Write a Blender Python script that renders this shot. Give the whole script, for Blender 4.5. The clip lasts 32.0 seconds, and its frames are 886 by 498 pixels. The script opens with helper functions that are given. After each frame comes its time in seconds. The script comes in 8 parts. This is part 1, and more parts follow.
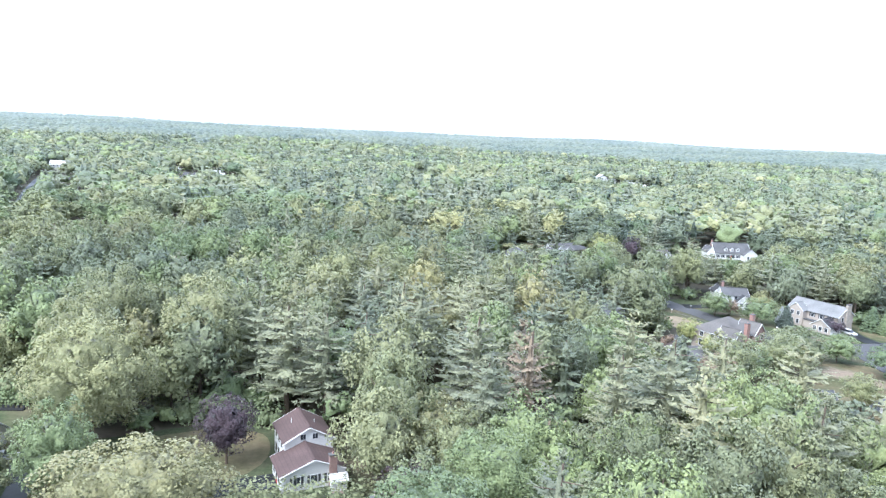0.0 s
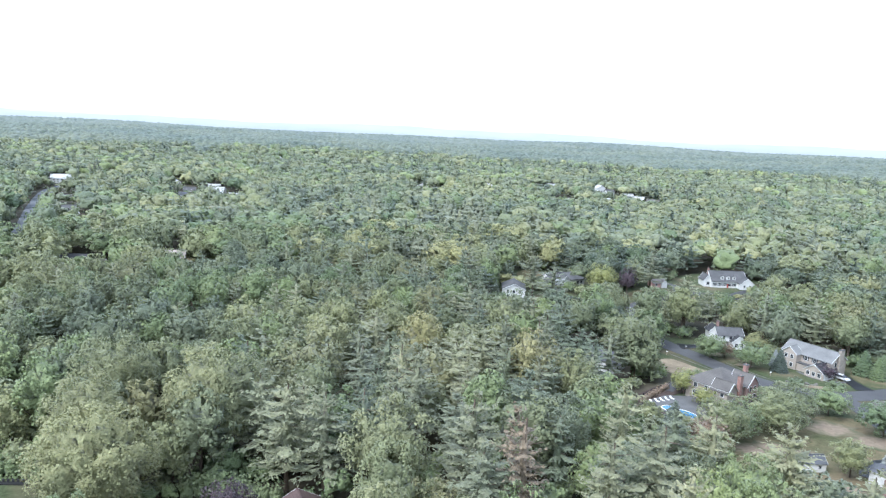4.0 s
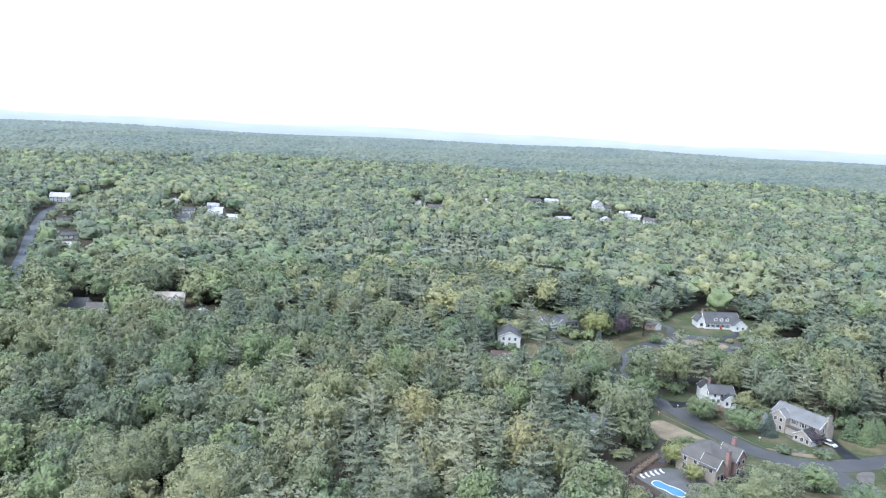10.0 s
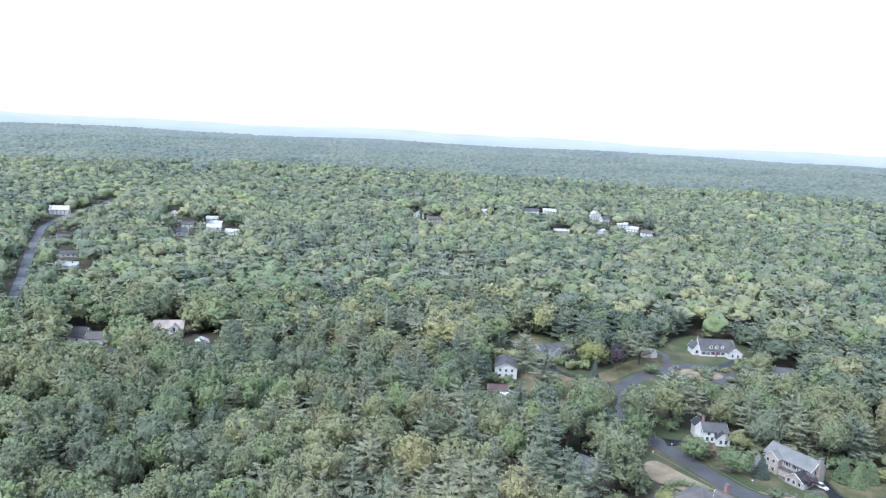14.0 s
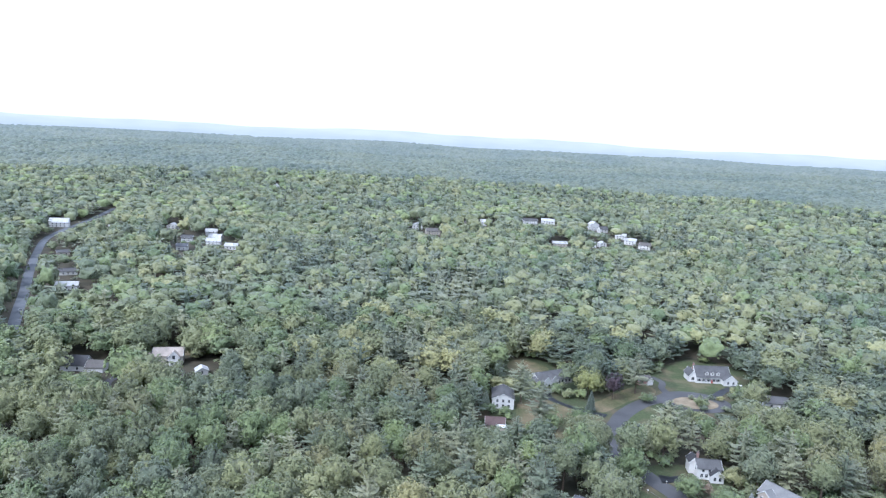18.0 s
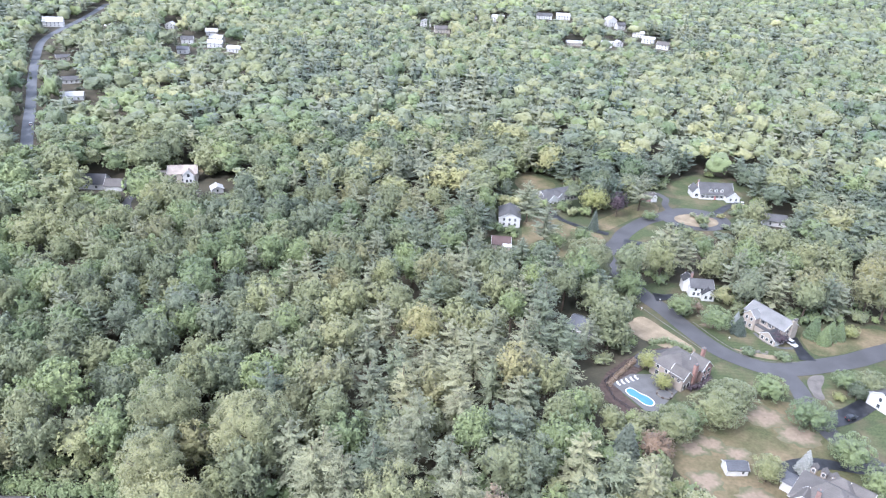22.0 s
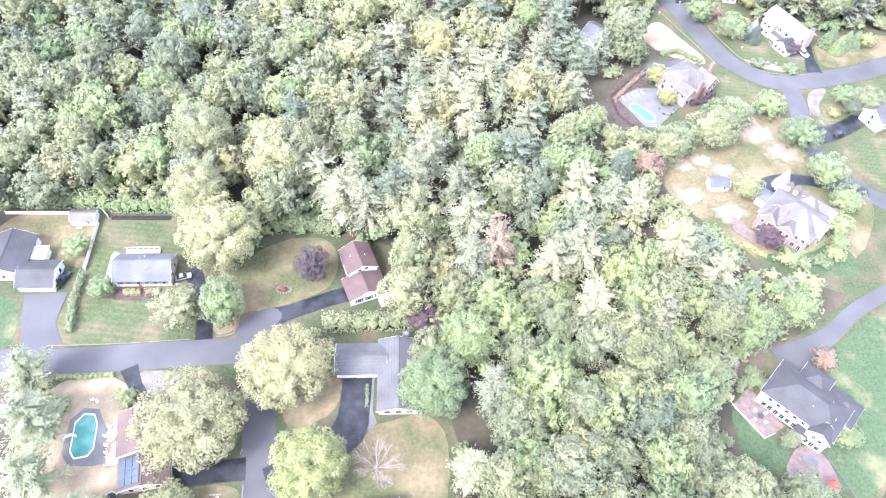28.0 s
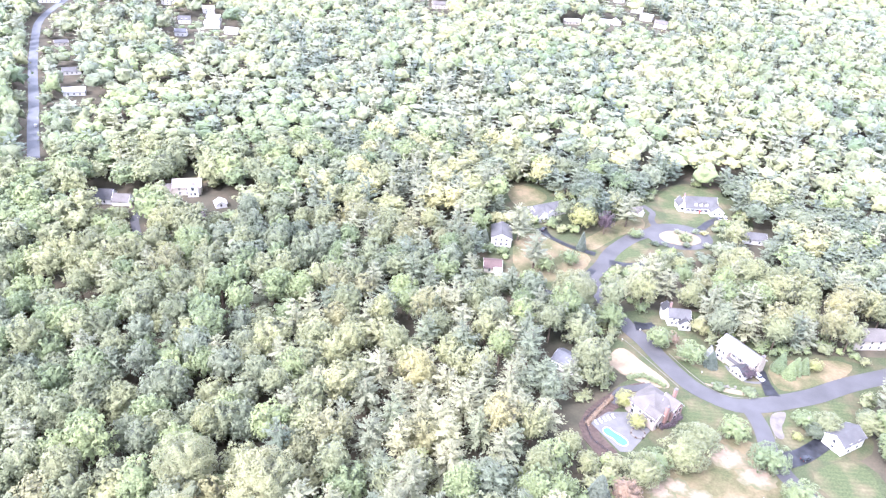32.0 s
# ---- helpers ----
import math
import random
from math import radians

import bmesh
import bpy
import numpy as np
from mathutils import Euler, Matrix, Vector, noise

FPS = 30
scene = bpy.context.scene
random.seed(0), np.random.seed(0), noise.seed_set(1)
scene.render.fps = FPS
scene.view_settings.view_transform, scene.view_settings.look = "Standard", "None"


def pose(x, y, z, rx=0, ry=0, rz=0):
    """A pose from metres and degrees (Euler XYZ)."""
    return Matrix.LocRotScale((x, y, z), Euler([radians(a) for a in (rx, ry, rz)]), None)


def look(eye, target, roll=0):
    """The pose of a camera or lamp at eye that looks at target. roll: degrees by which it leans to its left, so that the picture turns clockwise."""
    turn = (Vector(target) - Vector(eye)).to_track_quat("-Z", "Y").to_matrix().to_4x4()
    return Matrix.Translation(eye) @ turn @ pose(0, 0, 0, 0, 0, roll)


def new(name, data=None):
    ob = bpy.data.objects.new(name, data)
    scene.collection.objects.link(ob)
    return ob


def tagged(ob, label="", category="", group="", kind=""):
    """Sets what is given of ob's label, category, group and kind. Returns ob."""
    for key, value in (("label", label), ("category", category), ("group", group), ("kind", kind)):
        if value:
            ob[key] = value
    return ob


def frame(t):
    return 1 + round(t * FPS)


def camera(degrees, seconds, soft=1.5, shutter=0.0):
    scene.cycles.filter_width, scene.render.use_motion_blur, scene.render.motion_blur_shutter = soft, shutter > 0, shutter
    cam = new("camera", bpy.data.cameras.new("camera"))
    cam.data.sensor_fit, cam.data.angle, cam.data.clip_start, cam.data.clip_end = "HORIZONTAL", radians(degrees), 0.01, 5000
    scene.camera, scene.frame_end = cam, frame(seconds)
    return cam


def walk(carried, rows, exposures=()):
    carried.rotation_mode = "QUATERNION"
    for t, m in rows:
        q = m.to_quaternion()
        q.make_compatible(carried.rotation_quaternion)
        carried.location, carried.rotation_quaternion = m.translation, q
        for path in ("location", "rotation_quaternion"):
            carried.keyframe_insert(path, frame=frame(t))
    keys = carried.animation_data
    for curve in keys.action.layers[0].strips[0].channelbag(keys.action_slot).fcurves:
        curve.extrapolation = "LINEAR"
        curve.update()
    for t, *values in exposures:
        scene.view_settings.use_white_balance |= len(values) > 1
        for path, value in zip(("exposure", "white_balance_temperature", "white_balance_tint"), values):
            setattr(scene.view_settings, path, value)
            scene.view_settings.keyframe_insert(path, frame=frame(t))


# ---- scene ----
cam = camera(64.3, 32.0, soft=1.25)
METRES, EYE, TILT, LEAN, TURN = 130.0, 58.5, -9.3, -2.7, 0.0
ROWS = [
    (0.0, 0.0, 0.0, 0.0, 0.0, 0.0, -0.0),
    (0.5, 0.0009, -0.0028, 0.0149, 0.0, 0.01, -0.0),
    (1.0, 0.0017, -0.0055, 0.03, 0.01, 0.01, 0.0),
    (1.5, 0.0021, -0.0078, 0.0448, 0.0, 0.0, -0.01),
    (2.0, 0.0027, -0.0107, 0.0598, -0.0, -0.01, -0.02),
    (2.5, 0.0032, -0.0135, 0.0746, -0.01, -0.03, -0.0),
    (3.0, 0.004, -0.0161, 0.0894, -0.01, -0.03, 0.01),
    (3.5, 0.0047, -0.0186, 0.1042, -0.01, -0.03, 0.0),
    (5.5, 0.0064, -0.0295, 0.1651, -0.04, -0.1, -0.05),
    (6.0, 0.0072, -0.0321, 0.1799, -0.03, -0.11, -0.06),
    (6.5, 0.0078, -0.0347, 0.1948, -0.04, -0.11, -0.05),
    (7.0, 0.0084, -0.0372, 0.2095, -0.05, -0.11, -0.08),
    (7.5, 0.0091, -0.0403, 0.2245, -0.05, -0.11, -0.1),
    (8.0, 0.0098, -0.0427, 0.2393, -0.07, -0.11, -0.09),
    (8.5, 0.0104, -0.0454, 0.2541, -0.07, -0.12, -0.11),
    (9.0, 0.0112, -0.0482, 0.269, -0.09, -0.13, -0.13),
    (9.5, 0.0118, -0.0507, 0.2838, -0.11, -0.15, -0.15),
    (10.0, 0.0124, -0.0532, 0.2987, -0.13, -0.16, -0.17),
    (10.5, 0.0131, -0.0558, 0.3136, -0.14, -0.17, -0.19),
    (11.0, 0.0139, -0.0586, 0.3284, -0.16, -0.18, -0.19),
    (11.5, 0.0144, -0.0614, 0.3453, -0.18, -0.18, -0.21),
    (12.0, 0.0151, -0.064, 0.36, -0.18, -0.18, -0.21),
    (12.5, 0.0156, -0.0666, 0.3745, -0.19, -0.18, -0.23),
    (13.0, 0.0162, -0.0692, 0.3894, -0.19, -0.19, -0.22),
    (13.5, 0.0167, -0.0718, 0.4044, -0.22, -0.2, -0.23),
    (14.0, 0.0174, -0.0744, 0.4192, -0.22, -0.22, -0.23),
    (14.5, 0.0181, -0.0771, 0.434, -0.22, -0.22, -0.26),
    (16.5, 0.02, -0.0883, 0.4935, -0.26, -0.24, -0.31),
    (17.0, 0.0205, -0.0908, 0.5085, -0.27, -0.25, -0.31),
    (17.5, 0.0212, -0.0931, 0.5233, -0.28, -0.27, -0.32),
    (18.0, 0.0215, -0.0957, 0.538, -0.29, -0.27, -0.33),
    (18.5, 0.022, -0.0984, 0.5528, -0.29, -0.28, -0.31),
    (19.0, 0.0225, -0.1007, 0.568, -0.31, -0.29, -0.33),
    (19.5, 0.0231, -0.1036, 0.5826, -0.31, -0.3, -0.33),
    (20.0, 0.0237, -0.1058, 0.5975, -0.33, -0.31, -0.33),
    (20.5, 0.0243, -0.1093, 0.6083, -0.34, -0.45, -0.31),
    (21.0, 0.0244, -0.1095, 0.6183, -0.07, -5.66, -0.29),
    (21.5, 0.0241, -0.108, 0.6336, 0.2, -11.37, -0.28),
    (22.0, 0.0243, -0.1083, 0.6503, 0.48, -17.09, -0.24),
    (22.5, 0.0253, -0.1102, 0.664, 0.71, -21.99, -0.16),
    (23.0, 0.0258, -0.1097, 0.6795, 1.04, -29.25, -0.02),
    (23.5, 0.0255, -0.1081, 0.697, 1.31, -35.66, 0.09),
    (24.0, 0.026, -0.1075, 0.7159, 1.46, -39.65, 0.2),
    (24.5, 0.0274, -0.1091, 0.7298, 1.63, -43.11, 0.33),
    (25.0, 0.0285, -0.1103, 0.7439, 1.79, -46.56, 0.46),
    (25.5, 0.0287, -0.1073, 0.7608, 1.87, -48.88, 0.49),
    (27.5, 0.0304, -0.1121, 0.8243, 1.79, -48.89, 0.43),
    (28.0, 0.0289, -0.1117, 0.8437, 1.62, -44.95, 0.17),
    (28.5, 0.0307, -0.1218, 0.8529, 1.39, -40.25, 0.06),
    (29.0, 0.031, -0.1257, 0.8661, 1.37, -40.15, 0.03),
    (29.5, 0.0313, -0.1279, 0.8809, 1.36, -40.15, -0.0),
    (30.0, 0.032, -0.1302, 0.8952, 1.36, -40.14, -0.02),
    (30.5, 0.0321, -0.1325, 0.9102, 1.35, -40.15, -0.05),
    (31.0, 0.0304, -0.1257, 0.9341, 1.3, -39.51, -0.18),
    (31.5, 0.0305, -0.1238, 0.9605, 0.9, -30.51, -0.59),
    (32.0, 0.0314, -0.1391, 0.9646, 0.4, -21.51, -0.75),
]

PATH = [(t, pose(0, 0, EYE, TILT, LEAN, TURN) @ pose(METRES * x, METRES * y, METRES * z, 90 + pitch, roll, yaw)) for t, x, y, z, yaw, pitch, roll in ROWS]
EXPOSURES = [(0.0, 1.38, 5400, 10), (1.2, 1.88, 5450, 12), (2.5, 1.35, 5450, 9), (3.5, 0.95, 5400, 8), (6.0, 0.82, 5400, 8), (14.0, 0.74, 5250, 11), (20.0, 0.68, 5200, 13),
             (21.5, 0.98, 5350, 15), (22.2, 1.36, 5550, 18), (23.0, 1.59, 5650, 20), (25.0, 2.18, 5700, 22), (28.0, 2.33, 5600, 22), (30.5, 2.3, 5500, 22), (32.0, 2.3, 5600, 27)]
walk(cam, PATH, EXPOSURES)

# ---- sky and sun: thin bright cloud, a hazy sun high behind the road ----
SUN_EL, SUN_AZ = 50.0, 228.0
world = bpy.data.worlds.new("sky")
scene.world = world
world.use_nodes = True
wn, wl = world.node_tree.nodes, world.node_tree.links
wn.clear()
sky = wn.new("ShaderNodeTexSky")
sky.sky_type, sky.sun_disc = "NISHITA", False
sky.sun_elevation, sky.sun_rotation = radians(SUN_EL), radians(SUN_AZ)
sky.dust_density, sky.air_density = 3.0, 1.0
sky_bg = wn.new("ShaderNodeBackground")
sky_bg.inputs["Strength"].default_value = 0.06
wl.new(sky.outputs[0], sky_bg.inputs["Color"])
cloud_bg = wn.new("ShaderNodeBackground")
cloud_bg.inputs["Color"].default_value = (0.97, 0.985, 1.0, 1)
cloud_bg.inputs["Strength"].default_value = 0.72
both = wn.new("ShaderNodeAddShader")
wl.new(sky_bg.outputs[0], both.inputs[0])
wl.new(cloud_bg.outputs[0], both.inputs[1])
wl.new(both.outputs[0], wn.new("ShaderNodeOutputWorld").inputs["Surface"])
sun = new("sun", bpy.data.lights.new("sun", "SUN"))
sun.data.energy, sun.data.angle, sun.data.color = 2.0, radians(20), (1.0, 0.95, 0.86)
_a, _e = radians(SUN_AZ), radians(SUN_EL)
SUN_DIR = Vector((math.sin(_a) * math.cos(_e), math.cos(_a) * math.cos(_e), math.sin(_e)))
sun.matrix_world = look(SUN_DIR * 100, (0, 0, 0))


# ---- materials ----
def material(name, build):
    m = bpy.data.materials.new(name)
    m.use_nodes = True
    nt = m.node_tree
    nt.nodes.clear()
    out = nt.nodes.new("ShaderNodeOutputMaterial")
    nt.links.new(build(nt), out.inputs["Surface"])
    return m


def node(nt, kind, **settings):
    n = nt.nodes.new("ShaderNode" + kind)
    for key, value in settings.items():
        n.inputs[key.replace("_", " ")].default_value = value
    return n


def noise_of(nt, scale, detail=3.0, stretch=None):
    g = nt.nodes.new("ShaderNodeNewGeometry")
    n = node(nt, "TexNoise", Scale=scale, Detail=detail)
    if stretch:
        mp = node(nt, "Mapping", Scale=stretch)
        nt.links.new(g.outputs["Position"], mp.inputs["Vector"])
        nt.links.new(mp.outputs[0], n.inputs["Vector"])
    else:
        nt.links.new(g.outputs["Position"], n.inputs["Vector"])
    return n.outputs["Fac"]


def noise3(nt, scale):
    g = nt.nodes.new("ShaderNodeNewGeometry")
    n = node(nt, "TexNoise", Scale=scale, Detail=2.0)
    nt.links.new(g.outputs["Position"], n.inputs["Vector"])
    return n.outputs["Color"]


def ramp(nt, fac, stops):
    r = nt.nodes.new("ShaderNodeValToRGB")
    els = r.color_ramp.elements
    while len(els) < len(stops):
        els.new(0.5)
    for e, (p, c) in zip(els, stops):
        e.position, e.color = p, (*c, 1)
    nt.links.new(fac, r.inputs["Fac"])
    return r.outputs["Color"]


def mixed(nt, fac, a, b, blend="MIX"):
    m = nt.nodes.new("ShaderNodeMix")
    m.data_type, m.blend_type = "RGBA", blend
    for sock, v in ((m.inputs[0], fac), (m.inputs[6], a), (m.inputs[7], b)):
        if isinstance(v, (int, float)):
            sock.default_value = v
        elif isinstance(v, tuple):
            sock.default_value = (*v, 1)
        else:
            nt.links.new(v, sock)
    return m.outputs[2]


def bumped(nt, fac, strength, distance):
    b = node(nt, "Bump", Strength=strength, Distance=distance)
    nt.links.new(fac, b.inputs["Height"])
    return b.outputs["Normal"]


def shade(c, k):
    return tuple(max(0.0, min(1.0, v * k)) for v in c)


def surface(name, color, rough=0.8, vary=0.25, big=0.15, fine=3.0, relief=0.3, metal=0.0, tint=None, stretch=None, spec=0.35):
    """A plain surface with broad staining and fine grain."""
    def build(nt):
        broad = ramp(nt, noise_of(nt, big, 4, stretch), [(0.3, shade(color, 1 - vary)), (0.7, tint or shade(color, 1 + vary))])
        grain = noise_of(nt, fine, 3, stretch)
        col = mixed(nt, 0.5, broad, ramp(nt, grain, [(0.3, (0.62, 0.62, 0.62)), (0.7, (1, 1, 1))]), "MULTIPLY")
        p = node(nt, "BsdfPrincipled", Roughness=rough, Metallic=metal)
        p.inputs["Specular IOR Level"].default_value = spec
        nt.links.new(col, p.inputs["Base Color"])
        if relief:
            nt.links.new(bumped(nt, grain, relief, 0.05), p.inputs["Normal"])
        return p.outputs[0]
    return material(name, build)


def foliage(name, dark, light, accent=None, thin=0.15, strength=1.19, relief=0.35):
    """Leaves: each clump its own tone, each tree its own tone, broad drift over the woods."""
    def build(nt):
        g = nt.nodes.new("ShaderNodeNewGeometry")
        o = nt.nodes.new("ShaderNodeObjectInfo")
        mid = tuple((a * 0.4 + b * 0.6) * strength for a, b in zip(dark, light))
        grey = (mid[0] + 2 * mid[1] + mid[2]) / 4
        mid = (mid[0] * 1.03 + grey * 0.06, mid[1] * 0.91 + grey * 0.06, mid[2] * 0.98 + grey * 0.06)
        clump = ramp(nt, g.outputs["Random Per Island"], [(0.0, shade(mid, 0.9)), (0.6, mid), (1.0, shade(mid, 1.12))])
        own = nt.nodes.new("ShaderNodeAttribute")
        own.attribute_name = "tone"
        crown = ramp(nt, own.outputs["Fac"], [(0.0, (0.7, 0.76, 0.8)), (0.5, (0.98, 0.98, 0.98)), (1.0, (1.16, 1.14, 1.08))])
        drift = ramp(nt, noise_of(nt, 0.03, 3), [(0.32, (0.86, 0.9, 0.91)), (0.68, (1.07, 1.05, 1.0))])
        drift = mixed(nt, 1.0, drift, ramp(nt, noise_of(nt, 0.0075, 2), [(0.36, (0.86, 0.9, 0.93)), (0.64, (1.1, 1.08, 1.03))]), "MULTIPLY")
        col = mixed(nt, 1.0, mixed(nt, 1.0, clump, drift, "MULTIPLY"), crown, "MULTIPLY")
        tree = ramp(nt, o.outputs["Random"], [(0.0, (0.78, 0.82, 0.84)), (0.5, (0.99, 0.99, 0.98)), (1.0, (1.12, 1.1, 1.02))])
        col = mixed(nt, 1.0, col, tree, "MULTIPLY")
        tuft = noise_of(nt, 1.7, 3)
        col = mixed(nt, 1.0, col, ramp(nt, tuft, [(0.32, (0.84, 0.86, 0.86)), (0.5, (0.99, 0.99, 0.99)), (0.68, (1.09, 1.08, 1.04))]), "MULTIPLY")
        if accent:
            col = mixed(nt, ramp(nt, noise_of(nt, 0.35, 2), [(0.6, (0, 0, 0)), (0.75, (0.35, 0.35, 0.35))]), col, accent)
        p = node(nt, "BsdfPrincipled", Roughness=0.62)
        p.inputs["Specular IOR Level"].default_value = 0.3
        # Bluish white sheen on crowns at a grazing angle imitates haze.
        p.inputs["Sheen Weight"].default_value = 0.16
        p.inputs["Sheen Roughness"].default_value = 0.5
        p.inputs["Sheen Tint"].default_value = (0.92, 0.98, 1.0, 1)
        nt.links.new(col, p.inputs["Base Color"])
        g2 = nt.nodes.new("ShaderNodeNewGeometry")
        wob = mixed(nt, 0.35, g2.outputs["Position"], noise3(nt, 0.8), "ADD")
        cell = node(nt, "TexVoronoi", Scale=1.05)
        cell.feature = "SMOOTH_F1"
        cell.inputs["Smoothness"].default_value = 0.25
        nt.links.new(wob, cell.inputs["Vector"])
        tall = nt.nodes.new("ShaderNodeMath")
        tall.operation = "MULTIPLY_ADD"
        nt.links.new(cell.outputs["Distance"], tall.inputs[0])
        tall.inputs[1].default_value = -1.0
        nt.links.new(tuft, tall.inputs[2])
        nt.links.new(bumped(nt, tall.outputs[0], 1.0, relief), p.inputs["Normal"])
        tr = nt.nodes.new("ShaderNodeBsdfTranslucent")
        nt.links.new(mixed(nt, 1.0, col, (1.15, 1.2, 0.85), "MULTIPLY"), tr.inputs["Color"])
        mx = node(nt, "MixShader", Fac=thin)
        nt.links.new(p.outputs[0], mx.inputs[1])
        nt.links.new(tr.outputs[0], mx.inputs[2])
        return mx.outputs[0]
    return material(name, build)


FOLIAGE = {
    "maple": foliage("maple leaves", (0.115, 0.152, 0.07), (0.25, 0.292, 0.146)),
    "maple_pale": foliage("pale maple leaves", (0.145, 0.178, 0.08), (0.31, 0.34, 0.168)),
    "oak": foliage("oak leaves", (0.098, 0.135, 0.064), (0.228, 0.265, 0.136)),
    "oak_gold": foliage("olive oak leaves", (0.126, 0.146, 0.068), (0.266, 0.284, 0.136)),
    "green": foliage("fresh green leaves", (0.1, 0.155, 0.062), (0.225, 0.295, 0.13)),
    "bluegreen": foliage("blue green leaves", (0.092, 0.132, 0.078), (0.208, 0.254, 0.155)),
    "dark": foliage("dark leaves", (0.075, 0.108, 0.062), (0.172, 0.215, 0.122)),
    "plum": foliage("purple leaves", (0.038, 0.028, 0.034), (0.095, 0.068, 0.078), thin=0.1),
    "maple_red": foliage("rusty leaves", (0.12, 0.098, 0.066), (0.27, 0.21, 0.14)),
    "yellow": foliage("yellow green leaves", (0.16, 0.19, 0.06), (0.33, 0.37, 0.13)),
    "pine": foliage("pine needles", (0.128, 0.16, 0.092), (0.275, 0.31, 0.188), accent=(0.29, 0.25, 0.17), thin=0.2, relief=0.4),
    "pine_rust": foliage("browning pine needles", (0.15, 0.128, 0.08), (0.275, 0.235, 0.155), thin=0.1),
    "pine_dark": foliage("dark pine needles", (0.085, 0.122, 0.075), (0.185, 0.232, 0.145), thin=0.2, relief=0.4),
    "spruce": foliage("spruce needles", (0.045, 0.07, 0.05), (0.13, 0.165, 0.118), thin=0.1),
    "spruce_blue": foliage("blue spruce needles", (0.12, 0.155, 0.15), (0.32, 0.37, 0.36), thin=0.1),
    "bush": foliage("shrub leaves", (0.085, 0.125, 0.06), (0.21, 0.27, 0.13)),
}
BARK = surface("bark", (0.13, 0.1, 0.075), 0.9, 0.35, 1.2, 9, 0.7, stretch=(1, 1, 0.25))
PALE_BARK = surface("pale dead wood", (0.36, 0.3, 0.265), 0.9, 0.25, 1.2, 9, 0.5)
BIRCH_BARK = surface("birch bark", (0.62, 0.6, 0.55), 0.8, 0.3, 1.5, 6, 0.4)
LITTER = surface("woodland floor", (0.062, 0.066, 0.042), 0.95, 0.4, 0.06, 1.1, 0.8, tint=(0.11, 0.092, 0.064))
ASPHALT = surface("asphalt", (0.086, 0.086, 0.091), 0.85, 0.2, 0.08, 5.0, 0.3)
OLD_ASPHALT = surface("worn grey asphalt", (0.139, 0.148, 0.164), 0.85, 0.15, 0.08, 5.0, 0.2)
FRESH_ASPHALT = surface("sealed black asphalt", (0.016, 0.018, 0.023), 0.42, 0.5, 0.35, 4.0, 0.2, tint=(0.038, 0.041, 0.049))
EDGING = surface("pale edging", (0.172, 0.164, 0.143), 0.9, 0.2, 0.5, 6, 0.3)
GRAVEL = surface("gravel", (0.156, 0.143, 0.131), 0.95, 0.2, 0.4, 7, 0.8)
CONCRETE = surface("concrete", (0.135, 0.134, 0.135), 0.85, 0.15, 0.3, 5, 0.3)
PAVERS = surface("brick pavers", (0.164, 0.127, 0.115), 0.85, 0.25, 0.6, 4, 0.4)
SOIL = surface("dry sandy soil", (0.255, 0.205, 0.14), 0.95, 0.22, 0.25, 3, 0.5, tint=(0.32, 0.262, 0.18))
MULCH = surface("bark mulch", (0.075, 0.054, 0.046), 0.95, 0.35, 0.8, 6, 0.8)
PAINT_LINE = surface("road paint", (0.6, 0.59, 0.54), 0.7, 0.2, 0.6, 5, 0.1)


def grass(name, green, dry, dryness, stripes=None):
    def build(nt):
        base = ramp(nt, noise_of(nt, 1.6, 4), [(0.3, shade(green, 0.72)), (0.7, shade(green, 1.25))])
        patch = ramp(nt, noise_of(nt, 0.085, 5), [(0.62 - dryness * 0.45, (0, 0, 0)), (0.86 - dryness * 0.45, (1, 1, 1))])
        col = mixed(nt, patch, base, ramp(nt, noise_of(nt, 0.9, 4), [(0.3, shade(dry, 0.8)), (0.7, shade(dry, 1.15))]))
        if stripes:
            g = nt.nodes.new("ShaderNodeNewGeometry")
            mp = nt.nodes.new("ShaderNodeMapping")
            mp.inputs["Rotation"].default_value = (0, 0, radians(stripes))
            wv = node(nt, "TexWave", Scale=0.16, Distortion=1.2, Detail=1.0)
            wv.bands_direction = "Y"
            nt.links.new(g.outputs["Position"], mp.inputs["Vector"])
            nt.links.new(mp.outputs[0], wv.inputs["Vector"])
            col = mixed(nt, 0.3, col, ramp(nt, wv.outputs["Fac"], [(0.3, (0.75, 0.8, 0.75)), (0.7, (1.15, 1.15, 1.1))]), "MULTIPLY")
        p = node(nt, "BsdfPrincipled", Roughness=0.9)
        p.inputs["Specular IOR Level"].default_value = 0.2
        nt.links.new(col, p.inputs["Base Color"])
        nt.links.new(bumped(nt, noise_of(nt, 9, 2), 0.6, 0.06), p.inputs["Normal"])
        return p.outputs[0]
    return material(name, build)


LAWN = grass("mown lawn", (0.072, 0.089, 0.043), (0.148, 0.125, 0.080), 0.34, stripes=4)
DRY_LAWN = grass("dry lawn", (0.084, 0.09, 0.044), (0.182, 0.147, 0.09), 0.56)
YARD = grass("rough grass", (0.061, 0.075, 0.038), (0.123, 0.100, 0.066), 0.35)
DEEP_LAWN = grass("shaded lawn", (0.058, 0.088, 0.045), (0.2, 0.18, 0.105), 0.15)


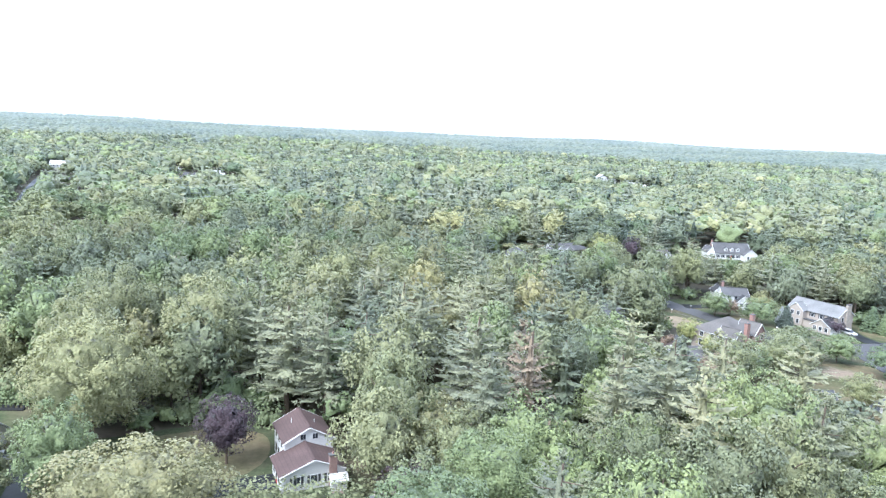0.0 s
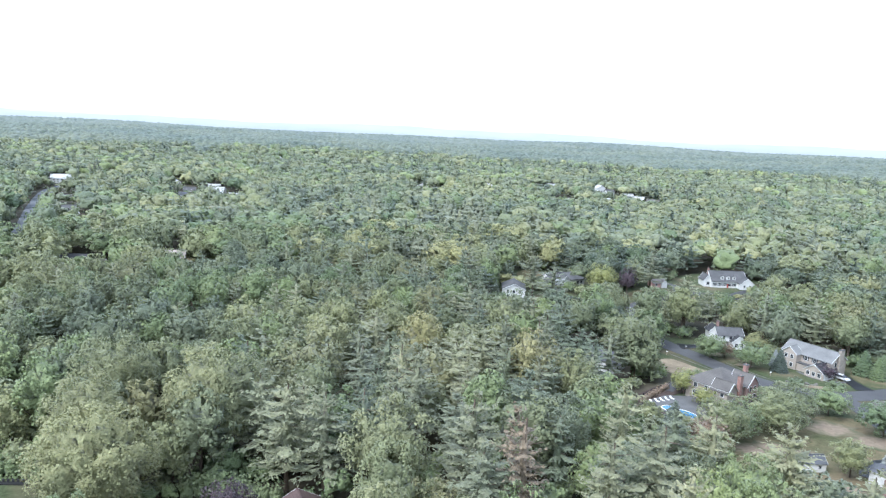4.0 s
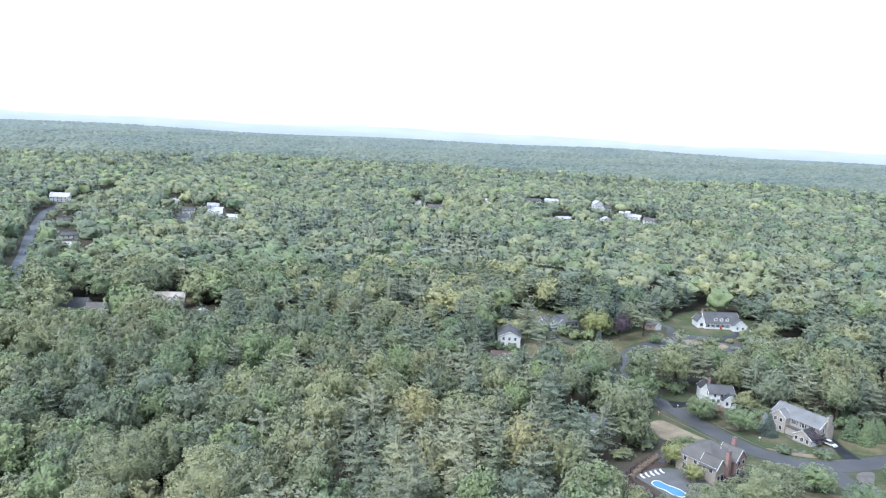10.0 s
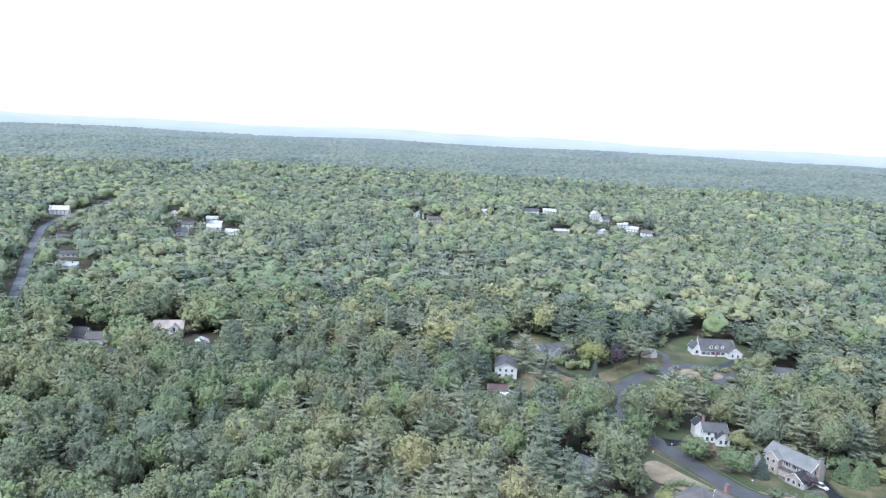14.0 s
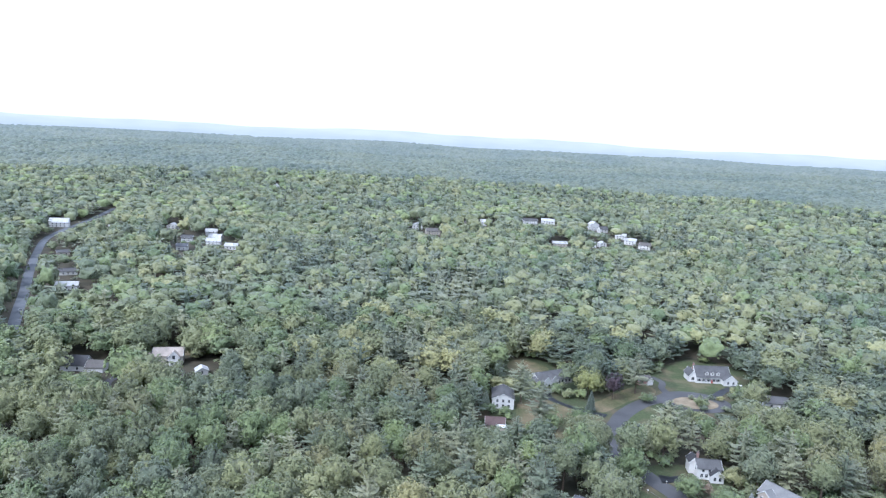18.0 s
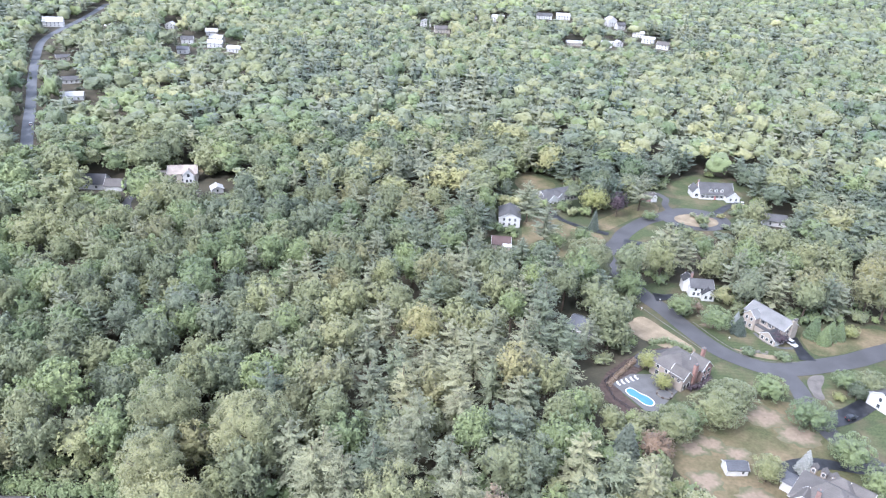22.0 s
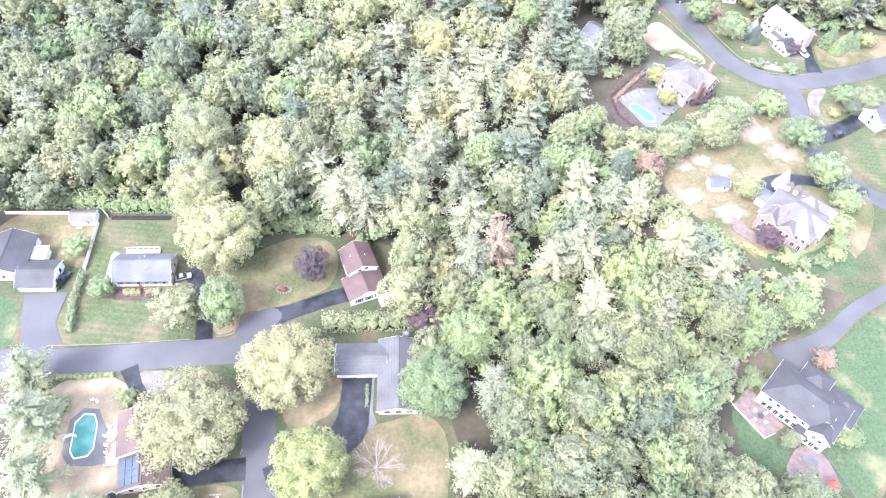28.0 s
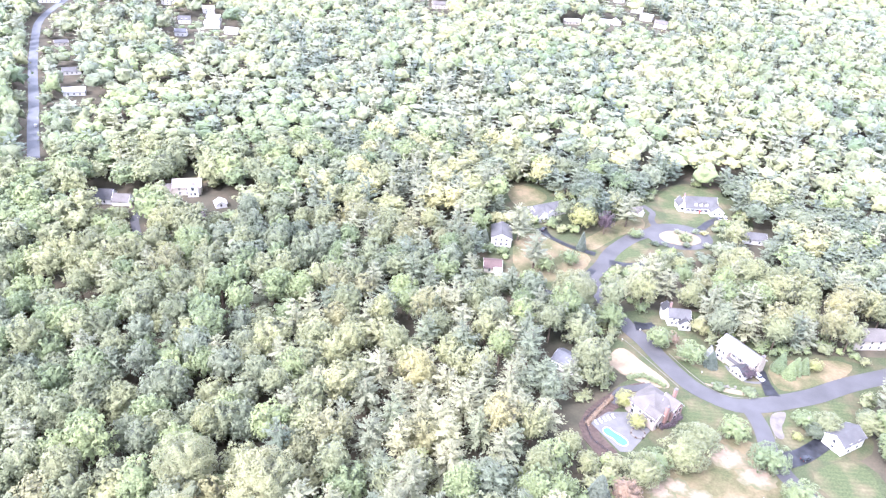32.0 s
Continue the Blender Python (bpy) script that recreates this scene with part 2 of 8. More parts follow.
def roofing(name, color, rows=0.28):
    """Shingle courses by fine bands, with weathering."""
    def build(nt):
        broad = ramp(nt, noise_of(nt, 0.22, 4), [(0.3, shade(color, 0.78)), (0.7, shade(color, 1.22))])
        grain = noise_of(nt, 4, 3)
        g = nt.nodes.new("ShaderNodeNewGeometry")
        sp = nt.nodes.new("ShaderNodeSeparateXYZ")
        nt.links.new(g.outputs["Position"], sp.inputs[0])
        fr = nt.nodes.new("ShaderNodeMath")
        fr.operation = "PINGPONG"
        fr.inputs[1].default_value = rows / 2
        nt.links.new(sp.outputs[2], fr.inputs[0])
        lines = ramp(nt, fr.outputs[0], [(0.0, (0.7, 0.7, 0.7)), (rows * 0.15, (1, 1, 1))])
        col = mixed(nt, 0.7, broad, lines, "MULTIPLY")
        col = mixed(nt, 0.6, col, ramp(nt, grain, [(0.3, (0.6, 0.6, 0.6)), (0.7, (1.1, 1.1, 1.1))]), "MULTIPLY")
        p = node(nt, "BsdfPrincipled", Roughness=0.72)
        nt.links.new(col, p.inputs["Base Color"])
        nt.links.new(bumped(nt, grain, 0.4, 0.04), p.inputs["Normal"])
        return p.outputs[0]
    return material(name, build)


def siding(name, color, rows=0.3):
    def build(nt):
        g = nt.nodes.new("ShaderNodeNewGeometry")
        sp = nt.nodes.new("ShaderNodeSeparateXYZ")
        nt.links.new(g.outputs["Position"], sp.inputs[0])
        fr = nt.nodes.new("ShaderNodeMath")
        fr.operation = "WRAP"
        fr.inputs[1].default_value, fr.inputs[2].default_value = rows, 0.0
        nt.links.new(sp.outputs[2], fr.inputs[0])
        broad = ramp(nt, noise_of(nt, 0.4, 3), [(0.3, shade(color, 0.93)), (0.7, color)])
        p = node(nt, "BsdfPrincipled", Roughness=0.6)
        nt.links.new(mixed(nt, 1.0, broad, ramp(nt, fr.outputs[0], [(0.0, (0.8, 0.8, 0.82)), (0.05, (1, 1, 1))]), "MULTIPLY"), p.inputs["Base Color"])
        nt.links.new(bumped(nt, fr.outputs[0], 0.5, 0.05), p.inputs["Normal"])
        return p.outputs[0]
    return material(name, build)


def brickwork(name, color, mortar):
    def build(nt):
        tc = nt.nodes.new("ShaderNodeTexCoord")
        b = node(nt, "TexBrick", Scale=4.0)
        b.inputs["Color1"].default_value = (*shade(color, 0.85), 1)
        b.inputs["Color2"].default_value = (*shade(color, 1.2), 1)
        b.inputs["Mortar"].default_value = (*mortar, 1)
        mp = nt.nodes.new("ShaderNodeMapping")
        mp.inputs["Rotation"].default_value = (radians(90), 0, 0)
        nt.links.new(tc.outputs["Object"], mp.inputs["Vector"])
        nt.links.new(mp.outputs[0], b.inputs["Vector"])
        p = node(nt, "BsdfPrincipled", Roughness=0.85)
        nt.links.new(mixed(nt, 0.35, b.outputs["Color"], ramp(nt, noise_of(nt, 0.8, 3), [(0.3, shade(color, 0.8)), (0.7, shade(color, 1.2))])), p.inputs["Base Color"])
        return p.outputs[0]
    return material(name, build)


WHITE_SIDING = siding("white clapboard", (0.68, 0.675, 0.66))
CREAM_SIDING = siding("cream clapboard", (0.492, 0.447, 0.377))
GREY_SIDING = siding("grey clapboard", (0.55, 0.54, 0.52))
TAN_SIDING = siding("tan clapboard", (0.36, 0.31, 0.265))
BEIGE_SIDING = siding("beige clapboard", (0.4, 0.35, 0.3))
ROSE_SIDING = siding("rose clapboard", (0.6, 0.38, 0.34))
BRICK = brickwork("red brick", (0.3, 0.165, 0.135), (0.36, 0.33, 0.3))
TAN_BRICK = brickwork("pinkish brick", (0.268, 0.166, 0.142), (0.32, 0.275, 0.25))
ROOF_GREY = roofing("grey shingles", (0.096, 0.095, 0.098))
ROOF_DARK = roofing("charcoal shingles", (0.05, 0.05, 0.055))
ROOF_BLUE = roofing("blue grey shingles", (0.108, 0.113, 0.128))
ROOF_RED = roofing("red brown shingles", (0.102, 0.066, 0.061))
ROOF_BROWN = roofing("taupe shingles", (0.125, 0.115, 0.108))
ROOF_CHESTNUT = roofing("chestnut shingles", (0.115, 0.080, 0.069))
ROOF_TAN = roofing("tan shingles", (0.36, 0.31, 0.27))
SOLAR = surface("solar glass", (0.07, 0.085, 0.11), 0.25, 0.15, 0.5, 6, 0.0, spec=0.5)
ROOF_PALE = roofing("pale grey shingles", (0.5, 0.5, 0.5))
ROOF_LIGHT = roofing("light grey shingles", (0.2, 0.2, 0.198))
STONE = surface("pale chimney stone", (0.36, 0.32, 0.27), 0.9, 0.2, 0.8, 6, 0.4)
WHITE_PAINT = surface("white paint", (0.74, 0.74, 0.73), 0.5, 0.06, 0.5, 4, 0.05)
DARK_PAINT = surface("dark paint", (0.05, 0.05, 0.06), 0.5, 0.2, 0.5, 4, 0.05)
WOOD = surface("weathered wood", (0.3, 0.24, 0.19), 0.85, 0.25, 0.8, 6, 0.4, stretch=(1, 1, 0.2))
RED_PAINT = surface("red paint", (0.4, 0.05, 0.035), 0.5, 0.15, 1, 5, 0.05)
BLUE_PLASTIC = surface("blue plastic", (0.08, 0.35, 0.6), 0.4, 0.1, 1, 5, 0.0)
STEEL = surface("galvanised metal", (0.45, 0.46, 0.47), 0.45, 0.15, 1, 5, 0.05, metal=0.8)
RUBBER = surface("rubber", (0.02, 0.02, 0.02), 0.8, 0.2, 2, 8, 0.1)
CAR_WHITE = surface("white car paint", (0.8, 0.8, 0.8), 0.25, 0.03, 0.5, 3, 0.0, spec=0.5)
CAR_DARK = surface("dark car paint", (0.03, 0.035, 0.045), 0.25, 0.1, 0.5, 3, 0.0, spec=0.5)
CAR_SILVER = surface("silver car paint", (0.42, 0.44, 0.46), 0.3, 0.05, 0.5, 3, 0.0, metal=0.5)


def glass_like(nt):
    p = node(nt, "BsdfPrincipled", Roughness=0.08)
    p.inputs["Base Color"].default_value = (0.035, 0.04, 0.05, 1)
    p.inputs["Specular IOR Level"].default_value = 0.6
    return p.outputs[0]


GLASS = material("window glass over a dark room", glass_like)


def water(name, color):
    def build(nt):
        p = node(nt, "BsdfPrincipled", Roughness=0.06)
        nt.links.new(ramp(nt, noise_of(nt, 0.5, 3), [(0.3, shade(color, 0.85)), (0.7, shade(color, 1.15))]), p.inputs["Base Color"])
        nt.links.new(bumped(nt, noise_of(nt, 3, 2), 0.15, 0.03), p.inputs["Normal"])
        return p.outputs[0]
    return material(name, build)


WATER_GREEN = water("green pool water", (0.07, 0.2, 0.18))
WATER_BLUE = water("blue pool water", (0.06, 0.2, 0.36))


# Emission paling upwards: a haze band painted as glow, no lamp.
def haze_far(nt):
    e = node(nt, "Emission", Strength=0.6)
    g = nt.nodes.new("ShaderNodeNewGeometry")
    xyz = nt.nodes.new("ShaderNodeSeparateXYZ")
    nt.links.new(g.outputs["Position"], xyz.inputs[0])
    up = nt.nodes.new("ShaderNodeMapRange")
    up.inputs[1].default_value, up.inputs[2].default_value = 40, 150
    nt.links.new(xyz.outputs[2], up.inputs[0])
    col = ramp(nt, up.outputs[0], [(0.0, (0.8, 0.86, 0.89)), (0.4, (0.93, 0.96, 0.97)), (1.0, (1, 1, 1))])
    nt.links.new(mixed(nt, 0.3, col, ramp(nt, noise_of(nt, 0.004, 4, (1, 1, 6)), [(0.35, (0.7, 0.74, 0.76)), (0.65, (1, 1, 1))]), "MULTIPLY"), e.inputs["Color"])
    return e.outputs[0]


DISTANCE = material("distance painted as haze", haze_far)


# ---- shared builders ----
def fall(y):
    s = min(1.0, max(0.0, (y - 120) / 140))
    return 1.5 - 2.5 * s * s * (3 - 2 * s)


KNOT_Y = np.arange(-200.0, 601.0, 10.0)
KNOT_Z = np.array([fall(y) for y in KNOT_Y])


def ground(x, y):
    """Height of the ground, for numbers or arrays: falls gently to the north, then hills far off."""
    x, y = np.asarray(x, float), np.asarray(y, float)
    z = np.interp(y, KNOT_Y, KNOT_Z)
    d = np.hypot(x, y)
    s = np.clip((d - 1000) / 800, 0, 1)
    z = z + 20 * s * s * (3 - 2 * s)
    s = np.clip((d - 1800) / 1300, 0, 1)
    z = z + 16 * s * s * (3 - 2 * s)
    s = np.clip((d - 3150) / 700, 0, 1)
    z = z - 26 * s * s * (3 - 2 * s)
    s = np.clip((d - 900) / 900, 0, 1)
    z = z + s * (4.5 * np.sin(x / 330 + y / 510) + 3.5 * np.sin(x / 170 - y / 290 + 1.3))
    return z


def gz(x, y):
    return float(ground(x, y))


def mesh_of(name, verts, quads, smooth=False, normals=None, tones=None):
    """A mesh from arrays, all faces with the same number of corners. normals: shading normals of the corners' points, for rounded clumps of leaves."""
    verts, quads = np.asarray(verts, np.float32), np.asarray(quads, np.int32)
    me = bpy.data.meshes.new(name)
    n, k = quads.shape
    me.vertices.add(len(verts))
    me.vertices.foreach_set("co", verts.ravel())
    me.loops.add(n * k)
    me.loops.foreach_set("vertex_index", quads.ravel())
    me.polygons.add(n)
    me.polygons.foreach_set("loop_start", np.arange(0, n * k, k, dtype=np.int32))
    me.polygons.foreach_set("loop_total", np.full(n, k, np.int32))
    me.update(calc_edges=True)
    if smooth:
        me.polygons.foreach_set("use_smooth", np.ones(n, bool))
    if normals is not None:
        me.polygons.foreach_set("use_smooth", np.ones(n, bool))
        at = me.attributes.new("custom_normal", "FLOAT_VECTOR", "POINT")
        at.data.foreach_set("vector", np.asarray(normals, np.float32).ravel())
        at = me.attributes.new("tone", "FLOAT", "POINT")
        at.data.foreach_set("value", np.full(len(verts), 0.5, np.float32) if tones is None else np.asarray(tones, np.float32))
    return me


def mesh_object(name, bm, material_, smooth=False):
    me = bpy.data.meshes.new(name)
    bm.normal_update()
    bm.to_mesh(me)
    bm.free()
    if smooth:
        me.polygons.foreach_set("use_smooth", np.ones(len(me.polygons), bool))
    me.materials.append(material_)
    return new(name, me)


def part(name, bm, material_, parent, label="", smooth=False):
    ob = mesh_object(name, bm, material_, smooth)
    ob.parent = parent
    if label:
        tagged(ob, label)
    return ob


def thing(name, label, category, m, group="", kind=""):
    ob = new(name)
    ob.matrix_world = m
    return tagged(ob, label, category, group, kind)


def box(w, d, h, at=(0, 0, 0), bm=None, turn=0.0, bevel=0.0):
    """A box standing on at, w by d by h."""
    bm = bm or bmesh.new()
    r = bmesh.ops.create_cube(bm, size=1.0, matrix=Matrix.Translation((at[0], at[1], at[2] + h / 2)) @ Matrix.Rotation(turn, 4, "Z") @ Matrix.Diagonal((w, d, h, 1)))
    if bevel:
        es = list({e for v in r["verts"] for e in v.link_edges})
        bmesh.ops.bevel(bm, geom=es, offset=bevel, segments=1, affect="EDGES")
    return bm


def rod(p, q, r1, r2, seg=7, bm=None):
    bm = bm or bmesh.new()
    p, q = Vector(p), Vector(q)
    d = q - p
    m = Matrix.Translation((p + q) / 2) @ d.to_track_quat("Z", "Y").to_matrix().to_4x4()
    bmesh.ops.create_cone(bm, cap_ends=True, segments=seg, radius1=r1, radius2=r2, depth=d.length, matrix=m)
    return bm


def prism(points, z0, z1, bm=None):
    """An upright prism over a polygon of (x, y)."""
    bm = bm or bmesh.new()
    lo = [bm.verts.new((x, y, z0)) for x, y in points]
    hi = [bm.verts.new((x, y, z1)) for x, y in points]
    n = len(points)
    for i in range(n):
        bm.faces.new((lo[i], lo[(i + 1) % n], hi[(i + 1) % n], hi[i]))
    bm.faces.new(hi)
    bm.faces.new(lo[::-1])
    bmesh.ops.recalc_face_normals(bm, faces=bm.faces)
    return bm


def rounded(points, steps=3, wobble=0.0, rng=None):
    """Corner cutting of a polygon, for soft outlines."""
    pts = [Vector(p) for p in points]
    for _ in range(steps):
        out = []
        for i, p in enumerate(pts):
            q = pts[(i + 1) % len(pts)]
            out += [p.lerp(q, 0.25), p.lerp(q, 0.75)]
        pts = out
    if wobble:
        rng = rng or random.Random(3)
        pts = [p + Vector((rng.uniform(-wobble, wobble), rng.uniform(-wobble, wobble))) for p in pts]
    return [(p.x, p.y) for p in pts]


def sheet(points, lift, thick=0.06):
    """A ground-hugging slab over a polygon, cut where the ground bends."""
    bm = bmesh.new()
    f = bm.faces.new([bm.verts.new((x, y, 0)) for x, y in points])
    if f.normal.z < 0:
        bmesh.ops.reverse_faces(bm, faces=[f])
    bmesh.ops.triangulate(bm, faces=bm.faces[:])
    ys = [p[1] for p in points]
    for y in KNOT_Y:
        if min(ys) < y < max(ys):
            bmesh.ops.bisect_plane(bm, geom=bm.verts[:] + bm.edges[:] + bm.faces[:], plane_co=(0, float(y), 0), plane_no=(0, 1, 0))
    for v in bm.verts:
        v.co.z = gz(v.co.x, v.co.y) + lift
    r = bmesh.ops.extrude_face_region(bm, geom=bm.faces[:])
    for g in r["geom"]:
        if isinstance(g, bmesh.types.BMVert):
            g.co.z += thick
    bmesh.ops.recalc_face_normals(bm, faces=bm.faces)
    return bm


def spline(points, step=3.0):
    """A smooth line through points, sampled evenly."""
    P = [Vector(p) for p in points]
    P = [P[0] * 2 - P[1]] + P + [P[-1] * 2 - P[-2]]
    out = []
    for i in range(1, len(P) - 2):
        n = max(2, int((P[i + 1] - P[i]).length / step))
        for k in range(n):
            t = k / n
            a, b, c, d = P[i - 1], P[i], P[i + 1], P[i + 2]
            out.append(0.5 * ((2 * b) + (c - a) * t + (2 * a - 5 * b + 4 * c - d) * t * t + (3 * b - a - 3 * c + d) * t ** 3))
    out.append(P[-2])
    return out


def strip(points, widths, lift, thick=0.06, offset=0.0):
    """A ribbon along a line. widths: one number or one a point of the line."""
    pts = spline(points)
    if isinstance(widths, (int, float)):
        widths = [widths] * len(points)
    L = [0.0]
    for p, q in zip(points, points[1:]):
        L.append(L[-1] + (Vector(q) - Vector(p)).length)
    bm = bmesh.new()
    rows, run = [], 0.0
    for i, p in enumerate(pts):
        t = (pts[min(i + 1, len(pts) - 1)] - pts[max(i - 1, 0)]).normalized()
        nrm = Vector((-t.y, t.x))
        if i:
            run += (p - pts[i - 1]).length
        w = float(np.interp(run, L, widths)) / 2
        row = []
        for s in (-1, 1):
            q = p + nrm * (offset + s * w)
            for z in (0, thick):
                row.append(bm.verts.new((q.x, q.y, gz(q.x, q.y) + lift + z)))
        rows.append(row)
    for a, b in zip(rows, rows[1:]):
        bm.faces.new((a[1], a[3], b[3], b[1]))
        bm.faces.new((a[0], a[1], b[1], b[0]))
        bm.faces.new((a[3], a[2], b[2], b[3]))
    bm.faces.new(rows[0][:2] + rows[0][2:][::-1])
    bm.faces.new(rows[-1][:2] + rows[-1][2:][::-1])
    bmesh.ops.recalc_face_normals(bm, faces=bm.faces)
    return bm


def structure(name, bm, material_, label, category):
    return tagged(mesh_object(name, bm, material_), label, category, kind="structure")


# ---- ground ----
def axis(fine, far):
    out = [float(v) for v in fine]
    step = out[-1] - out[-2]
    while out[-1] < far:
        step *= 1.12
        out.append(out[-1] + step)
    return out


gy = axis(np.arange(-200.0, 601.0, 10.0), 4900)
gy = [-v for v in axis(np.arange(200.0, 261.0, 30.0), 4900)][::-1][:-1] + gy
gx = axis(np.arange(0.0, 301.0, 25.0), 4900)
gx = [-v for v in gx[:0:-1]] + gx
GX, GY = np.meshgrid(np.array(gx), np.array(gy))
verts = np.stack([GX, GY, ground(GX, GY)], -1).reshape(-1, 3)
idx = np.arange(len(verts)).reshape(GX.shape)
quads = np.stack([idx[:-1, :-1], idx[:-1, 1:], idx[1:, 1:], idx[1:, :-1]], -1).reshape(-1, 4)
land = new("ground", mesh_of("ground", verts, quads, True))
land.data.materials.append(LITTER)
tagged(land, "shaded woodland floor of leaf litter under the trees", "ground", kind="structure")

# ---- roads, drives, lawns ----
ROADS = [
    ("road", [(-150, 80), (-100, 82.5), (-81, 84.6), (-63, 86.8), (-48, 88.5)], 7.6, ASPHALT, "grey asphalt residential road past the front lawns"),
    ("road", [(-47, 95), (-44.5, 86), (-43.2, 77), (-40.8, 62), (-38.8, 50), (-37.4, 40), (-35.5, 25), (-33, 5)], 8.0, ASPHALT, "grey asphalt residential road running between the front yards"),
    ("road", [(78, 300), (83, 275), (89, 257), (94.5, 246), (99, 234), (106, 219), (113, 212), (121, 207.5), (131, 208), (142, 211), (156, 215.5), (175, 224), (210, 236)], 8.2, ASPHALT, "grey asphalt residential road curving past the colonial house"),
    ("road", [(126, 205), (126.5, 195), (125, 184), (126, 172), (133, 158), (145, 148)], 6.6, ASPHALT, "grey asphalt side road branching between lawns"),
    ("road", [(80, 296), (88.5, 309), (95, 321), (108, 336), (121, 345), (131, 353)], 8.0, ASPHALT, "grey asphalt road leading into the turning circle"),
    ("road", [(-243, 395), (-271, 450), (-290, 489), (-328, 563), (-373, 657), (-396, 712), (-409, 770), (-420, 850), (-440, 960)], 7.0, OLD_ASPHALT, "grey asphalt through road cut between dense woods"),
]
for i, (nm, pts, w, mt, lb) in enumerate(ROADS):
    structure(nm, strip([Vector(p) for p in pts], w, 0.04 + 0.005 * i, 0.06), mt, lb, "road")
ring = [(136.5 + 19 * math.cos(a) * (1.0 if math.cos(a) > 0 else 0.95), 342.5 + 14.5 * math.sin(a)) for a in np.linspace(0, 2 * math.pi, 40, endpoint=False)]
structure("road", sheet(ring, 0.055, 0.08), ASPHALT, "grey asphalt turning circle round a planted island", "road")
isle = [(137 + 11.5 * math.cos(a), 340.5 + 8 * math.sin(a)) for a in np.linspace(0, 2 * math.pi, 32, endpoint=False)]
structure("traffic_island", sheet(isle, 0.1, 0.15), SOIL, "pale gravel island in the turning circle", "traffic island")

structure("road", sheet(rounded([(-52.6, 91.0), (-51.9, 97.4), (-47.6, 100.7), (-43.4, 101.9), (-40.6, 99.2), (-43.0, 95.5), (-45, 89.0)], 1), 0.075, 0.06), ASPHALT, "grey asphalt flare at the end of the side road", "road")
DRIVE_LINES, HOUSE_SPOTS = [], []


def driveway(pts, w, mt, lb):
    DRIVE_LINES.append((pts, w))
    structure("driveway", strip([Vector(p) for p in pts], w, 0.07 + 0.003 * len(DRIVE_LINES), 0.06), mt, lb, "driveway")


driveway([(-45, 98), (-38, 101), (-30, 104.8), (-24.5, 107)], [6, 4.5, 4.6, 5.0], FRESH_ASPHALT, "freshly sealed black asphalt driveway to the red-roofed house")
driveway([(-101, 86), (-104.5, 93), (-106, 103)], [10, 8.5, 11.5], ASPHALT, "grey asphalt driveway widening towards the garage")
driveway([(-60.5, 91), (-62, 99), (-64.5, 106), (-69, 113)], [4.8, 3.6, 4.4, 5], FRESH_ASPHALT, "black asphalt driveway beside the blue-grey house")
driveway([(-77.5, 82), (-74.3, 77), (-69, 71), (-64, 66)], [4.6, 3.2, 3.4, 4.0], FRESH_ASPHALT, "dark curving driveway beside a gravel bed")
driveway([(-43, 57.3), (-52, 55.9), (-61, 54.3)], [5.6, 5.0, 4.4], FRESH_ASPHALT, "black sealed driveway under a large oak")
driveway([(-41, 46), (-50, 44.6), (-60, 42.4), (-69, 40)], [4.4, 3.2, 3.6, 4.4], FRESH_ASPHALT, "dark asphalt driveway behind an olive tree")
driveway([(-18.9, 82), (-18.9, 74), (-20, 67), (-27, 60.5), (-38, 55)], [7.4, 7.6, 8.6, 6.0, 5.5], FRESH_ASPHALT, "black sealed driveway in front of the ranch garage")
driveway([(-33, 37.0), (-25, 37.2), (-17, 37.6)], [4.6, 4.6, 4.6], FRESH_ASPHALT, "dark asphalt driveway with two parked cars")
driveway([(140, 121), (120, 109.5), (110, 101), (101, 95.5), (93, 92)], [4.2, 4.4, 4.8, 6.5, 9], ASPHALT, "grey asphalt driveway curving to the white house")
driveway([(138.3, 214), (138.5, 222), (139.5, 230)], [6, 3.8, 3.8], FRESH_ASPHALT, "dark driveway with a white car")
driveway([(127, 179), (136, 182), (147, 189)], [8, 6.5, 6], FRESH_ASPHALT, "dark driveway beside a corner lawn")
driveway([(138, 154.5), (126, 156.5), (116, 158.5), (107, 155.5), (101, 149.5)], [3.4, 3.4, 4.6, 7.5, 5], FRESH_ASPHALT, "black driveway behind the brick house")
driveway([(93, 257), (98, 257), (102, 258.5)], [7, 4.5, 4], FRESH_ASPHALT, "dark short driveway by the small house")
driveway([(126.5, 352), (126, 361), (129, 370), (125, 378)], [4.5, 3.6, 3.6, 3.6], ASPHALT, "grey driveway beside the white cape house")
driveway([(152, 352), (160, 361), (168, 366)], [5, 4, 6], FRESH_ASPHALT, "dark driveway with parked cars")
driveway([(92, 311), (101, 309), (110, 311)], [5, 3.4, 4], FRESH_ASPHALT, "dark driveway off the road bend")
driveway([(86, 318), (75, 324), (64, 334), (60, 343)], [4, 3, 3.2, 6], FRESH_ASPHALT, "dark driveway winding to the grey house")
driveway([(82, 303), (70, 284), (62, 280), (50, 282.5), (42, 290)], [4, 3, 3, 3, 4], FRESH_ASPHALT, "dark driveway on a dry lawn")
driveway([(-142, 300), (-152, 318), (-157, 331), (-153, 346), (-147, 353)], [4, 4, 4.2, 4.2, 6], ASPHALT, "grey driveway between two white houses")
driveway([(91, 216), (84, 214.5), (77.5, 213), (72, 205)], [5, 3.6, 3.6, 3.6], ASPHALT, "grey driveway curling round the pool house")
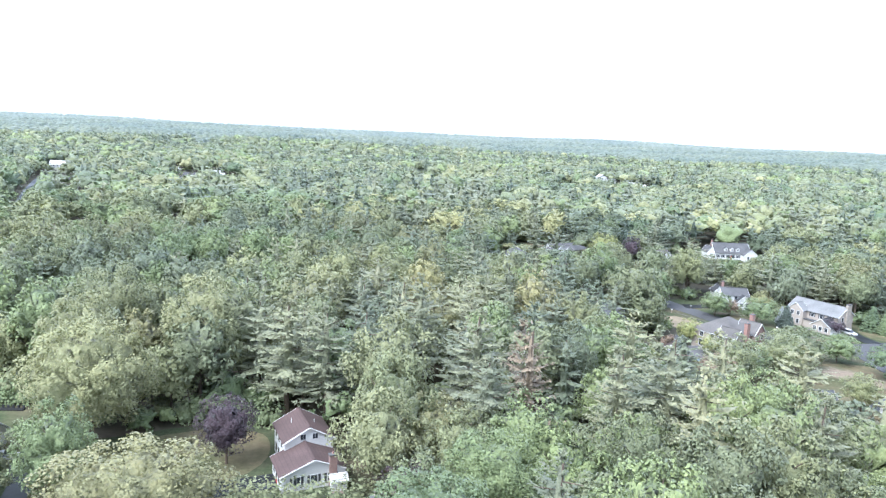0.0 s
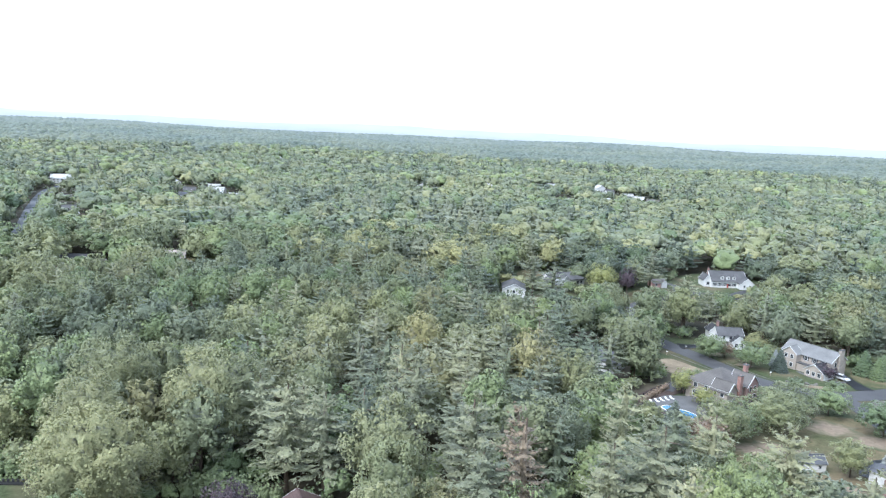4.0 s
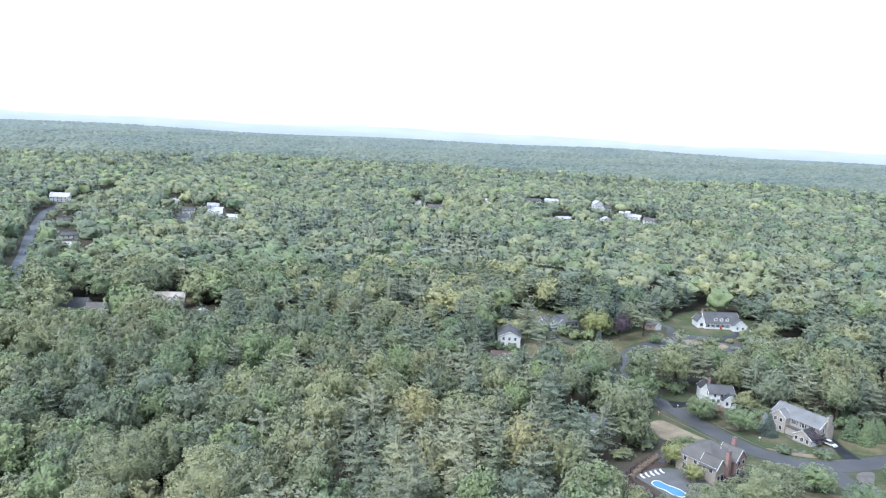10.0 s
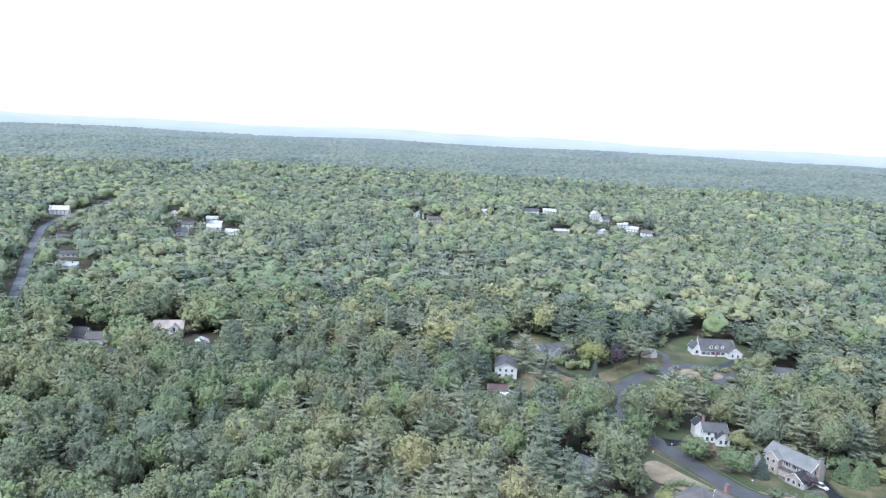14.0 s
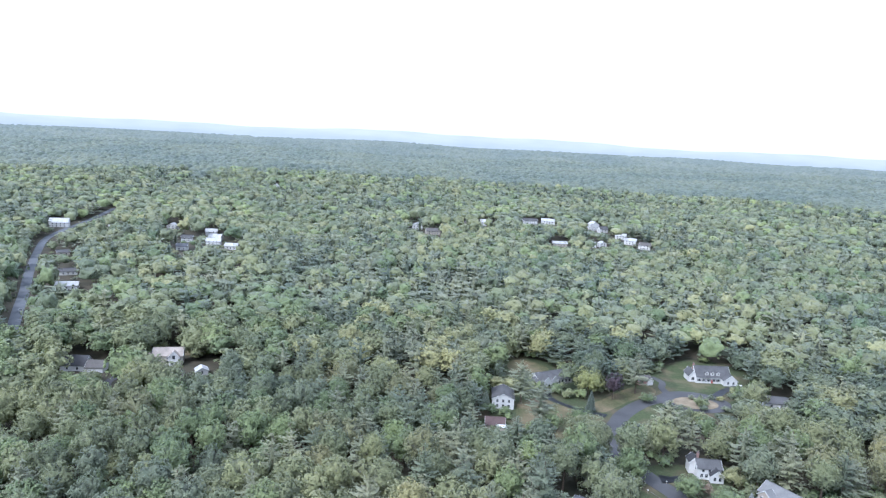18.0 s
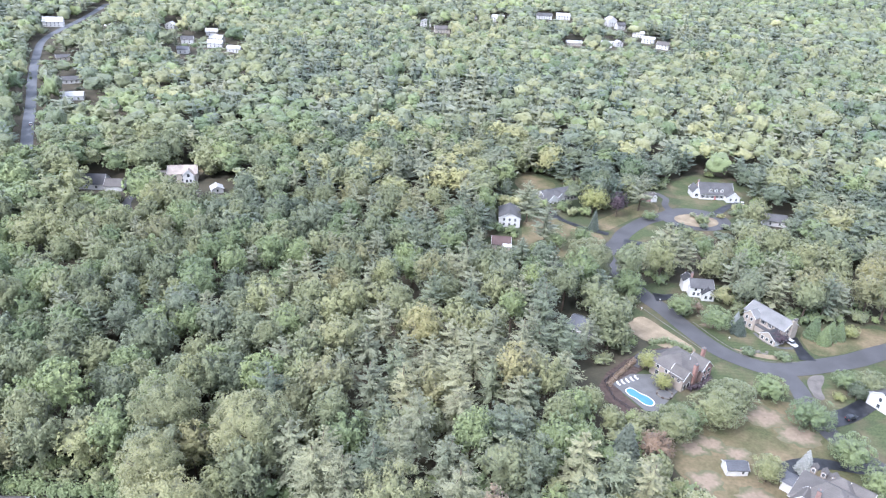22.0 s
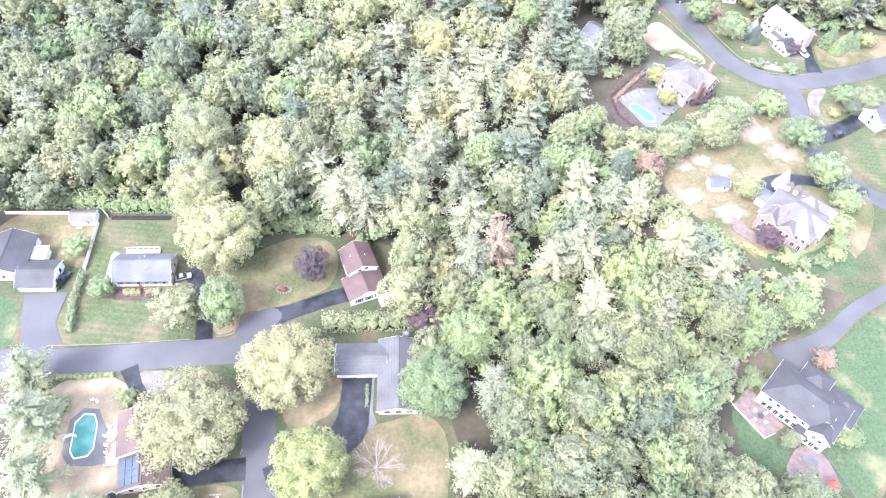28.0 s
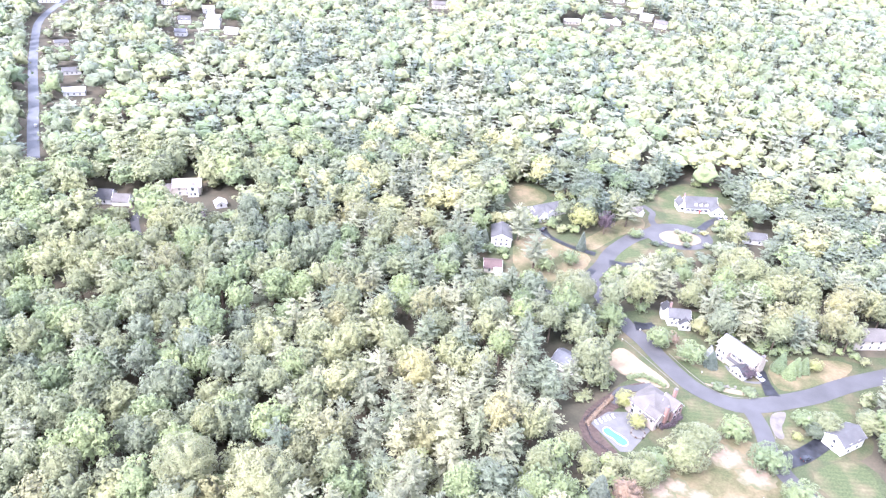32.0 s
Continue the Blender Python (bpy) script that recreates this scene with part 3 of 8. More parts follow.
EDGES = [
    ([(-100, 87.2), (-81, 88.8), (-64, 90.9)],), ([(-57.5, 92), (-53, 93.2), (-52.3, 99)],), ([(-96, 78.9), (-81, 80.5)],),
    ([(-36.6, 62), (-34.7, 50), (-33.3, 41)],), ([(-44.8, 62), (-45.0, 60.6)],), ([(-42.9, 53.5), (-42.4, 48.5)],), ([(-41.6, 43), (-39.8, 28)],),
    ([(103.3, 238), (110, 223.5), (117.5, 213.6), (126, 211.9), (134, 212.6)],), ([(86, 246), (94.5, 230), (101.5, 216.5)],), ([(131.5, 198), (129.6, 190)],),
]
for (pts,) in EDGES:
    structure("kerb", strip([Vector(p) for p in pts], 0.22, 0.05, 0.14), EDGING, "low pale kerb along the road edge", "kerb")
for off in (-0.25, 0.25):
    structure("road_marking", strip([Vector(p) for p in ROADS[5][1]], 0.2, 0.115, 0.008, offset=off * 0.8), PAINT_LINE, "pale painted centre line on the through road", "road marking")
for off in (-3.1, 3.1):
    structure("road_marking", strip([Vector(p) for p in ROADS[5][1]], 0.16, 0.115, 0.008, offset=off), PAINT_LINE, "white painted edge line on the through road", "road marking")


LAWN_SHAPES = []


def lawn(nm, pts, mt, lb):
    yards = 0.004 * len(LAWN_SHAPES) - 0.02
    LAWN_SHAPES.append(pts)
    rg = random.Random(len(lb))
    structure(nm, sheet(rounded(pts, 2, 0.25, rg), yards if nm == "yard" else 0.036 if mt is DEEP_LAWN else 0.028 if mt is SOIL else 0.02, 0.03), mt, lb, "lawn")


lawn("yard", [(-150, 76), (-130, 90), (-130, 131), (-100, 133), (-76, 134), (-66, 126), (-60, 118), (-48, 126), (-34, 128), (-28, 126), (-12, 125), (-4, 114), (4, 106), (2, 90), (5, 72), (9, 62), (5, 46), (-2, 26), (-78, 22), (-82, 40), (-95, 46), (-99, 60), (-97, 76)], YARD, "thin rough grass under the garden trees")
lawn("yard", [(68, 168), (72, 146), (82, 138), (88, 129), (97, 121), (110, 117), (124, 113), (144, 131), (158, 152), (162, 180), (140, 188), (128, 206), (104, 214), (92, 224), (78, 218), (57, 195), (58, 178)], YARD, "thin rough grass between the gardens")
lawn("yard", [(76, 78), (88, 90), (93, 98), (105, 102), (123, 117), (144, 125), (140, 112), (128, 104), (120, 76), (108, 53), (98, 55), (84, 61), (77, 65)], YARD, "rough grass round the white house")
lawn("yard", [(70, 240), (84, 264), (96, 270), (124, 272), (142, 264), (152, 244), (180, 242), (215, 244), (205, 230), (170, 206), (164, 180), (128, 178), (104, 204), (91, 222), (76, 222)], YARD, "rough grass along the curving road")
lawn("yard", [(20, 290), (26, 338), (42, 375), (44, 400), (62, 404), (84, 376), (112, 378), (130, 388), (146, 408), (170, 416), (190, 395), (186, 350), (150, 322), (112, 304), (97, 296), (88, 286), (66, 272), (44, 270)], YARD, "rough grass round the turning circle")
LAWN_SHAPES.clear()
lawn("lawn", [(-100, 87.5), (-101, 93), (-99, 101), (-97, 111), (-98.5, 127), (-97, 131), (-76, 132), (-66, 124), (-64.5, 113), (-63.5, 104), (-62.7, 91.3), (-80, 88.6)], LAWN, "striped mown green lawn round the blue-grey house")
lawn("lawn", [(-61, 99), (-58.5, 92.3), (-53, 93.4), (-52.5, 100), (-45, 101), (-29, 107.5), (-27.5, 120), (-33, 127), (-48, 124), (-56, 114), (-62.5, 112)], DRY_LAWN, "dry patchy lawn beside the red-roofed house")
lawn("lawn", [(-124, 80.5), (-109, 83.5), (-111, 100), (-126, 104), (-140, 95)], DEEP_LAWN, "green lawn at the end of the road")
lawn("lawn", [(-127, 131), (-99.5, 130), (-98.5, 112), (-102, 112), (-110, 114), (-127, 114)], DRY_LAWN, "dry fenced back lawn")
lawn("lawn", [(-35.5, 92), (-25, 92), (-23, 81), (-22.6, 75), (-26, 70.5), (-34, 66), (-37.2, 72)], DRY_LAWN, "striped dry front lawn before the ranch house")
lawn("lawn", [(-13, 70), (2, 74), (6, 60), (4, 48), (-6, 52), (-17, 51), (-18, 40), (-33, 39.6), (-35, 52), (-27, 61), (-16, 66)], DRY_LAWN, "dry brown lawn round a bare tree")
lawn("lawn", [(-96, 78), (-80, 80), (-75.5, 76), (-71, 70), (-72, 60), (-71, 48), (-78, 44), (-92, 48), (-98, 60)], SOIL, "bare reddish sandy yard round the swimming pool")
lawn("lawn", [(-61, 51.8), (-43.6, 54), (-42.8, 47.4), (-52, 46.6), (-61, 45.2)], DRY_LAWN, "dry lawn strip with a utility pole")
lawn("lawn", [(-61, 63), (-46, 75), (-45.2, 61), (-60, 57.5)], DRY_LAWN, "thin lawn under a large olive oak")
lawn("lawn", [(-57, 41.3), (-42.2, 43.3), (-40.2, 28), (-56, 26)], DRY_LAWN, "dry lawn with flower beds")
lawn("lawn", [(70, 165), (72, 149), (81, 140), (89, 131), (98, 124), (123, 122), (140, 148), (134, 156), (124, 158.5), (125, 170), (123, 189), (108, 189), (88, 181), (76, 176)], DRY_LAWN, "dry patchy back lawn with bare sandy spots")
lawn("lawn", [(92, 128), (100, 124), (123, 119), (126, 128), (121, 134), (109, 127)], DEEP_LAWN, "green shaded lawn below the brick house")
lawn("lawn", [(77, 80), (77, 67), (84, 61), (90, 65), (88, 70), (84, 70)], DEEP_LAWN, "deep green lawn below the paved terrace")
lawn("lawn", [(98.5, 58), (107, 55), (124, 76), (131, 108), (121, 106.5), (112.5, 99), (106, 92), (104, 80), (98.5, 67)], DEEP_LAWN, "deep green lawn beside the white house")
lawn("lawn", [(95, 258), (99, 246), (104, 238), (111.5, 223.5), (118, 214.2), (126, 212.2), (135, 213), (136.5, 226), (128, 230), (122, 240), (118, 250), (106, 262)], LAWN, "green front lawn before the colonial house")
lawn("lawn", [(141.5, 216), (156, 220), (180, 231), (182, 240), (152, 238), (142, 232)], DRY_LAWN, "lawn with trees beside the road")
lawn("lawn", [(84, 243), (90, 232), (100, 216.8), (93, 215), (80, 222), (74, 232)], SOIL, "bare sandy bank beside the road")
lawn("lawn", [(96, 209), (103, 211), (112, 204.5), (120, 202), (121, 192), (108, 190), (100, 196)], LAWN, "lawn between the pool house and the road")
lawn("lawn", [(132, 202), (150, 208), (170, 215), (160, 192), (150, 180), (140, 180), (131, 188)], LAWN, "green corner lawn with shrubs")
lawn("lawn", [(133, 172), (150, 182), (160, 175), (150, 152), (138, 162)], LAWN, "green lawn beside the side road")
lawn("lawn", [(97, 318), (93, 309), (104, 312), (118, 326), (112, 333), (104, 330)], LAWN, "oval green lawn inside the road bend")
lawn("lawn", [(84, 320), (91, 327), (106, 342), (122, 351), (120, 366), (108, 360), (92, 342), (80, 332)], DRY_LAWN, "dry grass bank beside the turning circle")
lawn("lawn", [(131, 357), (138, 366), (134, 386), (146, 404), (164, 412), (178, 398), (176, 372), (160, 362), (146, 357)], LAWN, "bright green lawn round the white cape house")
lawn("lawn", [(42, 296), (60, 286), (80, 304), (84, 318), (72, 322), (62, 335), (48, 338), (42, 320)], DRY_LAWN, "dry brown lawn among scattered trees")
lawn("lawn", [(46, 395), (60, 398), (72, 380), (50, 365), (44, 380)], DRY_LAWN, "dry clearing behind the grey house")
lawn("lawn", [(-148, 374), (-131, 375), (-127, 384), (-143, 386)], DRY_LAWN, "dry back lawn before the woods")


def worn_build(nt):
    w = nt.nodes.new("ShaderNodeAttribute")
    w.attribute_name = "wear"
    add = nt.nodes.new("ShaderNodeMath")
    add.operation = "ADD"
    nt.links.new(w.outputs["Fac"], add.inputs[0])
    nt.links.new(noise_of(nt, 0.45, 5), add.inputs[1])
    p = node(nt, "BsdfPrincipled", Roughness=0.95)
    sand = ramp(nt, noise_of(nt, 0.9, 4), [(0.3, (0.21, 0.165, 0.122)), (0.7, (0.28, 0.215, 0.16))])
    turf = ramp(nt, noise_of(nt, 0.35, 4), [(0.35, (0.1, 0.108, 0.056)), (0.65, (0.155, 0.135, 0.085))])
    nt.links.new(mixed(nt, ramp(nt, add.outputs[0], [(0.6, (0, 0, 0)), (1.0, (0.9, 0.9, 0.9))]), turf, sand), p.inputs["Base Color"])
    return p.outputs[0]


WORN = material("worn sandy turf", worn_build)
rg = random.Random(77)
for pk, (x, y, r) in enumerate(((80, 163, 3.2), (86, 165, 3.0), (92, 161, 2.6), (79, 149, 3.4), (108, 179, 4.6), (115, 171, 4), (91, 143, 3.5), (103.5, 247.5, 2.0), (109, 236, 2.0))):
    ring = np.array([0.03, 0.3, 0.6, 0.85, 1.0])
    an = np.linspace(0, 2 * math.pi, 24, endpoint=False)
    out = np.array([rg.uniform(0.8, 1.25) for _ in an]) * r * 1.25
    px_, py_ = x + ring[:, None] * out * 1.3 * np.cos(an), y + ring[:, None] * out * np.sin(an)
    vv = np.stack([px_, py_, ground(px_, py_) + 0.1 + 0.012 * pk], -1).reshape(-1, 3)
    ii = np.arange(len(vv)).reshape(px_.shape)
    nx = np.roll(ii, -1, 1)
    patch = mesh_of("bare_patch", vv, np.stack([ii[:-1], ii[1:], nx[1:], nx[:-1]], -1).reshape(-1, 4))
    wear = patch.attributes.new("wear", "FLOAT", "POINT")
    wear.data.foreach_set("value", np.repeat(1.0 - ring, 24).astype(np.float32))
    patch.materials.append(WORN)
    tagged(new("bare_patch", patch), "bare sandy patch worn into the dry lawn", "bare patch", kind="structure")
structure("gravel_bed", sheet(rounded([(-75, 81.2), (-73.5, 77), (-69.5, 74.4), (-64.5, 78), (-63.2, 81.8), (-69, 81.6)], 2), 0.05, 0.08), GRAVEL, "pale gravel bed beside the road with a young tree", "gravel bed")
structure("gravel_bed", sheet(rounded([(129.8, 190), (130.6, 199), (134, 204), (140, 205.5), (138, 201), (134, 196), (133.5, 190)], 2), 0.05, 0.08), GRAVEL, "pale curved gravel bed at the road corner", "gravel bed")
structure("gravel_bed", sheet(rounded([(111, 221), (118, 215.2), (126, 213.2), (134, 213.8), (130, 216), (120, 217)], 2), 0.055, 0.06), SOIL, "pale sandy strip along the front lawn", "gravel bed")
structure("mulch_bed", sheet(rounded([(-90, 105.5), (-75, 107), (-75.5, 102.5), (-90, 101.5)], 2), 0.06, 0.1), MULCH, "brown mulch bed before the blue-grey house", "flower bed")
structure("mulch_bed", sheet(rounded([(-56, 40.5), (-47, 41.5), (-46, 31), (-56, 30)], 2), 0.06, 0.1), MULCH, "planted mulch bed beside the pale-roofed house", "flower bed")
structure("mulch_bed", sheet(rounded([(57, 196), (74, 213), (82, 217), (90, 219), (84, 210), (72, 201), (62, 192), (71, 176), (69, 171), (58, 182)], 1), 0.045, 0.1), MULCH, "dark mulch border round the pool terrace", "flower bed")
structure("mulch_bed", sheet(rounded([(-8, 105), (6, 108), (14, 116), (10, 122), (-2, 116), (-10, 112)], 2), 0.04, 0.06), MULCH, "brown leaf-covered bank beside the red-roofed house", "flower bed")

# ---- houses ----
BM = lambda: bmesh.new()


def gable_wall(w, d, eave, ridge, along):
    """Closed wall body with gable ends; the ridge runs along 'x' or 'y'."""
    hw, hd = w / 2, d / 2
    bm = BM()
    if along == "x":
        prof = [(-hd, -0.3), (hd, -0.3), (hd, eave), (0, ridge), (-hd, eave)]
        rows = [[bm.verts.new((sx * hw, y, z)) for y, z in prof] for sx in (-1, 1)]
    else:
        prof = [(-hw, -0.3), (hw, -0.3), (hw, eave), (0, ridge), (-hw, eave)]
        rows = [[bm.verts.new((x, sy * hd, z)) for x, z in prof] for sy in (-1, 1)]
    n = len(prof)
    for i in range(n):
        bm.faces.new((rows[0][i], rows[0][(i + 1) % n], rows[1][(i + 1) % n], rows[1][i]))
    bm.faces.new(rows[0])
    bm.faces.new(rows[1])
    bmesh.ops.recalc_face_normals(bm, faces=bm.faces)
    return bm


def slab(a, b, c, d, t):
    """A thick plane through four corners, thickness downwards."""
    bm = BM()
    top = [bm.verts.new(p) for p in (a, b, c, d)]
    low = [bm.verts.new((p[0], p[1], p[2] - t)) for p in (a, b, c, d)]
    bm.faces.new(top)
    bm.faces.new(low[::-1])
    for i in range(4):
        bm.faces.new((top[i], low[i], low[(i + 1) % 4], top[(i + 1) % 4]))
    bmesh.ops.recalc_face_normals(bm, faces=bm.faces)
    return bm


def placed(bm, m):
    bmesh.ops.transform(bm, matrix=m, verts=bm.verts)
    return bm


def block(home, m, w, d, eave, ridge, wall_mat, roof_mat, style="x", over=0.45, roof_label="", front_mat=None):
    """One body of a house: wall and roof. style: 'x' or 'y' gable along that axis, 'hip', or 'flat'."""
    hw, hd = w / 2, d / 2
    lift = 0.06
    if style in ("x", "y"):
        part("wall", placed(gable_wall(w, d, eave, ridge, style), m), wall_mat, home)
        half = hd if style == "x" else hw
        k = (ridge - eave) / half
        low = eave - over * k + lift
        for s in (-1, 1):
            if style == "x":
                c = [(-hw - over, 0, ridge + lift), (hw + over, 0, ridge + lift), (hw + over, s * (hd + over), low), (-hw - over, s * (hd + over), low)]
            else:
                c = [(0, -hd - over, ridge + lift), (0, hd + over, ridge + lift), (s * (hw + over), hd + over, low), (s * (hw + over), -hd - over, low)]
            part("roof_slope", placed(slab(*c, 0.16), m), roof_mat, home, roof_label)
        rid = box(w + 2 * over if style == "x" else 0.35, 0.35 if style == "x" else d + 2 * over, 0.09, (0, 0, ridge + lift - 0.03))
        part("ridge_cap", placed(rid, m), roof_mat, home)
        # white rake boards under the gable edges
        for s in (-1, 1):
            for q in (-1, 1):
                if style == "x":
                    a, b = (s * (hw + over - 0.05), 0, ridge + lift - 0.12), (s * (hw + over - 0.05), q * (hd + over), low - 0.12)
                else:
                    a, b = (0, s * (hd + over - 0.05), ridge + lift - 0.12), (q * (hw + over), s * (hd + over - 0.05), low - 0.12)
                part("rake_board", placed(rod(a, b, 0.13, 0.13, 4), m), WHITE_PAINT, home)
    elif style == "hip":
        part("wall", placed(box(w, d, eave + 0.3, (0, 0, -0.3)), m), wall_mat, home)
        W, D = hw + over, hd + over
        r = max(W - D, 0.01) if W >= D else 0.0
        ry = max(D - W, 0.01) if D > W else 0.0
        bm = BM()
        base = [bm.verts.new((sx * W, sy * D, eave)) for sx, sy in ((-1, -1), (1, -1), (1, 1), (-1, 1))]
        und = [bm.verts.new((v.co.x, v.co.y, eave - 0.2)) for v in base]
        if W >= D:
            p, q = bm.verts.new((-r, 0, ridge)), bm.verts.new((r, 0, ridge))
            fs = [(base[0], base[1], q, p), (base[1], base[2], q), (base[2], base[3], p, q), (base[3], base[0], p)]
        else:
            p, q = bm.verts.new((0, -ry, ridge)), bm.verts.new((0, ry, ridge))
            fs = [(base[0], base[1], p), (base[1], base[2], q, p), (base[2], base[3], q), (base[3], base[0], p, q)]
        for f in fs:
            bm.faces.new(f)
        for i in range(4):
            bm.faces.new((base[i], und[i], und[(i + 1) % 4], base[(i + 1) % 4]))
        bm.faces.new(und)
        bmesh.ops.recalc_face_normals(bm, faces=bm.faces)
        part("roof", placed(bm, m), roof_mat, home, roof_label)
        part("gutter", placed(box(2 * W + 0.1, 2 * D + 0.1, 0.12, (0, 0, eave - 0.24)), m), WHITE_PAINT, home)
    else:
        part("wall", placed(box(w, d, eave + 0.3, (0, 0, -0.3)), m), wall_mat, home)
        part("roof", placed(box(w + 0.5, d + 0.5, 0.25, (0, 0, eave)), m), roof_mat, home, roof_label)


def face_frame(m, w, d, side):
    """Pose of a wall's outer face: x along the wall, y outwards."""
    if side == "s":
        return m @ Matrix.Translation((0, -d / 2, 0)) @ Matrix.Rotation(math.pi, 4, "Z")
    if side == "n":
        return m @ Matrix.Translation((0, d / 2, 0))
    if side == "e":
        return m @ Matrix.Translation((w / 2, 0, 0)) @ Matrix.Rotation(-math.pi / 2, 4, "Z")
    return m @ Matrix.Translation((-w / 2, 0, 0)) @ Matrix.Rotation(math.pi / 2, 4, "Z")


def window(home, f, u, z, w=1.0, h=1.4, shutters=None):
    fr = part("window", placed(box(w + 0.24, 0.1, h + 0.24, (u, 0.03, z - 0.12)), f), WHITE_PAINT, home)
    for s in (-1, 1):
        part("pane", placed(box(w / 2 - 0.05, 0.06, h, (u + s * w / 4, 0.07, z)), f), GLASS, fr)
    if shutters:
        for s in (-1, 1):
            part("shutter", placed(box(0.38, 0.07, h + 0.1, (u + s * (w / 2 + 0.34), 0.03, z - 0.05)), f), shutters, home)


def windows(home, m, w, d, side, n, z, ww=1.0, hh=1.4, span=0.8, shutters=None, off=0.0):
    f = face_frame(m, w, d, side)
    L = (w if side in "sn" else d) * span
    for i in range(n):
        window(home, f, off + (0 if n == 1 else -L / 2 + L * (i + 0.5) / n), z, ww, hh, shutters)


def door(home, m, w, d, side, u, material_, ww=1.0, hh=2.1):
    f = face_frame(m, w, d, side)
    dr = part("door", placed(box(ww, 0.1, hh, (u, 0.03, 0.1)), f), material_, home)
    part("door_frame", placed(box(ww + 0.3, 0.06, hh + 0.16, (u, 0.02, 0.1)), f), WHITE_PAINT, home)
    part("handle", placed(box(0.06, 0.1, 0.12, (u + ww * 0.38, 0.09, 1.05)), f), STEEL, dr)


def garage_door(home, m, w, d, side, u, ww=2.7, hh=2.2, mat=None):
    f = face_frame(m, w, d, side)
    g = part("garage_door", placed(box(ww, 0.08, hh, (u, 0.03, 0.05)), f), mat or WHITE_PAINT, home)
    for k in range(4):
        part("panel", placed(box(ww - 0.2, 0.05, hh / 4 - 0.08, (u, 0.08, 0.09 + k * hh / 4)), f), mat or WHITE_PAINT, g)


def chimney(home, m, x, y, z0, z1, mat, w=0.9, d=0.7):
    c = part("chimney", placed(box(w, d, z1 - z0, (x, y, z0)), m), mat, home)
    part("chimney_cap", placed(box(w + 0.2, d + 0.2, 0.15, (x, y, z1)), m), CONCRETE, c)
    part("flue", placed(rod((x, y, z1 + 0.1), (x, y, z1 + 0.5), 0.16, 0.14), m), BRICK, c)


def vent(home, m, x, y, z):
    part("vent_pipe", placed(rod((x, y, z - 0.4), (x, y, z + 0.45), 0.07, 0.07), m), WHITE_PAINT, home)


def dormer(home, m, x, y, z, mat, roof_mat, w=1.6, d=2.2):
    q = m @ Matrix.Translation((x, y, z))
    part("dormer", placed(gable_wall(w, d, 1.5, 2.2, "y"), q), mat, home)
    for s in (-1, 1):
        part("dormer_roof", placed(slab((0, -d / 2 - 0.2, 2.3), (0, d / 2 + 0.2, 2.3), (s * (w / 2 + 0.2), d / 2 + 0.2, 1.42), (s * (w / 2 + 0.2), -d / 2 - 0.2, 1.42), 0.1), q), roof_mat, home)
    window(home, face_frame(q, w, d, "s"), 0, 0.4, 0.7, 1.0)


def home_at(x, y, rot, label, name="house", category="house", group=""):
    HOUSE_SPOTS.append((x, y, 9.5))
    return thing(name, label, category, pose(x, y, gz(x, y), 0, 0, rot), group), Matrix.Identity(4)


def off(x, y, rot=0, z=0):
    return pose(x, y, z, 0, 0, rot)


# blue-grey roofed house with a deck behind
h, m = home_at(-80.6, 111.0, 4, "white one-and-a-half-storey house with blue-grey shingle roof")
block(h, m, 15, 8.6, 3.2, 6.4, WHITE_SIDING, ROOF_BLUE, "x")
windows(h, m, 15, 8.6, "s", 6, 1.2, 1.1, 1.4, 0.92, DARK_PAINT)
windows(h, m, 15, 8.6, "n", 4, 1.1)
windows(h, m, 15, 8.6, "e", 2, 1.1, 0.9, 1.3, 0.7)
windows(h, m, 15, 8.6, "e", 1, 3.7, 0.9, 1.2)
windows(h, m, 15, 8.6, "w", 2, 1.1, 0.9, 1.3, 0.7)
door(h, m, 15, 8.6, "s", 1.0, RED_PAINT)
block(h, off(-8.6, 1.5), 2.6, 6.0, 2.6, 3.8, WHITE_SIDING, WHITE_PAINT, "y", 0.2)
for x, y, z in ((-1.0, 1.5, 5.4), (0.2, 2.2, 4.9), (1.4, -2.0, 5.0)):
    vent(h, m, x, y, z)
part("deck", placed(box(9.5, 3.6, 0.5, (-2.5, 6.2, 0.1)), m), WOOD, h, "weathered timber deck")
for i in range(7):
    part("deck_post", placed(box(0.12, 0.12, 1.0, (-7.1 + i * 1.53, 7.9, 0.6)), m), WHITE_PAINT, h)
part("deck_rail", placed(box(9.4, 0.1, 0.1, (-2.5, 7.9, 1.55)), m), WHITE_PAINT, h)

# house at the end of the road with a garage wing
h, m = home_at(-108.6, 107.6, 3, "white house with charcoal shingle roof and garage wing")
block(h, m, 9.6, 8.4, 2.9, 4.9, WHITE_SIDING, ROOF_DARK, "x")
garage_door(h, m, 9.6, 8.4, "s", 2.2)
garage_door(h, m, 9.6, 8.4, "s", -2.2)
windows(h, m, 9.6, 8.4, "e", 2, 1.1)
block(h, off(-9.5, 6, 0), 11, 13, 3.6, 6.2, WHITE_SIDING, ROOF_DARK, "y")
windows(h, off(-9.5, 6), 11, 13, "e", 3, 1.2)
windows(h, off(-9.5, 6), 11, 13, "s", 3, 1.2)
block(h, off(-2.2, 7.2), 4, 4, 2.4, 2.9, WHITE_SIDING, WHITE_PAINT, "flat")

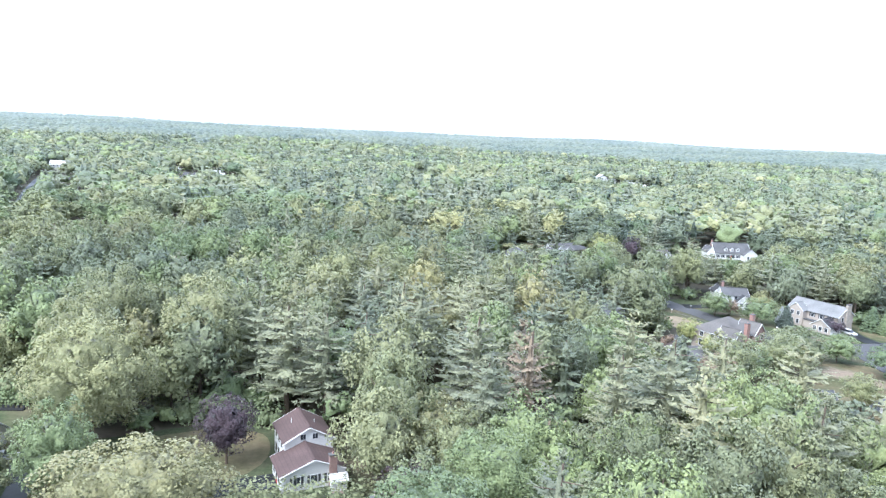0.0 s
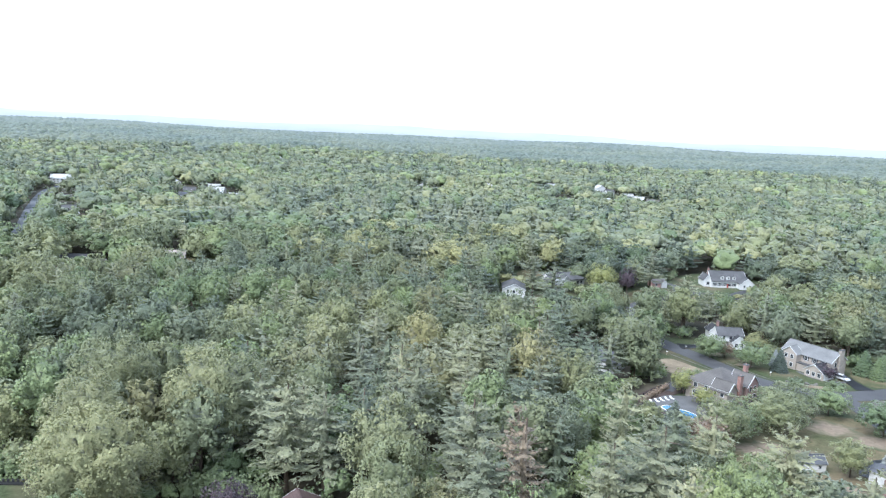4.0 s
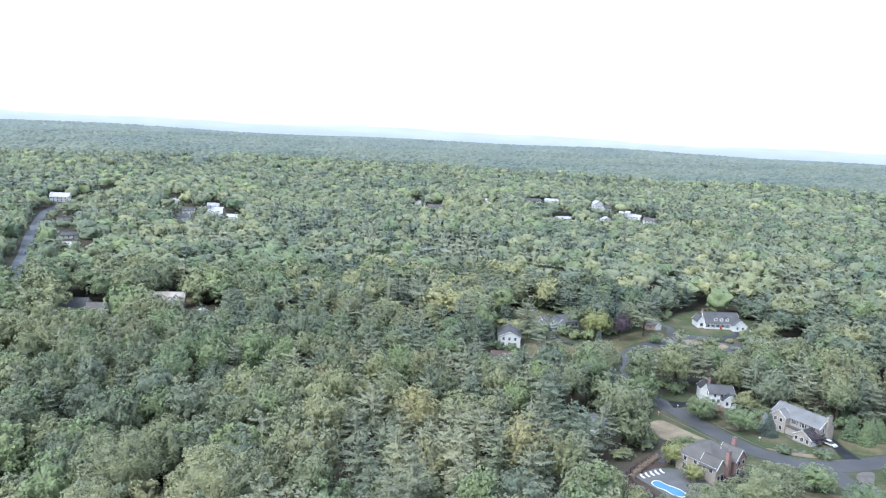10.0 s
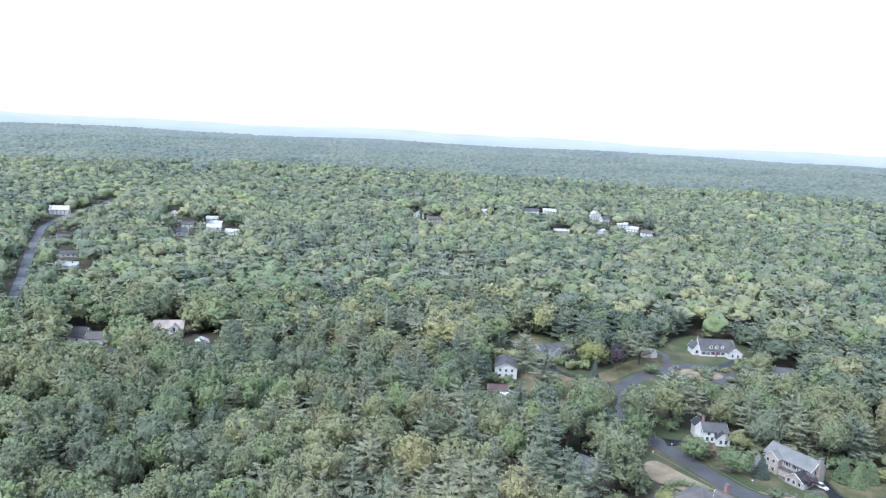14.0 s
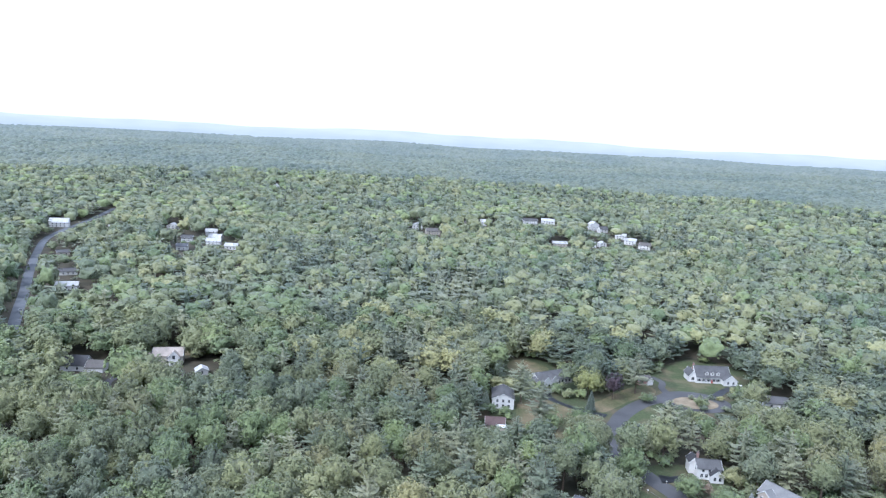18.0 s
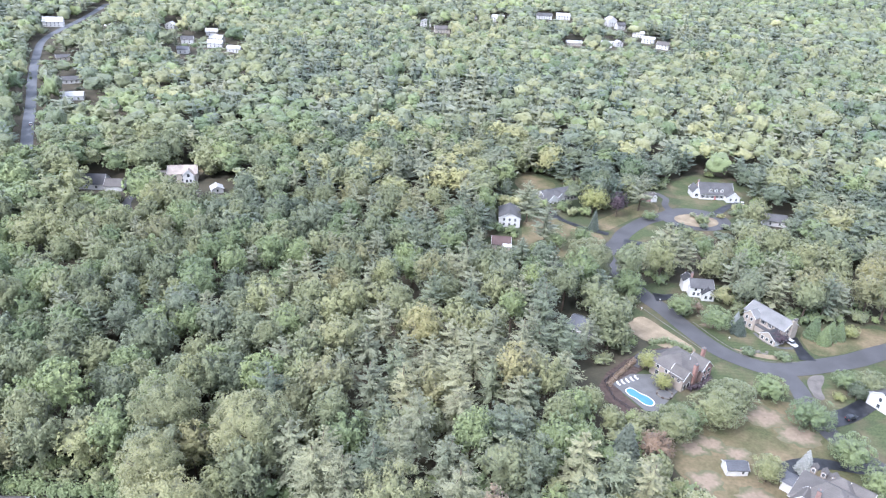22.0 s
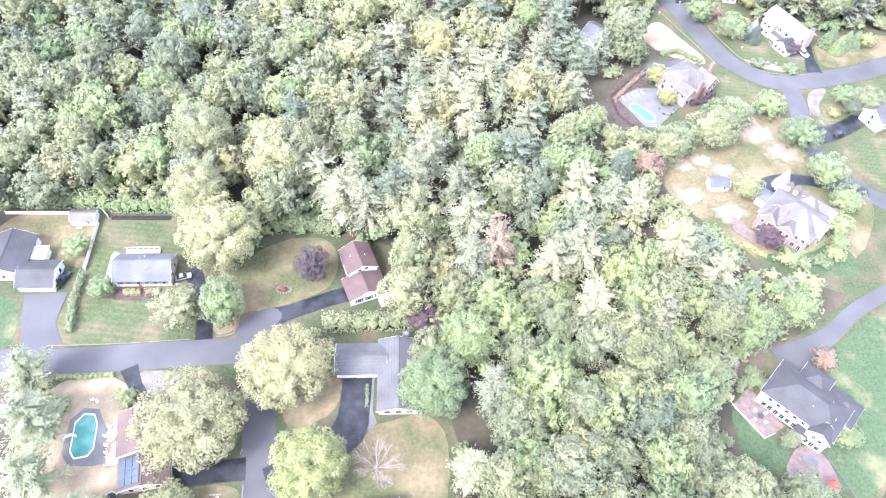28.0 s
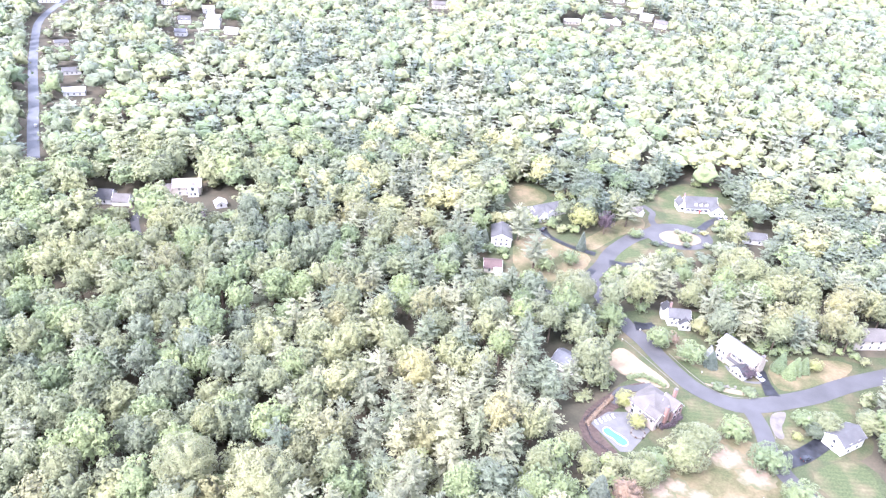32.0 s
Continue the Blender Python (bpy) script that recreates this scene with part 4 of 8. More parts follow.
# red-roofed house
h, m = home_at(-20.6, 112.0, 24, "white house with two stepped red-brown shingle roofs")
block(h, off(0.4, 4.0), 8.2, 8.6, 5.2, 7.4, WHITE_SIDING, ROOF_RED, "y", 0.35, "faded red-brown shingle slope")
block(h, off(-0.4, -3.6), 10.4, 7.2, 2.9, 5.0, WHITE_SIDING, ROOF_RED, "y", 0.4, "faded red-brown shingle slope")
windows(h, off(0.4, 4.0), 8.2, 8.6, "s", 2, 5.3, 0.9, 0.9, 0.5)
windows(h, off(-0.4, -3.6), 10.4, 7.2, "s", 3, 1.0, 1.1, 1.3, 0.8, DARK_PAINT)
windows(h, off(-0.4, -3.6), 10.4, 7.2, "w", 3, 1.0)
windows(h, off(0.4, 4.0), 8.2, 8.6, "w", 3, 1.0)
windows(h, off(0.4, 4.0), 8.2, 8.6, "w", 3, 3.6)
windows(h, off(0.4, 4.0), 8.2, 8.6, "e", 3, 3.6)
door(h, off(-0.4, -3.6), 10.4, 7.2, "w", 0.0, RED_PAINT)
chimney(h, m, 2.6, -7.4, -0.2, 5.4, TAN_BRICK, 1.2, 0.8)
vent(h, m, 2.2, 3.6, 6.6)
vent(h, m, -1.6, 4.4, 6.9)

# ranch house
h, m = home_at(-13.5, 83.0, 3.5, "low L-shaped ranch house with grey shingle roof and white gable")
block(h, off(5.0, -1.2), 9.8, 19.2, 2.9, 4.7, WHITE_SIDING, ROOF_GREY, "y", 0.5)
block(h, off(-4.6, 3.3), 12.4, 8.0, 2.9, 4.3, WHITE_SIDING, ROOF_GREY, "x", 0.5)
garage_door(h, off(-4.6, 3.3), 12.4, 8.0, "s", 3.2)
garage_door(h, off(-4.6, 3.3), 12.4, 8.0, "s", 0.1)
windows(h, off(5.0, -1.2), 9.8, 19.2, "w", 4, 1.0, 1.4, 1.3, 0.55, DARK_PAINT, off=3.6)
windows(h, off(5.0, -1.2), 9.8, 19.2, "s", 3, 1.0, 1.5, 1.3, 0.85)
windows(h, off(5.0, -1.2), 9.8, 19.2, "e", 6, 1.0)
door(h, off(5.0, -1.2), 9.8, 19.2, "w", -0.6, RED_PAINT)
chimney(h, m, 6.9, 8.8, 2.0, 6.0, CONCRETE, 1.3, 1.0)
vent(h, m, 3.0, 2.0, 4.0)
structure("footpath", sheet([(-16.7, 82), (-14.6, 82), (-14.4, 73), (-13, 70), (-15, 67.4), (-15.6, 72)], 0.06, 0.08), CONCRETE, "pale concrete path beside the ranch house", "path")

# charcoal-roofed house with garage
h, m = home_at(-10.8, 45.8, 8, "grey house with charcoal shingle roof and low garage wing")
block(h, m, 9.6, 8.8, 3.6, 6.2, GREY_SIDING, ROOF_DARK, "x")
block(h, off(-4.2, -7.6), 6.0, 8.6, 2.8, 4.6, GREY_SIDING, ROOF_BROWN, "y")
windows(h, m, 9.6, 8.8, "w", 2, 1.2)
windows(h, m, 9.6, 8.8, "e", 2, 1.2)
windows(h, m, 9.6, 8.8, "n", 3, 1.2)
garage_door(h, off(-4.2, -7.6), 6.0, 8.6, "w", 0.5, 4.6)
vent(h, m, -2.2, 2.6, 5.2)
part("porch", placed(box(2.4, 4.2, 0.4, (6.0, 0.5, 0)), m), WOOD, h)
for yy in (-1.4, 2.4):
    part("porch_post", placed(box(0.14, 0.14, 2.4, (7.0, yy, 0.4)), m), WHITE_PAINT, h)
part("porch_roof", placed(box(2.6, 4.6, 0.16, (6.0, 0.5, 2.8)), m), ROOF_DARK, h)

# house by the green pool
h, m = home_at(-66.8, 59.5, 13, "cream house with brown shingle roof and solar panels")
block(h, off(0.2, 4.4), 11, 10.5, 4.8, 7.0, CREAM_SIDING, ROOF_CHESTNUT, "y")
block(h, off(0.2, -4.6), 11, 7.4, 2.9, 5.0, CREAM_SIDING, ROOF_CHESTNUT, "y")
windows(h, off(0.2, -4.6), 11, 7.4, "s", 3, 1.0)
windows(h, off(0.2, 4.4), 11, 10.5, "s", 2, 5.0, 0.9, 0.8, 0.4)
windows(h, off(0.2, 4.4), 11, 10.5, "w", 3, 1.0, 1.4, 1.4)
windows(h, off(0.2, 4.4), 11, 10.5, "e", 3, 1.0)
garage_door(h, off(0.2, -4.6), 11, 7.4, "e", 0.0, 4.6)
slope = math.degrees(math.atan2(2.1, 5.5))
for i in range(4):
    for k in range(3):
        part("solar_panel", placed(box(1.72, 1.66, 0.08), off(-0.95 - 1.72 * k, -7.2 + i * 1.72, 0, 4.9 - 0.656 * k) @ pose(0, 0, 0, 0, -slope, 0)), SOLAR, h, "blue-grey solar panel")
part("deck", placed(box(4.0, 10.5, 0.4, (-7.4, 4.2, 0)), m), WOOD, h, "red-brown timber deck beside the pool")
for i in range(6):
    part("deck_post", placed(box(0.12, 0.12, 1.0, (-9.3, -0.9 + 2 * i, 0.4)), m), WHITE_PAINT, h)

# pale-roofed house near the lower edge
h, m = home_at(-63.2, 32.6, 8, "cream house with pale grey shingle roof")
block(h, m, 12.6, 9.0, 3.0, 4.8, CREAM_SIDING, ROOF_LIGHT, "x")
block(h, off(1.5, 3.2), 4.2, 4.0, 3.0, 5.0, CREAM_SIDING, ROOF_LIGHT, "y")
windows(h, m, 12.6, 9.0, "n", 3, 1.0)
windows(h, m, 12.6, 9.0, "e", 2, 1.0)
windows(h, m, 12.6, 9.0, "s", 4, 1.0)

# large white house with terraces
h, m = home_at(94.2, 78.2, -42, "large white two-storey house with charcoal hip roof")
block(h, m, 18.6, 11.0, 6.2, 9.6, WHITE_SIDING, ROOF_DARK, "hip", 0.5)
block(h, off(6.6, -5.4), 5.4, 3.4, 6.2, 8.2, WHITE_SIDING, ROOF_DARK, "y", 0.35)
block(h, off(3.2, -6.0), 3.2, 2.8, 3.2, 3.6, WHITE_SIDING, ROOF_DARK, "flat")
block(h, off(-1.0, 6.6), 7.0, 6.4, 6.0, 8.6, WHITE_SIDING, ROOF_DARK, "hip", 0.4)
block(h, off(7.4, 5.4), 8.0, 7.4, 4.6, 7.6, WHITE_SIDING, ROOF_DARK, "hip", 0.4)
windows(h, m, 18.6, 11.0, "s", 7, 0.6, 1.1, 1.9, 0.62, None, 2.2)
windows(h, m, 18.6, 11.0, "s", 5, 4.2, 0.9, 1.2, 0.6, None, 2.2)
windows(h, off(6.6, -5.4), 5.4, 3.4, "s", 3, 0.8, 1.0, 1.8, 0.8)
windows(h, off(6.6, -5.4), 5.4, 3.4, "s", 2, 4.2, 0.9, 1.2, 0.6)
windows(h, m, 18.6, 11.0, "w", 3, 1.0)
windows(h, m, 18.6, 11.0, "w", 3, 4.0)
vent(h, m, 1.5, -2.2, 8.2)
vent(h, m, 4.6, 2.4, 8.0)
vent(h, m, 7.2, -1.2, 7.8)
structure("terrace", sheet([(83, 83.8), (77.7, 78.8), (83.8, 70.1), (89.8, 73.4)], 0.07, 0.2), PAVERS, "brown paver terrace behind the white house", "terrace")
structure("terrace", sheet(rounded([(92, 69), (88, 64), (87, 61.5), (94, 57.5), (100, 57), (99, 64), (97.5, 67)], 1), 0.07, 0.2), PAVERS, "pinkish paver lower terrace", "terrace")
for k in range(3):
    structure("terrace_step", sheet(rounded([(91.5 + 0.3 * k, 66.6 - k * 0.2), (96.5 - 0.3 * k, 65.8), (95.5, 63.6 + k * 0.5), (92, 64.2 + k * 0.5)], 1), 0.27 + 0.14 * k, 0.14), CONCRETE, "curved pale stone steps", "steps")

# brick house
h, m = home_at(106.8, 138.2, -42, "large brick house with steep grey hip roofs and gables")
block(h, m, 16, 12.5, 6.2, 10.8, TAN_BRICK, ROOF_BROWN, "hip", 0.45)
block(h, off(-4.8, -5.4), 5.4, 4.4, 6.2, 9.2, TAN_BRICK, ROOF_BROWN, "y", 0.35)
block(h, off(1.2, -6.0), 5.0, 3.2, 6.0, 8.6, TAN_BRICK, ROOF_BROWN, "y", 0.35)
block(h, off(6.2, 0.6), 6.4, 7.0, 6.2, 9.6, TAN_BRICK, ROOF_BROWN, "x", 0.35)
block(h, off(1.0, 8.6), 9.0, 8.0, 4.6, 8.0, TAN_SIDING, ROOF_BROWN, "hip", 0.4)
block(h, off(6.0, 9.6), 5.6, 6.0, 4.2, 7.2, TAN_SIDING, ROOF_BROWN, "x", 0.35)
block(h, off(-9.2, 4.2), 5.6, 5.0, 3.0, 4.4, WHITE_PAINT, ROOF_BLUE, "hip", 0.3, "blue-grey metal porch roof")
windows(h, off(-4.8, -5.4), 5.4, 4.4, "s", 2, 1.0, 1.1, 1.7, 0.8)
windows(h, off(-4.8, -5.4), 5.4, 4.4, "s", 2, 4.2, 1.0, 1.4, 0.8)
windows(h, off(1.2, -6.0), 5.0, 3.2, "s", 2, 1.0, 1.1, 1.7, 0.8)
windows(h, off(1.2, -6.0), 5.0, 3.2, "s", 2, 4.1, 1.0, 1.4, 0.8)
windows(h, m, 16, 12.5, "s", 2, 1.0, 1.1, 1.7, 0.25, None, -5.6)
windows(h, m, 16, 12.5, "s", 2, 4.2, 1.0, 1.4, 0.25, None, -5.6)
windows(h, off(6.2, 0.6), 6.4, 7.0, "e", 2, 1.0, 1.1, 1.7)
windows(h, off(6.2, 0.6), 6.4, 7.0, "e", 2, 4.2, 1.0, 1.4)
windows(h, m, 16, 12.5, "w", 3, 4.2, 1.0, 1.4)
for i in range(3):
    part("porch_column", placed(box(0.25, 0.25, 2.9, (-11.7, 2.2 + i * 2.0, 0)), m), WHITE_PAINT, h)
    dormer(h, m, -6.4 + i * 2.6, 9.4, 5.2, TAN_SIDING, ROOF_BROWN, 1.4, 2.0)
chimney(h, m, -2.0, -4.8, 5.0, 11.0, TAN_BRICK, 1.1, 0.9)
vent(h, m, 3.0, -3.0, 9.2)
structure("terrace", sheet([(91, 142), (96, 136), (100.5, 131.5), (97, 130), (90, 136)], 0.06, 0.2), PAVERS, "dark paver terrace beside the brick house", "terrace")

# house by the blue pool
h, m = home_at(86.0, 201.0, 37, "large house with grey-brown hip roof and brick ends")
block(h, m, 14, 13, 5.6, 9.6, TAN_SIDING, ROOF_BROWN, "hip", 0.45)
block(h, off(5.0, -4.6), 6.0, 6.0, 5.6, 8.6, TAN_BRICK, ROOF_BROWN, "y", 0.35)
block(h, off(-5.0, -4.4), 5.0, 5.4, 5.2, 7.8, TAN_SIDING, ROOF_BROWN, "y", 0.35)
windows(h, off(5.0, -4.6), 6.0, 6.0, "s", 2, 1.0, 1.1, 1.6)
windows(h, off(5.0, -4.6), 6.0, 6.0, "s", 2, 3.8, 1.0, 1.3)
windows(h, off(-5.0, -4.4), 5.0, 5.4, "s", 2, 1.0, 1.1, 1.8)
windows(h, off(-5.0, -4.4), 5.0, 5.4, "w", 2, 3.6, 1.0, 1.3)
windows(h, m, 14, 13, "w", 3, 1.0, 1.2, 1.8)
windows(h, m, 14, 13, "w", 3, 3.8, 1.0, 1.3)
windows(h, m, 14, 13, "e", 3, 3.8, 1.0, 1.3)
chimney(h, m, -1.6, -7.2, -0.2, 9.4, BRICK, 1.5, 1.0)
chimney(h, m, 8.4, -3.0, -0.2, 9.8, BRICK, 1.4, 1.0)
vent(h, m, 1.0, -3.0, 8.3)

# colonial house
h, m = home_at(132.2, 235.2, -60, "beige two-storey colonial house with grey shingle roof")
block(h, m, 17.6, 8.8, 5.8, 8.6, BEIGE_SIDING, ROOF_LIGHT, "x")
block(h, off(-4.6, -5.2), 5.4, 3.4, 5.8, 8.0, BEIGE_SIDING, ROOF_LIGHT, "y", 0.35)
block(h, off(6.2, -6.0), 6.6, 6.4, 2.8, 5.0, BEIGE_SIDING, ROOF_DARK, "y", 0.35)
block(h, off(0.4, -5.2), 5.0, 2.0, 2.7, 3.4, BEIGE_SIDING, ROOF_GREY, "flat")
windows(h, m, 17.6, 8.8, "s", 5, 3.9, 1.0, 1.3, 0.9, DARK_PAINT)
windows(h, m, 17.6, 8.8, "s", 3, 1.0, 1.0, 1.4, 0.5, DARK_PAINT, 1.0)
windows(h, off(-4.6, -5.2), 5.4, 3.4, "s", 2, 1.0, 1.0, 1.4, 0.8)
windows(h, off(-4.6, -5.2), 5.4, 3.4, "s", 2, 3.9, 1.0, 1.3, 0.8)
windows(h, off(6.2, -6.0), 6.6, 6.4, "s", 3, 1.0, 1.0, 1.3, 0.9)
garage_door(h, off(6.2, -6.0), 6.6, 6.4, "e", 1.4)
garage_door(h, off(6.2, -6.0), 6.6, 6.4, "e", -1.4)
windows(h, m, 17.6, 8.8, "e", 2, 3.9)
chimney(h, m, 9.2, 0.4, -0.2, 9.6, STONE, 0.8, 2.2)
structure("footpath", strip([Vector(p) for p in ((137, 222), (131, 222), (127, 226), (125.5, 232))], 1.3, 0.06, 0.06), CONCRETE, "pale curving front path", "path")

# small house beyond the lawn
h, m = home_at(113.0, 262.0, -4, "small white two-storey house with grey roof")
block(h, m, 9.4, 7.4, 4.8, 7.0, WHITE_SIDING, ROOF_GREY, "x")
block(h, off(2.4, -4.4), 5.0, 3.8, 3.0, 5.2, WHITE_SIDING, ROOF_DARK, "y", 0.35)
block(h, off(-4.4, 3.4), 4.4, 5.0, 5.0, 7.0, WHITE_SIDING, ROOF_DARK, "y", 0.35)
windows(h, m, 9.4, 7.4, "s", 3, 3.2)
windows(h, m, 9.4, 7.4, "s", 2, 1.0, 1.0, 1.4, 0.4, None, 2.0)
windows(h, m, 9.4, 7.4, "w", 2, 3.2)
windows(h, off(2.4, -4.4), 5.0, 3.8, "s", 2, 1.0)
chimney(h, m, -3.4, 2.2, 4.0, 8.6, TAN_BRICK)

# white cape house with three dormers
h, m = home_at(158.0, 377.5, 1, "white cape house with three dormers and grey roof")
block(h, m, 19, 10.4, 3.8, 8.4, WHITE_SIDING, ROOF_GREY, "x")
block(h, off(8.4, -5.6), 7.4, 6.4, 3.2, 6.2, WHITE_SIDING, ROOF_GREY, "y", 0.35)
block(h, off(-10.8, 0.4), 4.4, 8.0, 3.6, 6.4, WHITE_SIDING, ROOF_GREY, "y", 0.35)
for i in range(3):
    dormer(h, m, -3.6 + i * 3.2, -3.0, 4.4, WHITE_SIDING, ROOF_GREY, 1.8, 3.2)
windows(h, m, 19, 10.4, "s", 5, 1.1, 1.1, 1.5, 0.7, DARK_PAINT, 2.4)
door(h, m, 19, 10.4, "s", 0.6, RED_PAINT)
windows(h, off(8.4, -5.6), 7.4, 6.4, "s", 2, 1.1)
windows(h, off(-10.8, 0.4), 4.4, 8.0, "s", 1, 1.1, 1.6, 1.6)
chimney(h, m, -9.4, 1.0, 3.0, 9.4, BRICK)

# long grey-roofed house
h, m = home_at(66.0, 362.0, 28, "long white house with grey roof among pines")
block(h, m, 22, 9.6, 3.6, 6.4, GREY_SIDING, ROOF_GREY, "x")
block(h, off(-8.8, -4.6), 7.0, 8.0, 3.6, 6.8, WHITE_SIDING, ROOF_GREY, "y")
block(h, off(-2.6, -4.0), 5.4, 6.0, 3.6, 6.2, WHITE_SIDING, ROOF_GREY, "y")
windows(h, off(-8.8, -4.6), 7.0, 8.0, "s", 2, 1.0, 1.3, 1.5)
windows(h, off(-2.6, -4.0), 5.4, 6.0, "s", 2, 1.0)
windows(h, m, 22, 9.6, "s", 4, 1.0, 1.2, 1.4, 0.42, None, -5.4)
garage_door(h, off(-8.8, -4.6), 7.0, 8.0, "w", 0, 4.8)

# white gable house
h, m = home_at(37.0, 327.5, -4, "white two-storey house with grey shingle roof")
block(h, m, 10.4, 13.5, 5.2, 7.6, WHITE_SIDING, ROOF_GREY, "y")
windows(h, m, 10.4, 13.5, "s", 3, 3.4)
windows(h, m, 10.4, 13.5, "s", 3, 0.9)
windows(h, m, 10.4, 13.5, "w", 3, 3.4)
windows(h, m, 10.4, 13.5, "e", 3, 3.4)
# maroon-roofed house
h, m = home_at(31.0, 299.0, -3, "low cream house with maroon shingle roof")
block(h, m, 8.4, 9.0, 3.0, 5.0, CREAM_SIDING, ROOF_RED, "x")
block(h, off(2.6, -5.0), 3.6, 4.0, 3.0, 3.3, CREAM_SIDING, WHITE_PAINT, "flat")
windows(h, m, 8.4, 9.0, "s", 2, 1.0)
windows(h, m, 8.4, 9.0, "e", 2, 1.0)
# small rose outbuilding
h, m = home_at(117.5, 367.5, 14, "small rose-coloured outbuilding with white gable", "outbuilding", "outbuilding")
block(h, m, 7.5, 5.6, 2.6, 4.4, ROSE_SIDING, ROOF_BROWN, "x")
block(h, off(2.4, -2.4), 3.2, 3.0, 2.6, 4.2, WHITE_SIDING, ROOF_BROWN, "y", 0.3)
windows(h, m, 7.5, 5.6, "s", 1, 1.0, 1, 1.2, 0.5, None, 1.8)

# plainer houses among the trees: x, y, turn, width, depth, eave, ridge, style, walls, roof, label

def plain(x, y, rot, w, d, ev, rd, st, wm, rm, lb):
    global h
    if y > 600:
        w, d = w * 0.82, d * 0.82
        rm = ROOF_GREY if rm is ROOF_PALE and int(x) % 3 == 2 else rm
    h, m = home_at(x, y, rot, lb)
    block(h, m, w, d, ev, rd, wm, rm, st)
    HOUSE_SPOTS.append((x, y, 0.62 * max(w, d) + 1))
    for side in "swe":
        n = max(1, int((w if side == "s" else d) / 4.2))
        windows(h, m, w, d, side, n, 0.9)
        if ev > 4.5:
            windows(h, m, w, d, side, n, 3.4)


plain(153.5, 189.0, 28, 12, 8, 4.8, 7.0, "x", WHITE_SIDING, ROOF_GREY, "white house with grey roof beside the corner lawn")
plain(194.5, 252.5, 4, 15, 9, 5.4, 8.0, "x", CREAM_SIDING, ROOF_BROWN, "cream two-storey house with brown-grey roof")
plain(178.0, 342.0, -8, 12, 8, 3.2, 5.4, "x", WHITE_SIDING, ROOF_GREY, "white house half hidden by trees")
plain(58.0, 226.5, -38, 10, 9, 3.8, 6.0, "x", WHITE_SIDING, ROOF_BLUE, "white house with blue-grey roof under tall trees")
plain(-181.0, 347.0, 3, 12.5, 9, 3.4, 7.2, "x", WHITE_SIDING, ROOF_DARK, "white two-storey house with grey roof")
plain(-139.5, 363.0, 12, 15, 9, 5.2, 8.4, "x", CREAM_SIDING, ROOF_TAN, "cream two-storey house with tan roof")
block(h, off(3.4, -5.2), 5.6, 3.4, 5.2, 8.0, WHITE_SIDING, ROOF_TAN, "y", 0.35)
windows(h, off(3.4, -5.2), 5.6, 3.4, "s", 2, 1.0, 1.1, 1.5, 0.7)
window(h, face_frame(off(3.4, -5.2), 5.6, 3.4, "s"), 0, 4.0, 1.4, 1.9)
block(h, off(-10.2, 0.6), 6.0, 7.0, 3.0, 5.2, CREAM_SIDING, ROOF_TAN, "x", 0.35)
plain(-117.0, 348.0, 25, 6, 5, 2.6, 4.2, "y", WHITE_SIDING, ROOF_PALE, "small white outbuilding with a pale roof")
plain(-270.5, 511.0, 18, 15, 9, 3.4, 5.6, "x", WHITE_SIDING, ROOF_PALE, "white house beside the through road")
plain(-294.0, 558.0, 25, 13, 8, 3.2, 5.2, "x", WHITE_SIDING, ROOF_GREY, "white house beside the through road")
plain(-338.0, 634.0, 30, 13, 8, 3.2, 5.0, "x", CREAM_SIDING, ROOF_GREY, "cream house beside the through road")
plain(-425.0, 792.0, 15, 24, 12, 5.6, 10.0, "x", WHITE_SIDING, ROOF_PALE, "white building with pale roof at the road bend")
plain(-373.0, 812.0, 5, 12, 9, 4.4, 7.0, "y", WHITE_SIDING, ROOF_PALE, "far white house among treetops")
plain(-306.0, 815.0, -5, 13, 10, 4.6, 7.6, "y", WHITE_SIDING, ROOF_PALE, "far white gabled house among treetops")
plain(-262.0, 738.0, 10, 14, 9, 4.6, 7.4, "x", WHITE_SIDING, ROOF_GREY, "far white house among treetops")
plain(-252.0, 788.0, 10, 15, 9, 4.6, 7.4, "x", WHITE_SIDING, ROOF_PALE, "far white house among treetops")
plain(-236.0, 752.0, -10, 17, 10, 4.6, 7.6, "x", WHITE_SIDING, ROOF_PALE, "far white house in a cluster")
plain(-230.0, 726.0, 4, 18, 10, 4.6, 7.6, "x", WHITE_SIDING, ROOF_PALE, "far white house in a cluster")
plain(-206.0, 708.0, -4, 16, 9, 3.8, 6.2, "x", WHITE_SIDING, ROOF_PALE, "far pale-roofed house at the tree line")
plain(-250.0, 690.0, 6, 13, 9, 4.2, 6.6, "x", WHITE_SIDING, ROOF_BLUE, "far white house at the tree line")
plain(-24.0, 925.0, 0, 17, 11, 5.6, 8.6, "y", WHITE_SIDING, ROOF_PALE, "far white house in the hillside cluster")
plain(-3.0, 882.0, 12, 22, 11, 5.4, 8.4, "x", CREAM_SIDING, ROOF_BROWN, "far cream house with brown roof")
plain(47.0, 978.0, 4, 18, 12, 5.6, 8.6, "y", CREAM_SIDING, ROOF_BROWN, "far cream house in the hillside cluster")
plain(72.0, 998.0, -6, 20, 11, 5.6, 8.6, "x", WHITE_SIDING, ROOF_PALE, "far white house in the hillside cluster")
plain(140.0, 1042.0, 3, 26, 11, 5.2, 8.2, "x", WHITE_SIDING, ROOF_GREY, "far long white house with grey roof")
plain(168.0, 1046.0, -5, 24, 12, 5.4, 8.8, "x", WHITE_SIDING, ROOF_PALE, "far long pale house")
